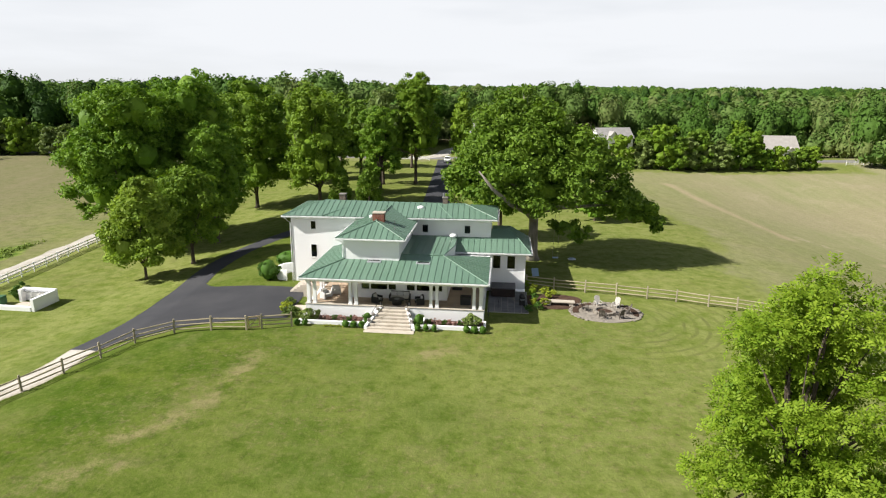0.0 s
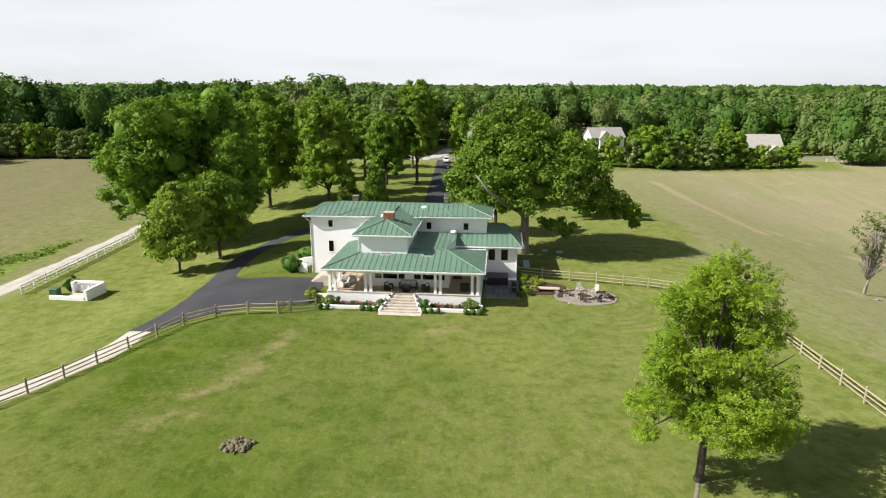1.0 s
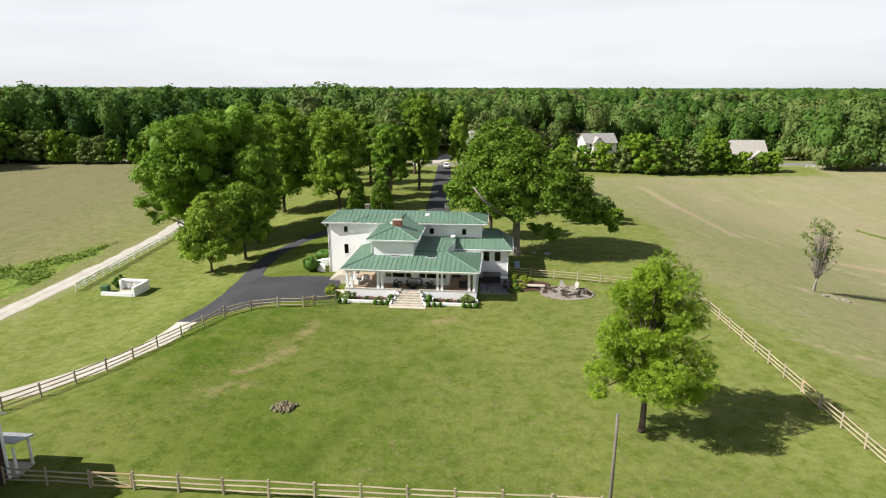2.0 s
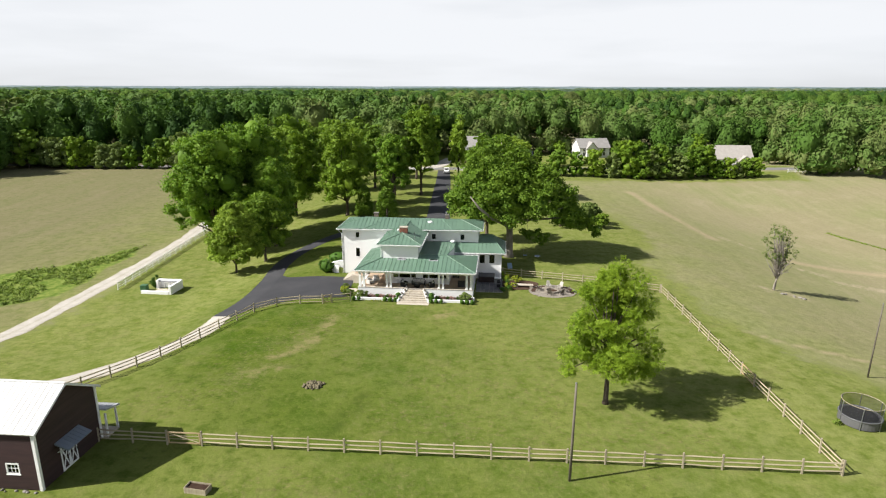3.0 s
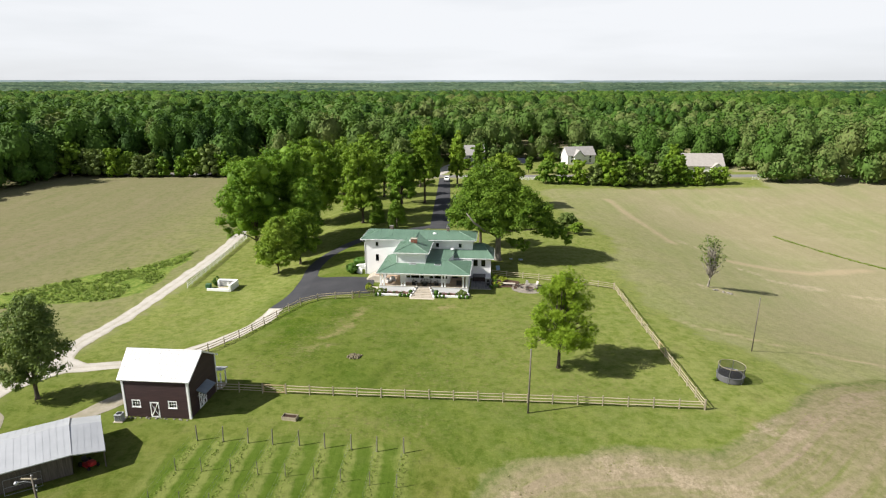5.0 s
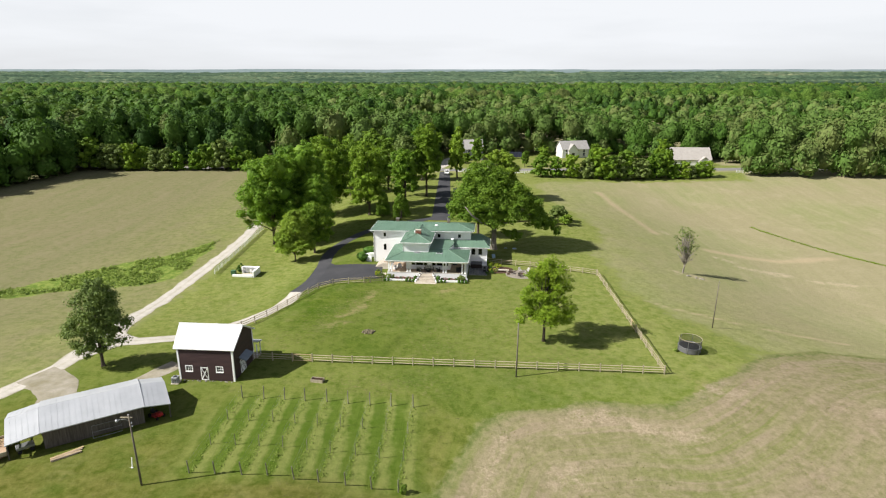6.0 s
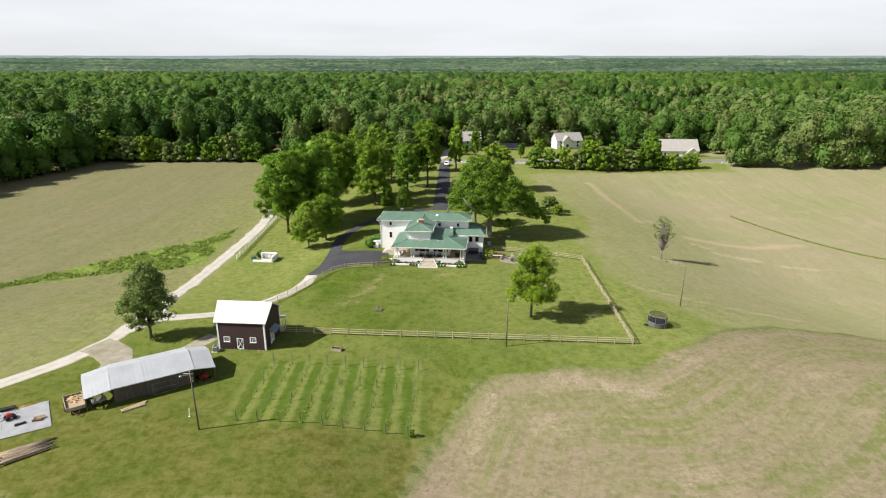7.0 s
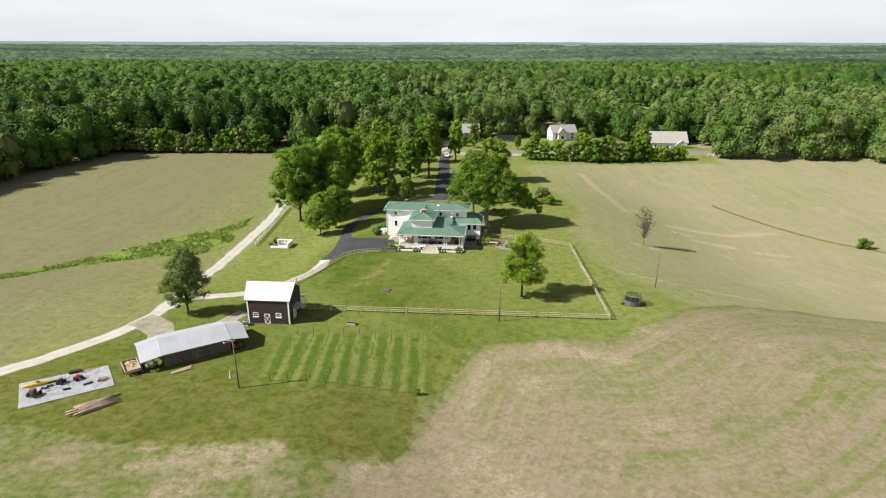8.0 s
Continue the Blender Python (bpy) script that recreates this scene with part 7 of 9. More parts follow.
bmesh.ops.remove_doubles(bm, verts=bm.verts[:], dist=0.001)
bmesh.ops.recalc_face_normals(bm, faces=bm.faces[:])
part("wall", bm, STUCCO, wl_)


# ---- fences ----
rnd = random.Random(12)
bm = bevelled(boxes((-0.075, 0.075, -0.065, 0.065, -0.25, 1.36)), 0.018)
POST_ME = bpy.data.meshes.new("post")
bm.to_mesh(POST_ME)
bm.free()
POST_ME.materials.append(POST_WOOD)
RAIL_MES = []
for k in range(3):
    bm = bmesh.new()
    tube(bm, [(x, 0.012 * math.sin(k * 2 + x * 5), 0.012 * math.cos(k + x * 4)) for x in (0, 0.25, 0.5, 0.75, 1.0)], [0.045, 0.06, 0.062, 0.058, 0.045], 6)
    rm = bpy.data.meshes.new("rail")
    bm.to_mesh(rm)
    bm.free()
    rm.materials.append(FENCE_WOOD)
    RAIL_MES.append(rm)


def fence(points, label, gates=(), heights=(0.34, 0.72, 1.12)):
    """Split-rail fence: a post at each point, rails between; gates: the bays that hold a gate."""
    x0, y0 = points[0]
    ob = thing("fence", label, "fence", pose(x0, y0, height(x0, y0)))
    base = Vector((x0, y0, height(x0, y0)))
    P = [Vector((x, y, height(x, y))) - base for x, y in points]
    for i, p in enumerate(P):
        d = P[min(i + 1, len(P) - 1)] - P[max(i - 1, 0)]
        shared("post", POST_ME, ob, Matrix.Translation(p) @ pose(0, 0, 0, rnd.uniform(-1.5, 1.5), rnd.uniform(-1.5, 1.5), math.degrees(math.atan2(d.y, d.x)) + rnd.uniform(-4, 4)) @ Matrix.Diagonal((1, 1, rnd.uniform(0.95, 1.05), 1)))
    for i, (a, b) in enumerate(zip(P, P[1:])):
        if i in gates:
            d = b - a
            m = Matrix.Translation(a) @ pose(0, 0, 0, 0, 0, math.degrees(math.atan2(d.y, d.x)))
            L = d.length
            gate = part("gate", boxes((0.12, 0.22, -0.03, 0.03, 0.15, 1.25), (L - 0.22, L - 0.12, -0.03, 0.03, 0.15, 1.25), (0.221, L - 0.221, -0.03, 0.03, 1.13, 1.24), (0.221, L - 0.221, -0.03, 0.03, 0.16, 0.27)), NEW_WOOD, ob, "framed wooden field gate with diagonal brace")
            gate.matrix_basis = m
            br = bmesh.new()
            tube(br, [(0.2, 0.0, 1.12), (L - 0.2, 0.0, 0.28)], 0.045, 4)
            part("brace", br, FENCE_WOOD, gate)
            for z in (0.55, 0.85):
                part("gate_rail", boxes((0.221, L - 0.221, 0.032, 0.05, z - 0.03, z + 0.03)), FENCE_WOOD, gate)
            continue
        for h in heights:
            s, e = a + Vector((0, 0, h + rnd.uniform(-0.04, 0.04))), b + Vector((0, 0, h + rnd.uniform(-0.04, 0.04)))
            d = e - s
            m = Matrix.Translation(s) @ d.to_track_quat("X", "Z").to_matrix().to_4x4() @ Matrix.Diagonal((d.length, 1, 1, 1))
            shared("rail", RAIL_MES[rnd.randrange(3)], ob, m)
    return ob


def along(a, b, n):
    return [(a[0] + (b[0] - a[0]) * i / n, a[1] + (b[1] - a[1]) * i / n) for i in range(n + 1)]


fence(along((-31.3, 14.8), (29.62, 11.41), 20), "weathered split-rail fence across the front lawn", (2,))
fence(along((29.65, 11.6), (29.75, 55.4), 15), "weathered split-rail fence down the lawn's side", (5,))
fence([(29.6, 55.6), (26.9, 56.6), (24.45, 57.5), (21.7, 58.8), (18.96, 59.6), (16.04, 60.6), (12.93, 61.4), (9.75, 62.3), (6.9, 63.4)], "weathered split-rail fence from lawn to house")
fence([(-15.6, 50.4), (-18.1, 49.75), (-19.35, 49.35), (-22.5, 49.3), (-25.72, 49.05), (-28.42, 47.4), (-29.8, 44.6), (-31.2, 41.9), (-32.5, 39.0), (-33.6, 36.1), (-34.7, 33.2), (-36.0, 30.35), (-37.4, 27.6), (-38.9, 24.9), (-40.3, 22.2)], "weathered split-rail fence along the drive", (1,))

bm = bevelled(boxes((-0.065, 0.065, -0.065, 0.065, -0.2, 1.30)), 0.02)
WPOST = bpy.data.meshes.new("post")
bm.to_mesh(WPOST)
bm.free()
WPOST.materials.append(WHITE)
bm = boxes((0.0, 1.0, -0.02, 0.02, -0.07, 0.07))
WRAIL = bpy.data.meshes.new("rail")
bm.to_mesh(WRAIL)
bm.free()
WRAIL.materials.append(WHITE)


def board_fence(points, label):
    x0, y0 = points[0]
    base = Vector((x0, y0, height(x0, y0)))
    ob = thing("board_fence", label, "fence", Matrix.Translation(base))
    P = [Vector((x, y, height(x, y))) - base for x, y in points]
    for p, q in zip(P, P[1:] + [None]):
        shared("post", WPOST, ob, Matrix.Translation(p))
        if q is not None:
            for h in (0.35, 0.72, 1.10):
                d = q - p
                shared("rail", WRAIL, ob, Matrix.Translation(p + Vector((0, 0, h))) @ d.to_track_quat("X", "Z").to_matrix().to_4x4() @ Matrix.Diagonal((d.length, 1, 1, 1)))
    return ob


board_fence(along((-55.0, 61.2), (-55.8, 100.2), 16), "white painted board fence along the gravel lane")
board_fence(along((0.2, 187.4), (33.5, 184.5), 13), "white painted board fence along the road")
board_fence(along((-20.0, 188.6), (-9.6, 187.6), 4), "white painted board fence along the road")
board_fence(along((118.0, 189.2), (134.0, 190.2), 6), "white painted board fence along the road")

# ---- barn ----
BARN_AT = pose(-31.75, 8.15, 0.0, 0, 0, -3.6)
barn = thing("barn", "dark brown clapboard barn with white metal roof and trim", "barn", BARN_AT)
BW, BD, BE, BR_ = 8.0, 7.2, 4.95, 7.05
bm = bmesh.new()
hf = [(-6.95, -6.1, 1.45, 2.15), (-4.85, -3.75, 0.05, 2.05), (-2.5, -1.65, 1.45, 2.15)]
wall(bm, "x", 0.0, 0.16, -BW, 0.0, 0.0, BE, hf)
part("wall", bm, BARN_WOOD, barn)
bm = bmesh.new()
wall(bm, "y", -BW, 0.16, 0.161, BD, 0.0, BE)
wall(bm, "y", 0.0, -0.16, 0.161, BD, 0.0, BE, [(2.3, 4.1, 0.05, 2.15)])
wall(bm, "x", BD, -0.16, -BW + 0.161, -0.161, 0.0, BE)
for x in (-BW, -0.16):
    vs = [bm.verts.new((x + dx, y, z)) for dx in (0, 0.16) for y, z in ((0.0, BE), (BD, BE), (BD / 2, BR_ - 0.12))]
    bm.faces.new(vs[:3][::-1]), bm.faces.new(vs[3:])
    for i in range(3):
        bm.faces.new((vs[i], vs[(i + 1) % 3], vs[3 + (i + 1) % 3], vs[3 + i]))
bmesh.ops.recalc_face_normals(bm, faces=bm.faces[:])
part("wall", bm, BARN_WOOD, barn)
# clapboards, one by one, on the front and on the gable that shows
z, k = 0.10, 0
while z < BE - 0.05:
    cuts = sorted([(h[0] - 0.1, h[1] + 0.1) for h in hf if h[2] - 0.1 < z + 0.1 and h[3] + 0.1 > z])
    x, segs = -BW + 0.2, []
    for a, b in cuts:
        segs.append((x, a))
        x = b
    segs.append((x, -0.2))
    for a, b in segs:
        if b - a > 0.05:
            bm = bmesh.new()
            vs = [bm.verts.new(p) for p in ((a, -0.035, z), (b, -0.035, z), (b, -0.004, z + 0.19), (a, -0.004, z + 0.19), (a, 0.0, z), (b, 0.0, z))]
            bm.faces.new((vs[0], vs[1], vs[2], vs[3])), bm.faces.new((vs[4], vs[5], vs[1], vs[0]))
            part("clapboard", bm, BARN_WOOD, barn)
    z += 0.19
z = 0.10
while z < BR_ - 0.3:
    w0, w1 = 0.2, BD - 0.2
    if z > BE:
        f = (z - BE + 0.1) / (BR_ - BE) * BD / 2
        w0, w1 = f + 0.15, BD - f - 0.15
    segs = [(w0, 2.2), (4.2, w1)] if z < 2.2 else [(w0, w1)]
    for a, b in segs:
        if b > a:
            bm = bmesh.new()
            vs = [bm.verts.new(p) for p in ((0.035, a, z), (0.035, b, z), (0.004, b, z + 0.19), (0.004, a, z + 0.19), (0.0, a, z), (0.0, b, z))]
            bm.faces.new((vs[0], vs[1], vs[2], vs[3])), bm.faces.new((vs[4], vs[5], vs[1], vs[0]))
            part("clapboard", bm, BARN_WOOD, barn)
    z += 0.19
for x, y in ((-BW, 0), (0, 0), (0, BD), (-BW, BD)):
    sx, sy = (-1 if x < -1 else 1), (-1 if y < 1 else 1)
    bm = bmesh.new()
    box(bm, min(x, x - sx * 0.18), max(x, x - sx * 0.18), min(y + sy * 0.005, y + sy * 0.06), max(y + sy * 0.005, y + sy * 0.06), 0.0, BE)
    box(bm, min(x + sx * 0.005, x + sx * 0.06), max(x + sx * 0.005, x + sx * 0.06), min(y + sy * 0.06, y - sy * 0.18), max(y + sy * 0.06, y - sy * 0.18), 0.0, BE)
    part("corner_board", bm, WHITE, barn)
ro = part("roof", boxes((-BW + 0.17, -0.17, 0.17, BD - 0.17, BE - 0.04, BE - 0.01)), WHITE, barn, "white standing-seam metal gable roof")
rz_ = BR_ + 0.05
roof_slope(ro, [(-BW - 0.40, -0.3, BE - 0.06), (0.35, -0.3, BE - 0.06), (0.35, BD / 2, rz_), (-BW - 1.15, BD / 2, rz_)], WHITE_METAL, 0.45, 0.025)
roof_slope(ro, [(0.35, BD + 0.3, BE - 0.06), (-BW - 0.40, BD + 0.3, BE - 0.06), (-BW - 1.15, BD / 2, rz_), (0.35, BD / 2, rz_)], WHITE_METAL, 0.45, 0.025)
part("ridge_cap", boxes((-BW - 1.15, 0.35, BD / 2 - 0.12, BD / 2 + 0.12, rz_ + 0.0, rz_ + 0.05)), WHITE_METAL, ro)
for y0_, y1_ in ((-0.3, BD / 2), (BD + 0.3, BD / 2)):
    bm = bmesh.new()
    tube(bm, [(0.33, y0_, BE - 0.19), (0.33, y1_, rz_ - 0.13)], 0.05, 4)
    part("barge_board", bm, WHITE, ro)
for h in (hf[0], hf[2]):
    window_in(barn, *h, 0.0, cols=3, rows=2, fw=0.12)


def braced_door(parent, w, h, m, label, leaves_n=1):
    """A white plank door with frame and crossed braces over a dark panel."""
    for i in range(leaves_n):
        lw = w / leaves_n
        x0 = i * lw
        d = part("door", boxes((x0, x0 + 0.12, -0.05, 0.0, 0, h), (x0 + lw - 0.12, x0 + lw, -0.05, 0.0, 0, h), (x0 + 0.121, x0 + lw - 0.121, -0.05, 0.0, h - 0.14, h), (x0 + 0.121, x0 + lw - 0.121, -0.05, 0.0, 0, 0.16)), WHITE, parent, label)
        d.matrix_basis = m
        part("panel", boxes((x0 + 0.121, x0 + lw - 0.121, -0.028, -0.005, 0.161, h - 0.141)), BARN_WOOD, d)
        for a, b in ((0.16, h - 0.14), (h - 0.14, 0.16)):
            bm = bmesh.new()
            tube(bm, [(x0 + 0.12, -0.035, a), (x0 + lw - 0.12, -0.035, b)], 0.055, 4)
            part("brace", bm, WHITE, d)
        part("handle", boxes((x0 + lw - 0.09, x0 + lw - 0.04, -0.08, -0.05, h * 0.45, h * 0.55)), DARK_METAL, d)


braced_door(barn, 1.1, 2.0, pose(-4.85, 0.02, 0.05), "white barn door with crossed braces")
braced_door(barn, 1.8, 2.1, pose(-0.01, 2.3, 0.05, 0, 0, 90), "white double barn door with crossed braces", 2)
aw = part("awning", boxes((0.0, 0.05, 1.9, 4.5, 2.75, 2.85)), GREY_METAL, barn, "small grey metal awning over the barn's side door")
roof_slope(aw, [(1.15, 1.8, 2.38), (1.15, 4.6, 2.38), (0.05, 4.6, 2.85), (0.05, 1.8, 2.85)], surface("blue_grey_metal", (0.20, 0.24, 0.29), (0.25, 0.29, 0.34), 0.5, 0.4, 0.2, 0.05), 0.4, 0.02)
for y in (2.0, 4.4):
    part("bracket", tube(bmesh.new(), [(0.02, y, 1.95), (0.9, y, 2.4)], 0.04, 4), WHITE, aw)
po = part("rear_porch", boxes((-2.6, 0.5, BD + 0.07, BD + 1.7, 0.0, 0.12)), STONE, barn, "small covered stoop with white posts")
roof_slope(po, [(0.7, BD + 1.9, 2.3), (-2.8, BD + 1.9, 2.3), (-2.8, BD + 0.07, 2.75), (0.7, BD + 0.07, 2.75)], PALE_METAL, 0.4, 0.02)
for x, y in ((0.42, BD + 1.6), (0.42, BD + 0.2), (-2.4, BD + 1.6)):
    part("post", boxes((x - 0.07, x + 0.07, y - 0.07, y + 0.07, 0.12, 2.26)), WHITE, po)
for i in range(14):
    bm = blob(bmesh.new(), (0, 0, 0.0), rnd.uniform(0.08, 0.18), 300 + i, 2, 0.15, 0.6)
    sn = tagged(link(bm, "stone", ROCK, flat=False), "pale field stone lying along the barn's foot", "stone", "stones at the barn")
    sn.matrix_basis = BARN_AT @ Matrix.Translation((-BW + 0.2 + i * 0.58 + rnd.uniform(-0.2, 0.2), -0.28 + rnd.uniform(-0.1, 0.1), 0.05))
ac = thing("air_conditioner", "grey outdoor air conditioning unit beside the barn", "air conditioner", pose(-40.0, 7.7, 0.0))
part("casing", bevelled(boxes((-0.42, 0.42, -0.42, 0.42, 0.08, 0.95)), 0.05, 2), PALE_METAL, ac)
part("pad", boxes((-0.55, 0.55, -0.55, 0.55, 0.0, 0.078)), STONE, ac)
for k in range(6):
    part("louvre", boxes((-0.36, 0.36, -0.428, -0.421, 0.18 + k * 0.12, 0.24 + k * 0.12)), DARK_METAL, ac)
part("fan_grille", lathe(bmesh.new(), [(0.32, 0.951), (0.32, 0.98), (0.1, 0.985)], 18), DARK_METAL, ac)
trough = thing("raised_bed", "weathered grey wooden planter box on the grass", "planter", pose(-20.1, 8.4, 0, 0, 0, -10) @ Matrix.Diagonal((0.85, 0.85, 0.8, 1)))
for a in ((-1.05, 1.05, -0.5, -0.45), (-1.05, 1.05, 0.45, 0.5), (-1.05, -1.0, -0.449, 0.449), (1.0, 1.05, -0.449, 0.449)):
    for z in (0.0, 0.2, 0.4):
        part("board", boxes((a[0], a[1], a[2], a[3], z, z + 0.185)), POST_WOOD, trough)
part("soil", boxes((-0.99, 0.99, -0.44, 0.44, 0.0, 0.42)), MULCH, trough)

# ---- open shed ----
SHED_AT = pose(-48.38, -8.2, 0.0, 0, 0, 32.6)
shed = thing("shed", "long weathered grey shed with pale metal roof and lean-tos", "shed", SHED_AT)
SL = 10.8
bm = bmesh.new()
wall(bm, "x", 0.05, 0.12, 0.1, SL - 0.1, 0.0, 2.45)
wall(bm, "x", 6.9, 0.12, 0.1, SL - 0.1, 0.0, 2.45)
wall(bm, "y", 0.1, 0.12, 0.18, 6.9, 0.0, 2.45)
wall(bm, "y", SL - 0.1, -0.12, 0.18, 6.9, 0.0, 2.45)
part("wall", bm, GREY_WOOD, shed)
for i in range(42):
    x = 0.12 + i * 0.2525
    part("plank", boxes((x, x + 0.235, 0.02 + rnd.uniform(-0.008, 0.008), 0.048, 0.05 + rnd.uniform(0, 0.05), 2.42)), GREY_WOOD, shed)
ro = part("roof", boxes((0.0, SL, 0.0, 7.0, 2.46, 2.5)), GREY_WOOD, shed, "pale galvanised metal gable roof")
roof_slope(ro, [(-0.1, -0.5, 2.5), (SL + 0.1, -0.5, 2.5), (SL + 0.1, 3.7, 3.7), (-0.1, 3.7, 3.7)], PALE_METAL, 0.6, 0.012)
roof_slope(ro, [(SL + 0.1, 7.6, 2.55), (-0.1, 7.6, 2.55), (-0.1, 3.7, 3.7), (SL + 0.1, 3.7, 3.7)], PALE_METAL, 0.6, 0.012)
for sgn, x0, x1 in ((-1, -0.12, -3.5), (1, SL + 0.12, SL + 3.0)):
    ln = part("lean_to", boxes((min(x1, x1 - sgn * 0.1), max(x1, x1 - sgn * 0.1), -0.3, 6.2, 1.78, 1.9)), GREY_WOOD, shed, "open lean-to with pale metal roof on posts")
    lo_, hi_ = (x1, x0) if sgn < 0 else (x0, x1)
    zl, zh = (2.0, 2.46) if sgn < 0 else (2.46, 2.0)
    rl, rh = (3.15, 3.6) if sgn < 0 else (3.6, 3.15)
    roof_slope(ln, [(lo_, -0.5, zl), (hi_, -0.5, zh), (hi_, 3.7, rh), (lo_, 3.7, rl)], PALE_METAL, 0.6, 0.01)
    roof_slope(ln, [(hi_, 7.5, zh), (lo_, 7.5, zl), (lo_, 3.7, rl), (hi_, 3.7, rh)], PALE_METAL, 0.6, 0.01)
    for y in (-0.2, 3.0, 6.1):
        part("post", boxes((x1 - sgn * 0.16 - 0.07, x1 - sgn * 0.16 + 0.07, y - 0.07, y + 0.07, 0.0, 1.78)), GREY_WOOD, ln)


def on_shed(u, v, z=0.0, rz=0.0):
    return SHED_AT @ pose(u, v, z, 0, 0, rz)


goal = thing("pipe_gate", "pale metal tube gate leaning against the shed", "gate", on_shed(5.0, -0.5, 0.0))
bm = bmesh.new()
tube(bm, [(0, 0, 0.05), (0, 0.35, 1.5), (3.1, 0.35, 1.5), (3.1, 0, 0.05), (0, 0, 0.05)], 0.035, 8)
part("frame", bm, GREY_METAL, goal)
part("mid_bar", tube(bmesh.new(), [(0, 0.17, 0.75), (3.1, 0.17, 0.75)], 0.025, 8), GREY_METAL, goal)
mower = thing("lawn_mower", "red riding mower parked under the lean-to", "mower", on_shed(SL + 1.2, 1.0, 0.0, 30))
part("deck", bevelled(boxes((-0.5, 0.5, -0.7, 0.5, 0.12, 0.32)), 0.04), RED, mower)
part("hood", bevelled(boxes((-0.3, 0.3, -1.2, -0.5, 0.33, 0.8)), 0.08, 2), RED, mower)
part("seat", bevelled(boxes((-0.25, 0.25, 0.0, 0.45, 0.5, 0.62), (-0.25, 0.25, 0.46, 0.55, 0.5, 0.95)), 0.03), BLACK_PLASTIC, mower)
for x, y, r in ((-0.5, -1.0, 0.18), (0.5, -1.0, 0.18), (-0.5, 0.4, 0.26), (0.5, 0.4, 0.26)):
    part("wheel", tube(bmesh.new(), [(x - 0.09, y, r), (x + 0.09, y, r)], r, 14), RUBBER, mower)
cart = thing("utility_cart", "grey metal cart standing under the lean-to", "cart", on_shed(-1.8, 1.0, 0.0, 10))
part("tray", bevelled(boxes((-0.9, 0.9, -0.5, 0.5, 0.45, 0.8)), 0.03), GREY_METAL, cart)
for x, y in ((-0.6, -0.45), (0.6, -0.45), (-0.6, 0.45), (0.6, 0.45)):
    part("wheel", tube(bmesh.new(), [(x, y - 0.06, 0.22), (x, y + 0.06, 0.22)], 0.22, 14), RUBBER, cart)
part("axle_frame", boxes((-0.7, 0.7, -0.05, 0.05, 0.2, 0.446)), DARK_METAL, cart)

trailer = thing("trailer", "rusty brown flatbed trailer with sides full of sawn wood", "trailer", on_shed(-4.75, 1.9, 0.0, 4))
RUST = surface("rusty_steel", (0.16, 0.085, 0.05), (0.24, 0.14, 0.09), 2.0, 0.85, 0.1, 0.3, 12)
part("bed", boxes((-1.15, 1.15, -2.0, 2.0, 0.45, 0.55)), RUST, trailer)
for a in ((-1.2, -1.1, -2.0, 2.0), (1.1, 1.2, -2.0, 2.0), (-1.099, 1.099, -2.05, -1.95), (-1.099, 1.099, 1.95, 2.05)):
    part("side_board", boxes((a[0], a[1], a[2], a[3], 0.551, 1.05)), POST_WOOD, trailer, "weathered tan side board")
for x in (-1.2, 1.2):
    for y in (-0.5, 0.5):
        part("wheel", tube(bmesh.new(), [(x - 0.1, y, 0.33), (x + 0.1, y, 0.33)], 0.33, 16), RUBBER, trailer)
part("tow_bar", tube(bmesh.new(), [(0.6, -2.0, 0.45), (0.0, -3.2, 0.42), (-0.6, -2.0, 0.45)], 0.05, 6), RUST, trailer)
part("wood_chips", boxes((-1.08, 1.08, -1.94, 1.94, 0.552, 0.72)), surface("wood_chips", (0.52, 0.36, 0.25), (0.60, 0.44, 0.32), 3.0, 0.95, bump=0.8, fine=14, dist=0.04, vary=0.3), trailer)
for i in range(14):
    pl = tagged(link(boxes((-0.6, 0.6, -0.09, 0.09, -0.04, 0.04)), "board", NEW_WOOD), "short fresh sawn board lying in the trailer", "board", "boards in the trailer")
    pl.matrix_basis = on_shed(-4.75, 1.9, 0.0, 4) @ pose(rnd.uniform(-0.4, 0.5), rnd.uniform(0.0, 1.5), 0.765 + 0.03 * (i % 5), 0, 0, rnd.uniform(0, 180))
for i in range(9):
    pl = tagged(link(boxes((-1.5, 1.5, -0.11, 0.11, -0.03, 0.03)), "board", NEW_WOOD if i % 2 else LOG_WOOD), "long weathered board stacked by the shed", "board", "boards stacked by the shed")
    pl.matrix_basis = pose(-45.1, -9.1, 0.035 + 0.062 * (i // 4), 0, 0, 42 + rnd.uniform(-4, 4)) @ Matrix.Translation((rnd.uniform(-0.3, 0.3), (i % 4) * 0.24 - 0.36, 0))
for i in range(16):
    bm = bmesh.new()
    ln = rnd.uniform(4.6, 6.4)
    r = rnd.uniform(0.10, 0.15)
    tube(bm, [(-ln / 2, 0, 0), (-ln / 6, rnd.uniform(-0.05, 0.05), 0), (ln / 6, rnd.uniform(-0.05, 0.05), 0), (ln / 2, 0, 0)], [r, r * 0.95, r * 0.88, r * 0.8], 9)
    lg = tagged(link(bm, "log", LOG_WOOD, flat=False), "long weathered log lying in a loose pile", "log", "logs in the pile")
    lg.matrix_basis = pose(-53.9, -19.6, 0.15 + 0.24 * (i // 9), 0, 0, 39 + rnd.uniform(-5, 5)) @ Matrix.Translation((rnd.uniform(-0.8, 0.8), (i % 9 - 4) * 0.32, 0))

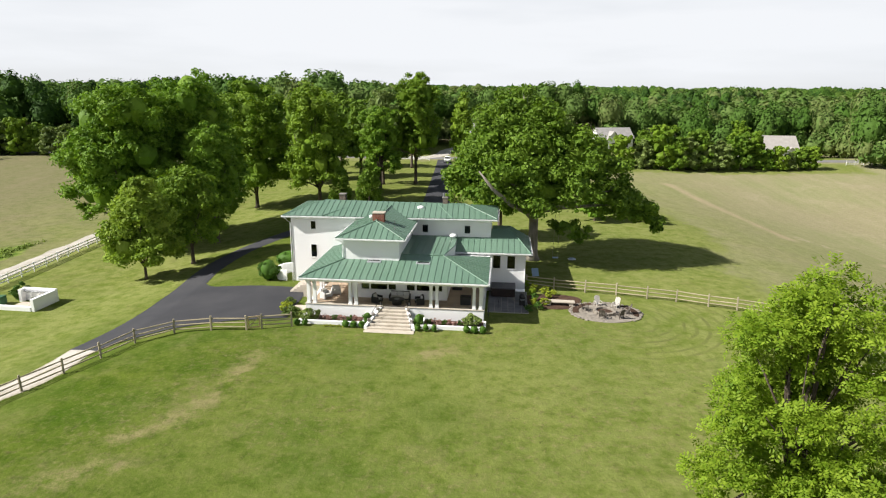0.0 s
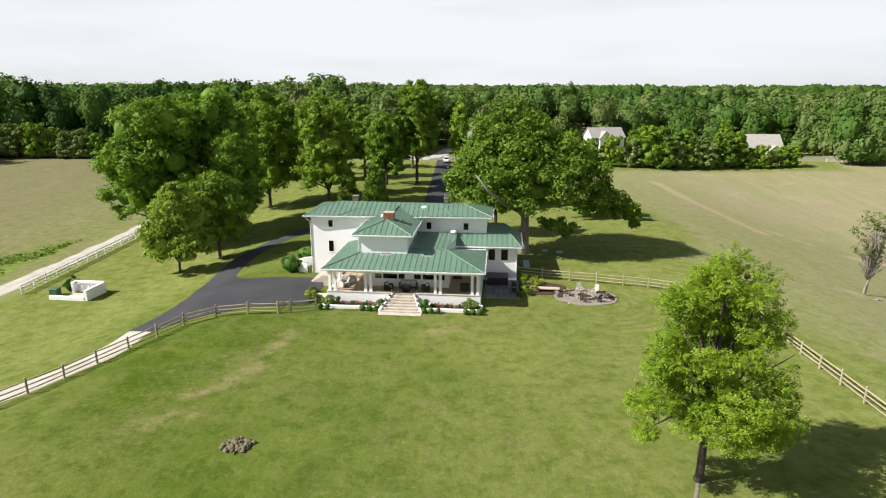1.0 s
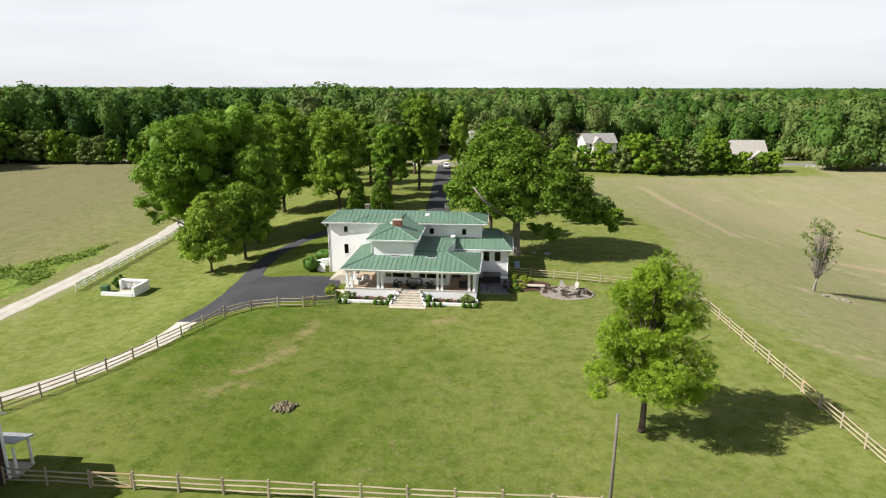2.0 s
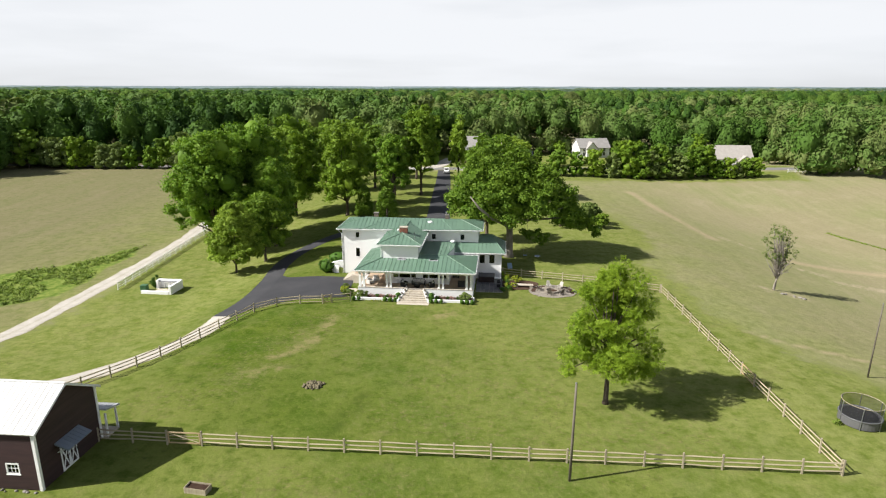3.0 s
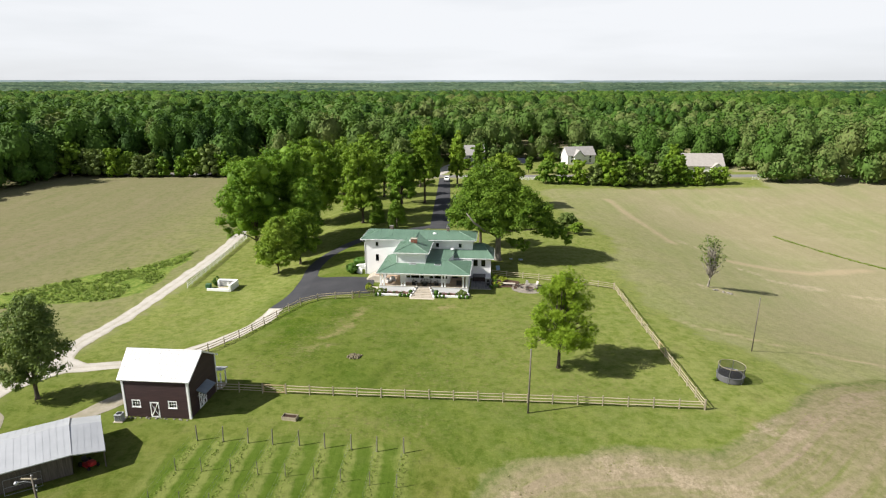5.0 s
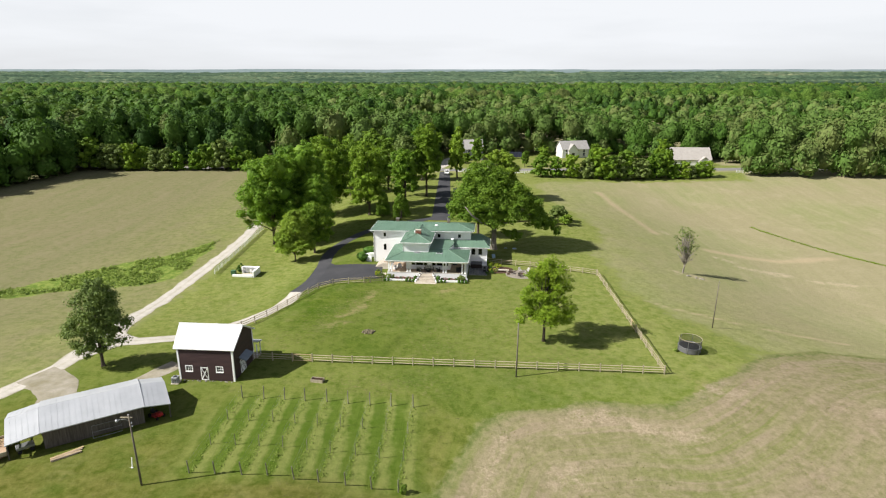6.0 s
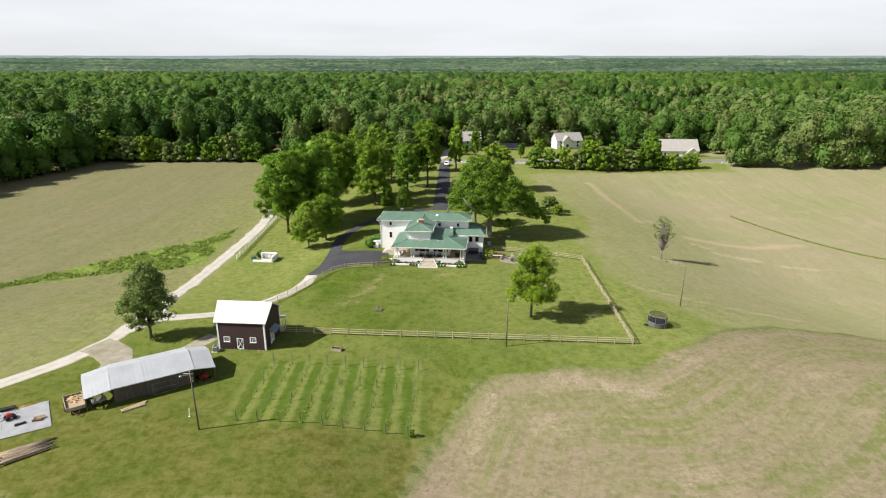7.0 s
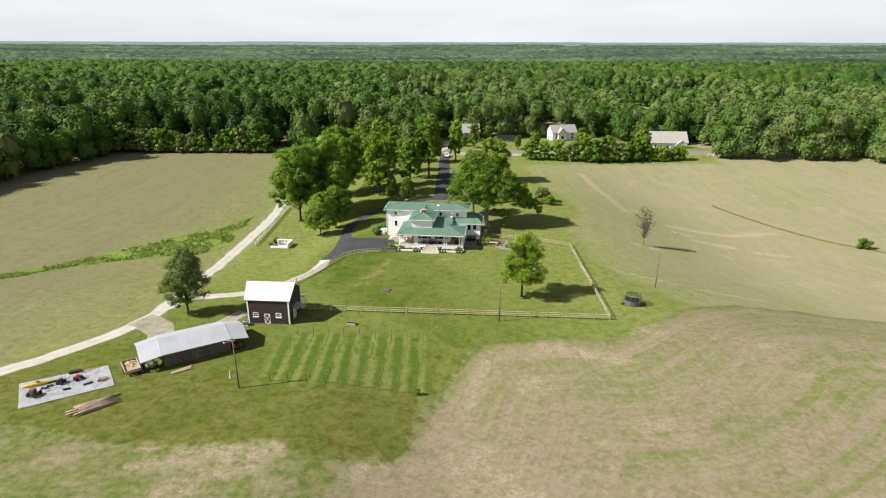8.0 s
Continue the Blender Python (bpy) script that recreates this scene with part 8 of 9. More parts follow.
# things laid out on a tarpaulin
tarp = bmesh.new()
TP = [Vector(p) for p in ((-64.4, -20.6, 0), (-53.7, -13.9, 0), (-58.0, -7.8, 0), (-68.9, -13.8, 0))]
rows = [[tarp.verts.new(TP[0].lerp(TP[1], i / 24).lerp(TP[3].lerp(TP[2], i / 24), j / 14) + Vector((0, 0, 0.10 + 0.025 * noise.noise(Vector((i * 0.6, j * 0.7, 1)))))) for i in range(25)] for j in range(15)]
for a, b in zip(rows, rows[1:]):
    for i in range(24):
        tarp.faces.new((a[i], a[i + 1], b[i + 1], b[i]))
bmesh.ops.solidify(tarp, geom=tarp.faces[:], thickness=0.02)
tagged(link(tarp, "tarpaulin", TARP), "large pale grey tarpaulin spread on the grass", "tarpaulin")


def on_tarp(s, t, z=0.09, rz=0.0):
    p = TP[0].lerp(TP[1], s).lerp(TP[3].lerp(TP[2], s), t)
    return pose(p.x, p.y, z, 0, 0, 32 + rz)


kayak = thing("kayak", "long yellow kayak lying on the tarpaulin", "kayak", on_tarp(0.21, 0.76, 0.11, -4))
bm = bmesh.new()
tube(bm, [(-2.3, 0, 0.26), (-1.9, 0, 0.22), (-0.9, 0, 0.23), (0, 0, 0.24), (0.9, 0, 0.23), (1.9, 0, 0.22), (2.3, 0, 0.26)], [0.03, 0.17, 0.34, 0.38, 0.34, 0.17, 0.03], 14)
part("hull", bm, YELLOW, kayak, flat=False)
part("cockpit", lathe(bmesh.new(), [(0.25, 0.56), (0.28, 0.64), (0.2, 0.645)], 16), BLACK_PLASTIC, kayak)


def machine(m, label, mat, seed, name="garden_machine"):
    """A small wheeled machine: engine, frame, wheels, handles."""
    r2 = random.Random(seed)
    ob = thing(name, label, "machine", m)
    part("engine", bevelled(boxes((-0.35, 0.25, -0.28, 0.28, 0.38, 0.85)), 0.06, 2), mat, ob)
    part("frame", boxes((-0.7, 0.7, -0.22, 0.22, 0.26, 0.375)), DARK_METAL, ob)
    for x in (-0.4, 0.45):
        for y in (-0.38, 0.38):
            part("wheel", tube(bmesh.new(), [(x, y - 0.08, 0.24), (x, y + 0.08, 0.24)], 0.24, 14), RUBBER, ob)
    part("handle", tube(bmesh.new(), [(0.5, -0.25, 0.37), (1.1, -0.27, 0.95), (1.1, 0.27, 0.95), (0.5, 0.25, 0.37)], 0.025, 8), DARK_METAL, ob)
    return ob


machine(on_tarp(0.64, 0.62, 0.09, 20), "red garden tiller standing on the tarpaulin", RED, 1)
eng = machine(on_tarp(0.16, 0.36, 0.09, -40), "rusty brown engine on wheels on the tarpaulin", RUST, 2)
eng.scale = (1.35, 1.35, 1.35)
machine(on_tarp(0.45, 0.62, 0.09, 60), "black garden machine on the tarpaulin", BLACK_PLASTIC, 3)
tray = thing("trough", "long black plastic trough on the tarpaulin", "trough", on_tarp(0.62, 0.97, 0.09, 0))
part("tray", bevelled(boxes((-0.9, 0.9, -0.28, 0.28, 0, 0.35)), 0.05), BLACK_PLASTIC, tray)
part("rim", boxes((-0.94, 0.94, -0.32, -0.281, 0.32, 0.37), (-0.94, 0.94, 0.281, 0.32, 0.32, 0.37)), BLACK_PLASTIC, tray)
lad = thing("ladder", "yellow ladder lying at the tarpaulin's edge", "ladder", on_tarp(0.78, 0.98, 0.09, 3))
part("stile", boxes((-1.4, 1.4, -0.22, -0.17, 0.0, 0.09)), YELLOW, lad)
part("stile", boxes((-1.4, 1.4, 0.17, 0.22, 0.0, 0.09)), YELLOW, lad)
for i in range(8):
    part("rung", boxes((-1.2 + i * 0.33, -1.16 + i * 0.33, -0.169, 0.169, 0.03, 0.06)), YELLOW, lad)
for i, (s, t, mat, ln) in enumerate(((0.90, 0.42, LOG_WOOD, 1.3), (0.92, 0.36, LOG_WOOD, 1.1), (0.88, 0.32, RUST, 1.2), (0.73, 0.33, BLACK_PLASTIC, 1.3), (0.36, 0.75, DARK_METAL, 1.2), (0.5, 0.3, DARK_METAL, 1.0), (0.33, 0.6, DARK_METAL, 0.9), (0.27, 0.55, BROWN_CABINET, 1.0))):
    bx_ = tagged(link(bevelled(boxes((-ln / 2, ln / 2, -0.16, 0.16, 0, 0.24)), 0.03), "crate", mat), "low dark crate lying on the tarpaulin", "crate", "crates on the tarpaulin")
    bx_.matrix_basis = on_tarp(s, t, 0.09, rnd.uniform(-25, 15))
for i, (s, t) in enumerate(((0.55, 0.55), (0.57, 0.42), (0.42, 0.45), (0.40, 0.2), (0.50, 0.78), (0.38, 0.66), (0.60, 0.72), (0.70, 0.5), (0.30, 0.4), (0.47, 0.52))):
    bm = bmesh.new()
    tube(bm, [(-0.8, 0, 0.03), (0.8, 0.1, 0.03)], 0.03, 6)
    tl = tagged(link(bm, "tool", POST_WOOD if i % 2 else DARK_METAL), "long-handled garden tool lying on the tarpaulin", "tool", "tools on the tarpaulin")
    tl.matrix_basis = on_tarp(s, t, 0.09, 50 + i * 40)

# ---- poles ----
def pole(x, y, h, label, lean=0.0, r=0.115):
    ob = thing("utility_pole", label, "pole", pose(x, y, height(x, y) - 0.1, 0, lean, 0))
    part("shaft", tube(bmesh.new(), [(0, 0, 0), (0, 0, h * 0.5), (0, 0, h)], [r, r * 0.88, r * 0.74], 12), POLE_WOOD, ob, flat=False)
    part("cap", lathe(bmesh.new(), [(r * 0.78, h), (r * 0.78, h + 0.04), (0.02, h + 0.08)], 12), GREY_METAL, ob)
    return ob


pole(8.1, 10.25, 8.4, "weathered wooden pole standing before the fence", 0.4)
pole(44.67, 31.29, 8.7, "slender wooden pole standing on the lawn's edge", 0.9, 0.09)
lp = pole(-34.0, -14.2, 8.6, "wooden pole with yard lamp and crossarm", -1.0)
part("crossarm", boxes((-0.9, 0.35, -0.05, 0.05, 8.25, 8.35)), POST_WOOD, lp)
part("lamp_arm", tube(bmesh.new(), [(0, 0, 7.9), (-0.5, -0.1, 8.15), (-1.1, -0.2, 8.1)], 0.03, 8), GREY_METAL, lp)
part("lamp_head", lathe(bmesh.new(), [(0.05, 0.1), (0.16, 0.0), (0.19, -0.08), (0.1, -0.2), (0.03, -0.22)], 14, (-1.2, -0.2, 8.1)), GREY_METAL, lp)
for z in (7.6, 7.2):
    part("insulator", lathe(bmesh.new(), [(0.04, 0), (0.06, 0.05), (0.04, 0.1), (0.05, 0.15), (0.02, 0.16)], 10, (0.16, 0, z)), WHITE, lp)
stake = thing("marker_stake", "short white stake standing in the grass", "stake", pose(-36.5, -11.3, 0, 0, 6, 0))
part("stick", bevelled(boxes((-0.05, 0.05, -0.02, 0.02, -0.05, 1.35)), 0.01), WHITE, stake)
part("foot", boxes((-0.14, 0.14, -0.08, 0.08, 0.0, 0.05)), WHITE, stake)

# ---- vineyard ----
VINE_POST_WOOD = wood("vineyard_post_wood", (0.18, 0.17, 0.13), (0.27, 0.255, 0.20), axis=2)
row_a = ((-29.25, 3.8), (-29.35, -1.5), (-29.45, -6.8), (-29.7, -12.1))
row_b = ((-6.2, 2.2), (-6.4, -2.8), (-6.6, -7.6), (-6.9, -12.5))
for j in range(4):
    for i in range(9):
        f = i / 8
        x, y = row_a[j][0] + (row_b[j][0] - row_a[j][0]) * f + rnd.uniform(-0.1, 0.1), row_a[j][1] + (row_b[j][1] - row_a[j][1]) * f + rnd.uniform(-0.1, 0.1)
        big = j in (0, 3)
        h, r = (1.85, 0.075) if big else (1.55, 0.042)
        ob = thing("vineyard_post", "weathered wooden vineyard end post" if big else "thin weathered vineyard post", "post", pose(x, y, height(x, y) - 0.1, (10 if j == 3 else (-3 if j == 0 else rnd.uniform(-2, 2))), rnd.uniform(-2, 2), rnd.uniform(0, 30) if not big else 0), "posts of the vineyard")
        part("shaft", tube(bmesh.new(), [(0, 0, 0), (0, 0, h + 0.1)], [r, r * 0.85], 8), VINE_POST_WOOD, ob)
        for z in (h * 0.6, h * 0.9):
            part("staple", boxes((-0.02, 0.02, -r - 0.01, -r + 0.01, z, z + 0.03)), GREY_METAL, ob)
VC, VR = [], []
for i in range(9):
    f = i / 8
    p0 = Vector((row_a[0][0] + (row_b[0][0] - row_a[0][0]) * f, row_a[0][1] + (row_b[0][1] - row_a[0][1]) * f, 0))
    p1 = Vector((row_a[3][0] + (row_b[3][0] - row_a[3][0]) * f, row_a[3][1] + (row_b[3][1] - row_a[3][1]) * f, 0))
    wr_ = thing("trellis", "thin wire trellis between vineyard posts", "trellis", pose(p0.x, p0.y, height(p0.x, p0.y)), "wires of the vineyard")
    for h in (1.0, 1.6):
        bm = bmesh.new()
        pts = []
        for k in range(9):
            q = p0.lerp(p1, k / 8)
            pts.append((q.x - p0.x, q.y - p0.y, height(q.x, q.y) - height(p0.x, p0.y) + h))
        tube(bm, pts, 0.006, 4)
        part("wire", bm, GREY_METAL, wr_)
    for k in range(120):
        q = p0.lerp(p1, rnd.random())
        g_ = rnd.uniform(0.05, 0.13) * (1.5 if i > 2 else 1.0)
        VC.append((q.x + rnd.gauss(0, 0.25), q.y, height(q.x, q.y) + g_ * 0.6))
        VR.append((g_, g_ * 1.6, g_))
V, F = leaves(np.random.default_rng(9), np.array(VC), np.array(VR), 8, 0.055)
tagged(new("vine_growth", mesh_from("vine_growth", V, F, WEED_LEAF)), "loose pale weeds and young vines under wires", "vines", kind="stuff")
shrub("shrub", "dark bushy plant at the vineyard's corner", pose(-6.3, -12.6, height(-6.3, -12.6)), 0.9, 0.9, 1.1, LEAF_DARK, 498, 80, 10, 0.09)

# ---- trampoline ----
tx_, ty_ = 36.3, 19.9
tr_ = thing("trampoline", "round black trampoline with safety net and pale frame", "trampoline", pose(tx_, ty_, height(tx_, ty_), 0, 2.0, 0))
R = 1.72
bm = bmesh.new()
tube(bm, [(R * math.cos(a), R * math.sin(a), 0.9) for a in np.linspace(0, math.tau, 33)], 0.05, 8)
part("frame_ring", bm, GREY_METAL, tr_)
part("mat", lathe(bmesh.new(), [(R - 0.25, 0.86), (R - 0.25, 0.88), (0.01, 0.87)], 32), BLACK_PLASTIC, tr_)
bm = bmesh.new()
for k in range(32):
    a0, a1 = k * math.tau / 32, (k + 1) * math.tau / 32
    vs = [bm.verts.new((r * math.cos(a), r * math.sin(a), z)) for r, z in ((R - 0.24, 0.90), (R + 0.08, 0.93), (R + 0.08, 0.86)) for a in (a0, a1)]
    bm.faces.new((vs[0], vs[2], vs[3], vs[1])), bm.faces.new((vs[2], vs[4], vs[5], vs[3]))
part("safety_pad", bm, GREY_COVER, tr_)
bm = bmesh.new()
for k in range(32):
    a0, a1 = k * math.tau / 32, (k + 1) * math.tau / 32
    vs = [bm.verts.new((R * 0.99 * math.cos(a), R * 0.99 * math.sin(a), z)) for z in (0.93, 2.15) for a in (a0, a1)]
    bm.faces.new((vs[0], vs[1], vs[3], vs[2]))
part("net", bm, NET, tr_)
bm = bmesh.new()
for k in range(32):
    a0, a1 = k * math.tau / 32, (k + 1) * math.tau / 32
    vs = [bm.verts.new((R * math.cos(a), R * math.sin(a), z)) for z in (0.12, 0.86) for a in (a0, a1)]
    bm.faces.new((vs[0], vs[1], vs[3], vs[2]))
part("skirt", bm, GREY_COVER, tr_)
bm = bmesh.new()
tube(bm, [(R * math.cos(a), R * math.sin(a), 2.16) for a in np.linspace(0, math.tau, 33)], 0.03, 6)
part("top_ring", bm, POST_WOOD, tr_)
for k in range(6):
    a = k * math.tau / 6
    part("net_pole", tube(bmesh.new(), [(R * 1.03 * math.cos(a), R * 1.03 * math.sin(a), 0.0), (R * 1.03 * math.cos(a), R * 1.03 * math.sin(a), 2.16)], 0.035, 8), GREY_METAL, tr_)
shrub("weed_clump", "tall weeds growing beside the trampoline", pose(34.0, 19.4, height(34.0, 19.4)), 0.8, 0.7, 0.5, WEED_LEAF, 499, 50, 9, 0.10)

# ---- white garden structure, stones, odds and ends ----
gz = height(-47, 61)
wbx = thing("garden_wall", "white masonry corner wall with low front wall", "garden wall", pose(-47.3, 60.8, gz, 0, 0, -6))
part("back_wall", bevelled(boxes((-1.9, 2.15, 1.5, 1.85, 0, 1.45)), 0.02), STUCCO, wbx)
part("side_wall", bevelled(boxes((1.75, 2.15, -1.7, 1.495, 0, 1.35)), 0.02), STUCCO, wbx)
part("left_return", bevelled(boxes((-1.9, -1.55, 0.9, 1.495, 0, 1.4)), 0.02), STUCCO, wbx)
part("front_wall", bevelled(boxes((-2.9, 1.74, -1.75, -1.4, 0, 0.5)), 0.02), STUCCO, wbx)
part("floor", boxes((-1.5, 1.74, -1.39, 0.89, 0, 0.06)), STONE, wbx)
for x in (-0.9, 0.1, 1.0):
    part("pilaster", bevelled(boxes((x - 0.12, x + 0.12, 1.3, 1.495, 0.06, 1.1)), 0.01), STUCCO, wbx)
part("shelf", bevelled(boxes((-1.5, 1.7, 1.2, 1.494, 1.105, 1.2)), 0.01), GREY_METAL, wbx)
bxg = thing("utility_box", "dark green metal utility box beside the white wall", "utility box", pose(-50.6, 61.0, gz))
part("case", bevelled(boxes((-0.5, 0.5, -0.45, 0.45, 0, 0.85)), 0.04), GREEN_PAINT, bxg)
part("lid", bevelled(boxes((-0.53, 0.53, -0.48, 0.48, 0.855, 0.95)), 0.03), GREEN_PAINT, bxg)
shrub("hedge_bush", "round dark evergreen bush beside the white wall", pose(-49.6, 62.9, gz), 2.0, 1.9, 1.9, BOX_LEAF, 500, 150, 18, 0.09)
for i in range(64):
    a, q = i * 2.399, math.sqrt((i + 0.5) / 64)
    bm = blob(bmesh.new(), (0, 0, 0), rnd.uniform(0.10, 0.21), 520 + i, 2, 0.16, 0.75)
    sn = tagged(link(bm, "stone", DARK_ROCK, flat=False), "rough field stone in a low round heap", "stone", "stones in the heap")
    sn.matrix_basis = Matrix.Translation((-15.2 + 0.95 * q * math.cos(a) + rnd.uniform(-0.15, 0.15), 25.2 + 0.8 * q * math.sin(a) + rnd.uniform(-0.15, 0.15), 0.06 + 0.24 * (1 - q) * rnd.uniform(0.4, 1.2)))
for i in range(7):
    bm = blob(bmesh.new(), (0, 0, 0), rnd.uniform(0.12, 0.32), 560 + i, 2, 0.16, 0.5)
    sn = tagged(link(bm, "stone", ROCK, flat=False), "field stone lying at the dying tree's foot", "stone", "stones at the dying tree")
    x, y = 53.4 + rnd.uniform(-2, 3.0), 65.3 + rnd.uniform(-1.4, 1.2)
    sn.matrix_basis = Matrix.Translation((x, y, height(x, y) + 0.06))

swing = thing("swing", "blue plastic swing hanging on ropes from the oak", "swing", pose(11.6, 73.6, 0.0))
part("seat", bevelled(boxes((-0.35, 0.35, -0.2, 0.2, 0.45, 0.55)), 0.03), BLUE, swing)
for sx in (-0.33, 0.33):
    part("rope", tube(bmesh.new(), [(sx, 0, 0.55), (sx * 0.6, 0, 7.5)], 0.015, 6), POST_WOOD, swing)
slide = thing("play_mat", "blue plastic play disc lying on the grass", "toy", pose(13.9, 74.6, 0.02))
part("disc", lathe(bmesh.new(), [(0.42, 0), (0.46, 0.12), (0.3, 0.16), (0.05, 0.12)], 18), BLUE, slide)
part("rim", lathe(bmesh.new(), [(0.47, 0.02), (0.52, 0.06), (0.48, 0.10)], 18), WHITE, slide)
brd = thing("play_board", "pale blue board leaning on the lawn", "board", pose(8.4, 67.0, 0.0, -35, 0, 10))
part("board", bevelled(boxes((-0.4, 0.4, -0.04, 0.04, 0.0, 1.0)), 0.03), BLUE, brd)
part("prop", tube(bmesh.new(), [(0, 0.05, 0.9), (0, 0.7, 0.35)], 0.03, 6), GREY_METAL, brd)

sgn_ = thing("notice_post", "small white board sign on posts beside the drive", "sign", pose(-0.6, 142.4, 0.0))
part("board", bevelled(boxes((-0.65, 0.65, -0.05, 0.05, 0.7, 2.0)), 0.02), WHITE, sgn_)
part("panel", boxes((-0.3, 0.3, -0.06, -0.051, 1.2, 1.7)), GREY_METAL, sgn_)
for sx in (-0.5, 0.5):
    part("post", boxes((sx - 0.05, sx + 0.05, 0.051, 0.15, 0.0, 2.1)), WHITE, sgn_)


def car(m, mat, label):
    """A parked pickup: body, cabin, panes, wheels, lights."""
    c = thing("pickup_truck", label, "car", m)
    part("body", bevelled(boxes((-0.95, 0.95, -2.7, 2.7, 0.45, 1.05)), 0.08, 2), mat, c)
    bm = bmesh.new()
    vs = [bm.verts.new(p) for p in ((-0.9, -1.3, 1.04), (0.9, -1.3, 1.04), (0.9, 1.0, 1.04), (-0.9, 1.0, 1.04), (-0.75, -0.6, 1.75), (0.75, -0.6, 1.75), (0.75, 0.8, 1.75), (-0.75, 0.8, 1.75))]
    for f in ((4, 5, 6, 7), (0, 1, 5, 4), (1, 2, 6, 5), (2, 3, 7, 6), (3, 0, 4, 7)):
        bm.faces.new([vs[i] for i in f])
    part("cabin", bm, mat, c)
    bm = bmesh.new()
    vs = [bm.verts.new(p) for p in ((-0.78, -1.225, 1.14), (0.78, -1.225, 1.14), (0.68, -0.70, 1.68), (-0.68, -0.70, 1.68))]
    bm.faces.new(vs)
    part("windscreen", bm, BLACK_PLASTIC, c)
    for x in (-0.9, 0.9):
        for y in (-1.7, 1.7):
            w = part("wheel", tube(bmesh.new(), [(x - 0.12, y, 0.36), (x + 0.12, y, 0.36)], 0.36, 18), RUBBER, c)
            part("rim", tube(bmesh.new(), [(x - 0.125, y, 0.36), (x + 0.125, y, 0.36)], 0.2, 14), GREY_METAL, w)
    for x in (-0.7, 0.7):
        part("headlight", boxes((x - 0.16, x + 0.16, -2.72, -2.69, 0.75, 0.92)), GREY_METAL, c)
    part("bumper", bevelled(boxes((-0.95, 0.95, -2.82, -2.705, 0.42, 0.62)), 0.03), GREY_METAL, c)
    return c


car(pose(-3.9, 182.4, 0.08), WHITE, "white pickup truck standing at the drive's end")


# ---- neighbours' houses ----
def far_house(m, w, d, eave, ridge, label, wins, gable_front=None, tiles=None, siding=None):
    """A pale gabled house: walls, roof slopes, windows, door. wins: (x, z) on the front."""
    h = thing("house", label, "house", m, "houses across the road")
    holes = [(x - 0.5, x + 0.5, z, z + 1.4) for x, z in wins]
    bm = bmesh.new()
    wall(bm, "x", -d / 2, 0.2, -w / 2, w / 2, 0, eave, holes)
    wall(bm, "x", d / 2, -0.2, -w / 2, w / 2, 0, eave)
    wall(bm, "y", -w / 2, 0.2, -d / 2 + 0.201, d / 2 - 0.201, 0, eave)
    wall(bm, "y", w / 2, -0.2, -d / 2 + 0.201, d / 2 - 0.201, 0, eave)
    for x in (-w / 2, w / 2 - 0.2):
        vs = [bm.verts.new((x + dx, y, z)) for dx in (0, 0.2) for y, z in ((-d / 2, eave), (d / 2, eave), (0, ridge - 0.1))]
        bm.faces.new(vs[:3][::-1]), bm.faces.new(vs[3:])
        for i in range(3):
            bm.faces.new((vs[i], vs[(i + 1) % 3], vs[3 + (i + 1) % 3], vs[3 + i]))
    bmesh.ops.recalc_face_normals(bm, faces=bm.faces[:])
    part("wall", bm, siding or VINYL, h)
    o = 0.4
    k = (ridge - eave) / (d / 2)
    for sgn in (-1, 1):
        P = [Vector(p) for p in ((-w / 2 - o, sgn * (d / 2 + o), eave - o * k), (w / 2 + o, sgn * (d / 2 + o), eave - o * k), (w / 2 + o, 0, ridge), (-w / 2 - o, 0, ridge))]
        n = (P[1] - P[0]).cross(P[2] - P[0]).normalized()
        bm = bmesh.new()
        prism(bm, P if n.z > 0 else P[::-1], n if n.z > 0 else -n, -0.15)
        part("roof", bm, tiles or SHINGLE, h)
    for hh in holes:
        window_in(h, *hh, -d / 2, rows=2, fw=0.1, sill=False)
    part("door", boxes((-0.5, 0.5, -d / 2 - 0.06, -d / 2 - 0.005, 0.1, 2.2)), DARK_METAL, h)
    if gable_front:
        gw, gd, ge, gr, gx0 = gable_front
        bm = bmesh.new()
        box(bm, gx0 - gw / 2, gx0 + gw / 2, -d / 2 - gd, -d / 2 - 0.01, 0, ge)
        vs = [bm.verts.new((gx0 + a, y, z)) for y in (-d / 2 - gd, -0.5) for a, z in ((-gw / 2, ge), (gw / 2, ge), (0, gr - 0.1))]
        bm.faces.new(vs[:3]), bm.faces.new(vs[3:][::-1])
        for i in range(3):
            bm.faces.new((vs[i], vs[3 + i], vs[3 + (i + 1) % 3], vs[(i + 1) % 3]))
        bmesh.ops.recalc_face_normals(bm, faces=bm.faces[:])
        part("front_gable", bm, VINYL, h)
        gk = (gr - ge) / (gw / 2)
        for sgn in (-1, 1):
            P = [Vector(p) for p in ((gx0 + sgn * (gw / 2 + o), -d / 2 - gd - o, ge - o * gk), (gx0 + sgn * (gw / 2 + o), -0.3, ge - o * gk), (gx0, -0.3, gr), (gx0, -d / 2 - gd - o, gr))]
            n = (P[1] - P[0]).cross(P[2] - P[0]).normalized()
            bm = bmesh.new()
            prism(bm, P if n.z > 0 else P[::-1], n if n.z > 0 else -n, -0.15)
            part("roof", bm, tiles or SHINGLE, h)
        fw = bmesh.new()
        box(fw, gx0 - 0.7, gx0 + 0.7, -d / 2 - gd - 0.03, -d / 2 - gd - 0.005, 1.0, 2.5)
        part("window", fw, BLACK_PLASTIC, h)
    return h


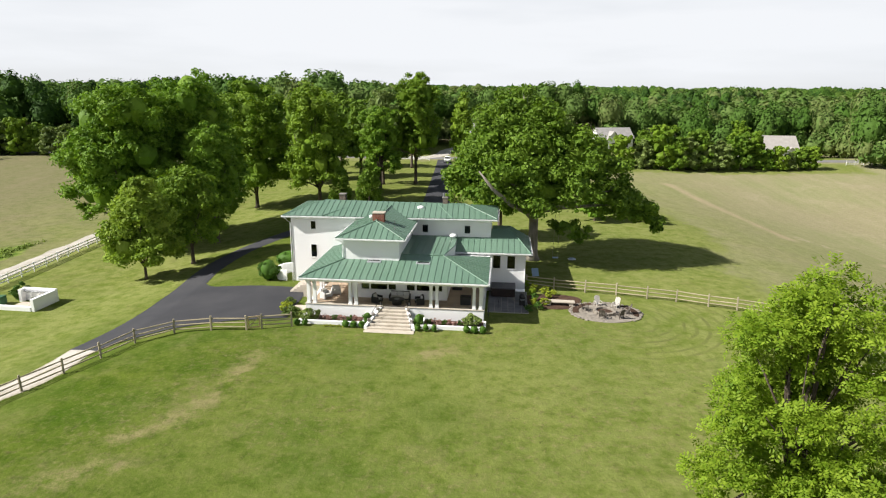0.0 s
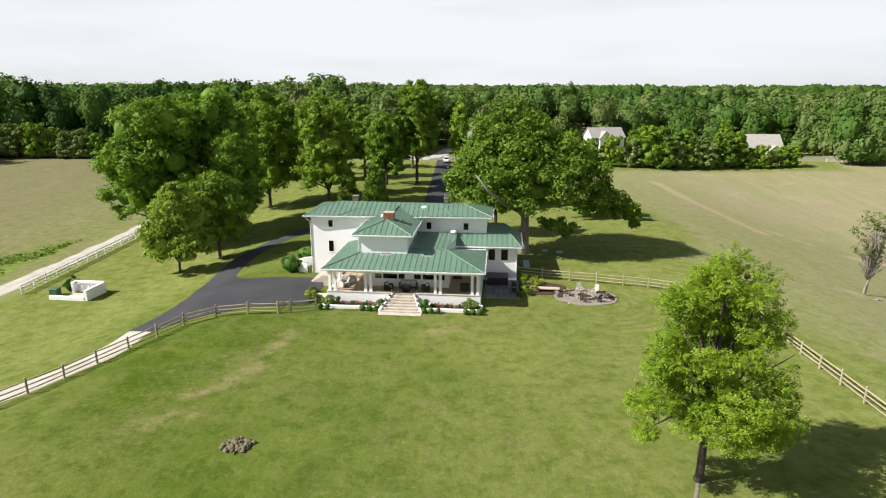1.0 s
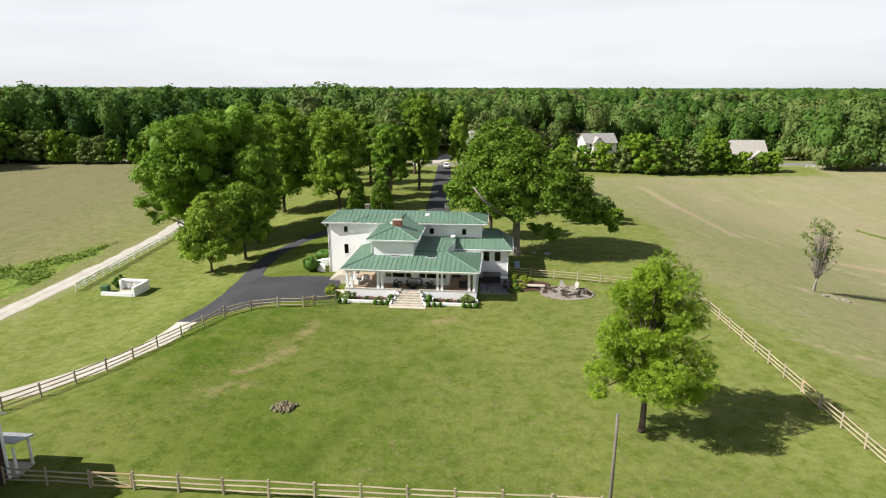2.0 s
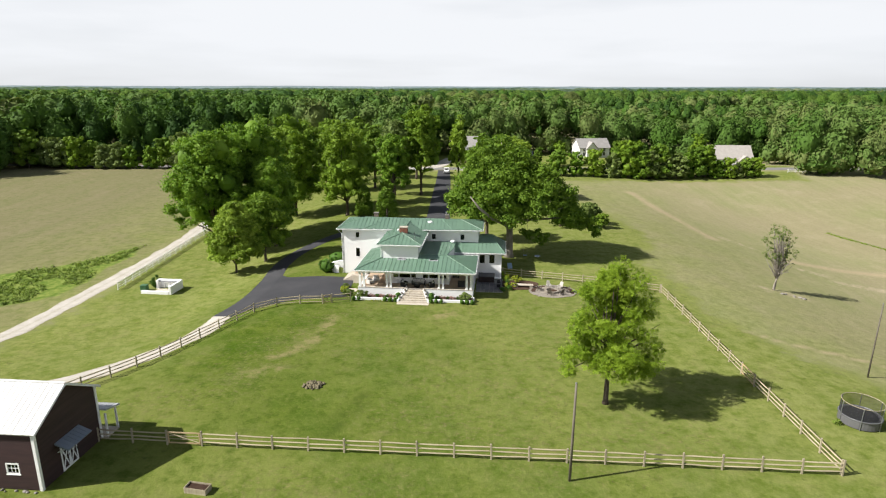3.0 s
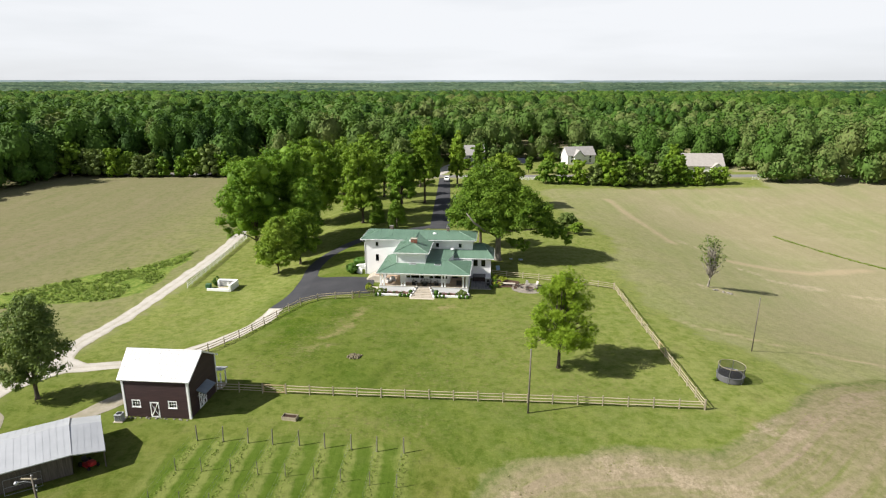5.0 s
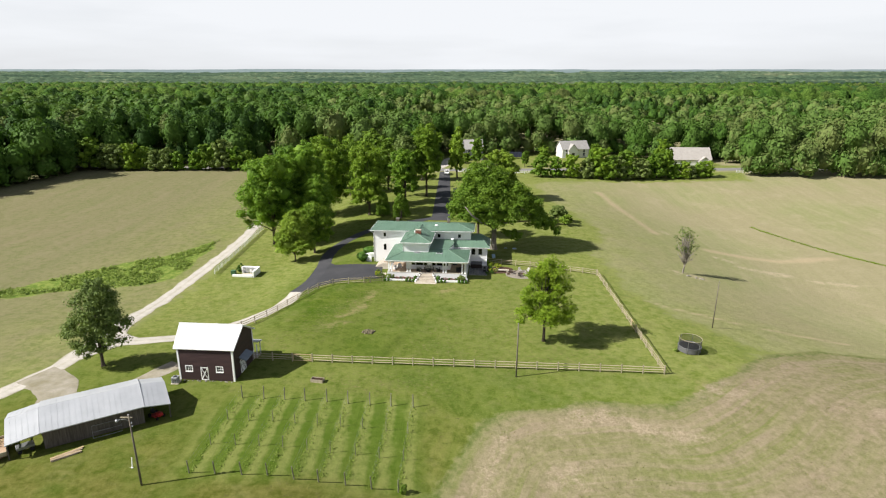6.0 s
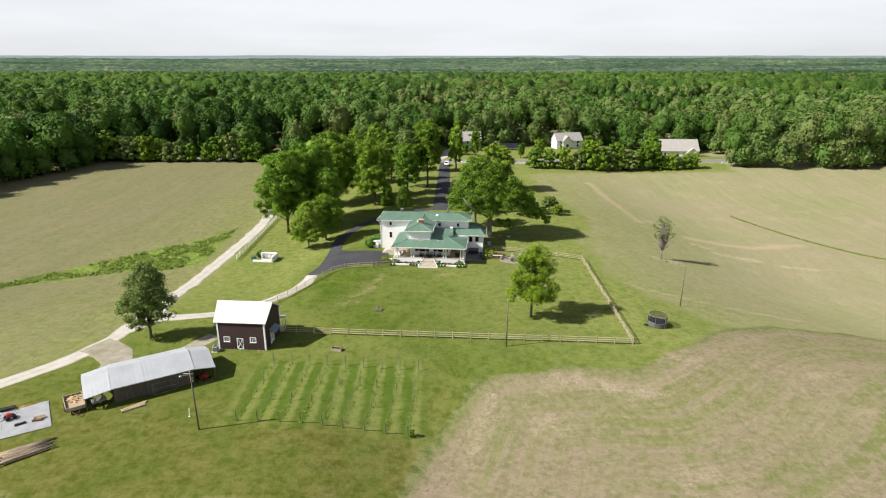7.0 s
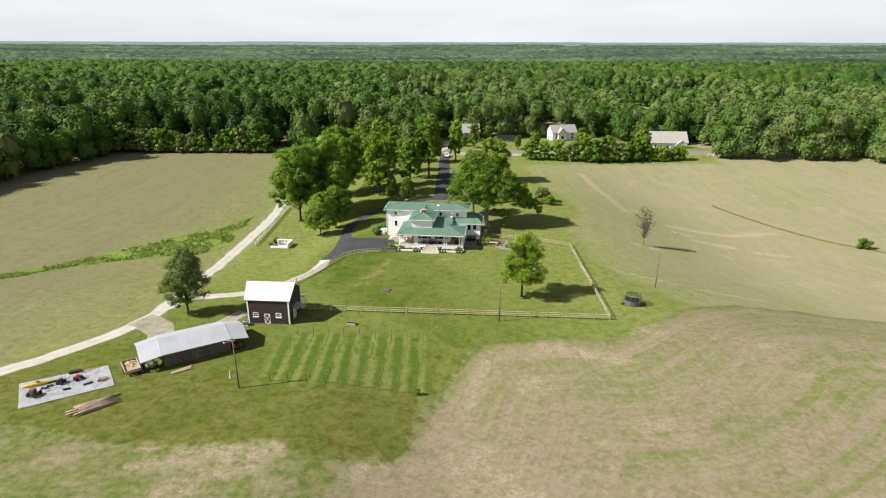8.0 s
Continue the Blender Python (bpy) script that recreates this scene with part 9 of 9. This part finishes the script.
far_house(pose(57.5, 236.0, 0.0, 0, 0, 12), 13.5, 8.5, 4.3, 7.7, "white two-storey house with steep grey shingle roof", [(-4.6, 0.9), (-4.6, 2.7), (0, 2.7), (4.4, 0.9), (4.4, 2.7)], (4.6, 1.2, 4.0, 6.6, -1.6))
far_house(pose(109.0, 223.0, height(109.0, 223.0), 0, 0, -2), 20.0, 10.0, 3.8, 8.6, "low white house with broad brown-grey shingle roof", [(-8.5, 1.2), (-6, 1.2), (6, 1.2), (9, 1.2)], (5.0, 1.6, 3.0, 5.0, 6.6), surface("brown_grey_shingles", (0.40, 0.37, 0.345), (0.47, 0.44, 0.415), 1.0, 0.9, bump=0.4, fine=6, dist=0.02, vary=0.25))
far_house(pose(8.0, 227.0, 0.0, 0, 0, 8), 8.5, 8.5, 5.4, 9.2, "grey two-storey house half hidden by trees", [(-2.6, 1.2), (-2.6, 3.8), (2.6, 1.2), (2.6, 3.8)], siding=surface("grey_siding", (0.26, 0.27, 0.27), (0.33, 0.34, 0.34), 0.8, 0.8, bump=0.2, fine=5))
SOLAR_GLASS = surface("solar_glass", (0.018, 0.021, 0.030), (0.026, 0.030, 0.042), 2.0, 0.25, bump=0.02)
sol = thing("solar_array", "dark ground-mounted solar panels on a grass slope", "solar panels", pose(27.0, 229.0, 0.0, 0, 0, 0))
for i in range(5):
    pn = part("panel", bevelled(boxes((-0.95, 0.95, -2.0, 2.0, -0.03, 0.03)), 0.01), SOLAR_GLASS, sol)
    pn.matrix_basis = pose(-4 + i * 2.0, 0, 1.9, 32, 0, 0)
    part("leg", boxes((-4.05 + i * 2.0, -3.95 + i * 2.0, -0.05, 0.05, 0.0, 1.8)), GREY_METAL, sol)
for i, (x, y, h, r) in enumerate(((9.4, 207.0, 13.0, 3.6), (4.4, 212.0, 5.0, 2.2), (30.5, 203.0, 7.5, 2.0), (39.0, 204.0, 9.5, 3.4), (61.0, 203.0, 8.0, 3.0), (92.0, 205.0, 13.0, 4.2), (66.0, 224.0, 8.5, 3.2))):
    tree("broadleaf_tree", "rounded garden tree across the road", x, y, round_lobes(h, r, 0.8, 600 + i), 0.16, 1.5, LEAF if i % 2 else LEAF_DARK, BARK, 70, 44, 0.38, 600 + i, group="garden trees across the road", limbs=4)

# ---- weeds along the ditch, gully and field edges ----
rng = np.random.default_rng(77)
C, R_ = [], []
WX, WY = rng.uniform(-118, -60, 11000), rng.uniform(18, 92, 11000)
keep = (inside(WEEDS, WX, WY) > 0.2) & (np.array([noise.noise(Vector((a * 0.12, b * 0.12, 3.0))) for a, b in zip(WX, WY)]) > -0.1)
for x, y in zip(WX[keep], WY[keep]):
    s = rng.uniform(0.22, 0.55) * (1.7 if x < -86 and rng.uniform() < 0.2 else 1.0)
    C.append((x, y, height(x, y) + s * 0.5))
    R_.append((s, s, s * 0.8))
V, F = leaves(rng, np.array(C), np.array(R_), 12, 0.17, 1.1, 0.35, 0.4)
tagged(new("weeds", mesh_from("weeds", V, F, WEED_LEAF)), "strip of tall rank weeds along a ditch", "weeds", kind="stuff")
C, R_ = [], []
for a, b in zip(((95.3, 124.6), (103.2, 109.8), (110, 96.3), (116.8, 85.9)), ((103.2, 109.8), (110, 96.3), (116.8, 85.9), (128, 76))):
    for k in range(300):
        f = rng.uniform()
        x, y = a[0] + (b[0] - a[0]) * f + rng.normal() * 0.35, a[1] + (b[1] - a[1]) * f + rng.normal() * 0.35
        s = rng.uniform(0.08, 0.20)
        C.append((x, y, height(x, y) + s * 0.5))
        R_.append((s, s, s * 0.8))
V, F = leaves(rng, np.array(C), np.array(R_), 6, 0.10)
tagged(new("gully_weeds", mesh_from("gully_weeds", V, F, LEAF)), "line of dark weeds along a field gully", "weeds", kind="stuff")
shrub("hedge_bush", "dark green bush standing in the hay field", pose(123.4, 80.6, height(123.4, 80.6)), 4.6, 3.6, 3.0, LEAF_DARK, 700, 200, 24, 0.22)

C, R_ = [], []
TX, TY = rng.uniform(-60, 95, 30000), rng.uniform(-62, 22, 30000)
keep = (inside(SOIL, TX, TY) > 0.1) & (np.array([noise.noise(Vector((a * 0.16, b * 0.16, 8.0))) for a, b in zip(TX, TY)]) > 0.08)
for x, y in zip(TX[keep][:4000], TY[keep][:4000]):
    s = rng.uniform(0.04, 0.10)
    C.append((x, y, height(x, y) + s * 0.35))
    R_.append((s * 1.4, s * 1.4, s * 0.6))
V, F = leaves(rng, np.array(C), np.array(R_), 5, 0.06)
tagged(new("field_weeds", mesh_from("field_weeds", V, F, DRY_WEED)), "scattered low weeds on the rough brown field", "weeds", kind="stuff")
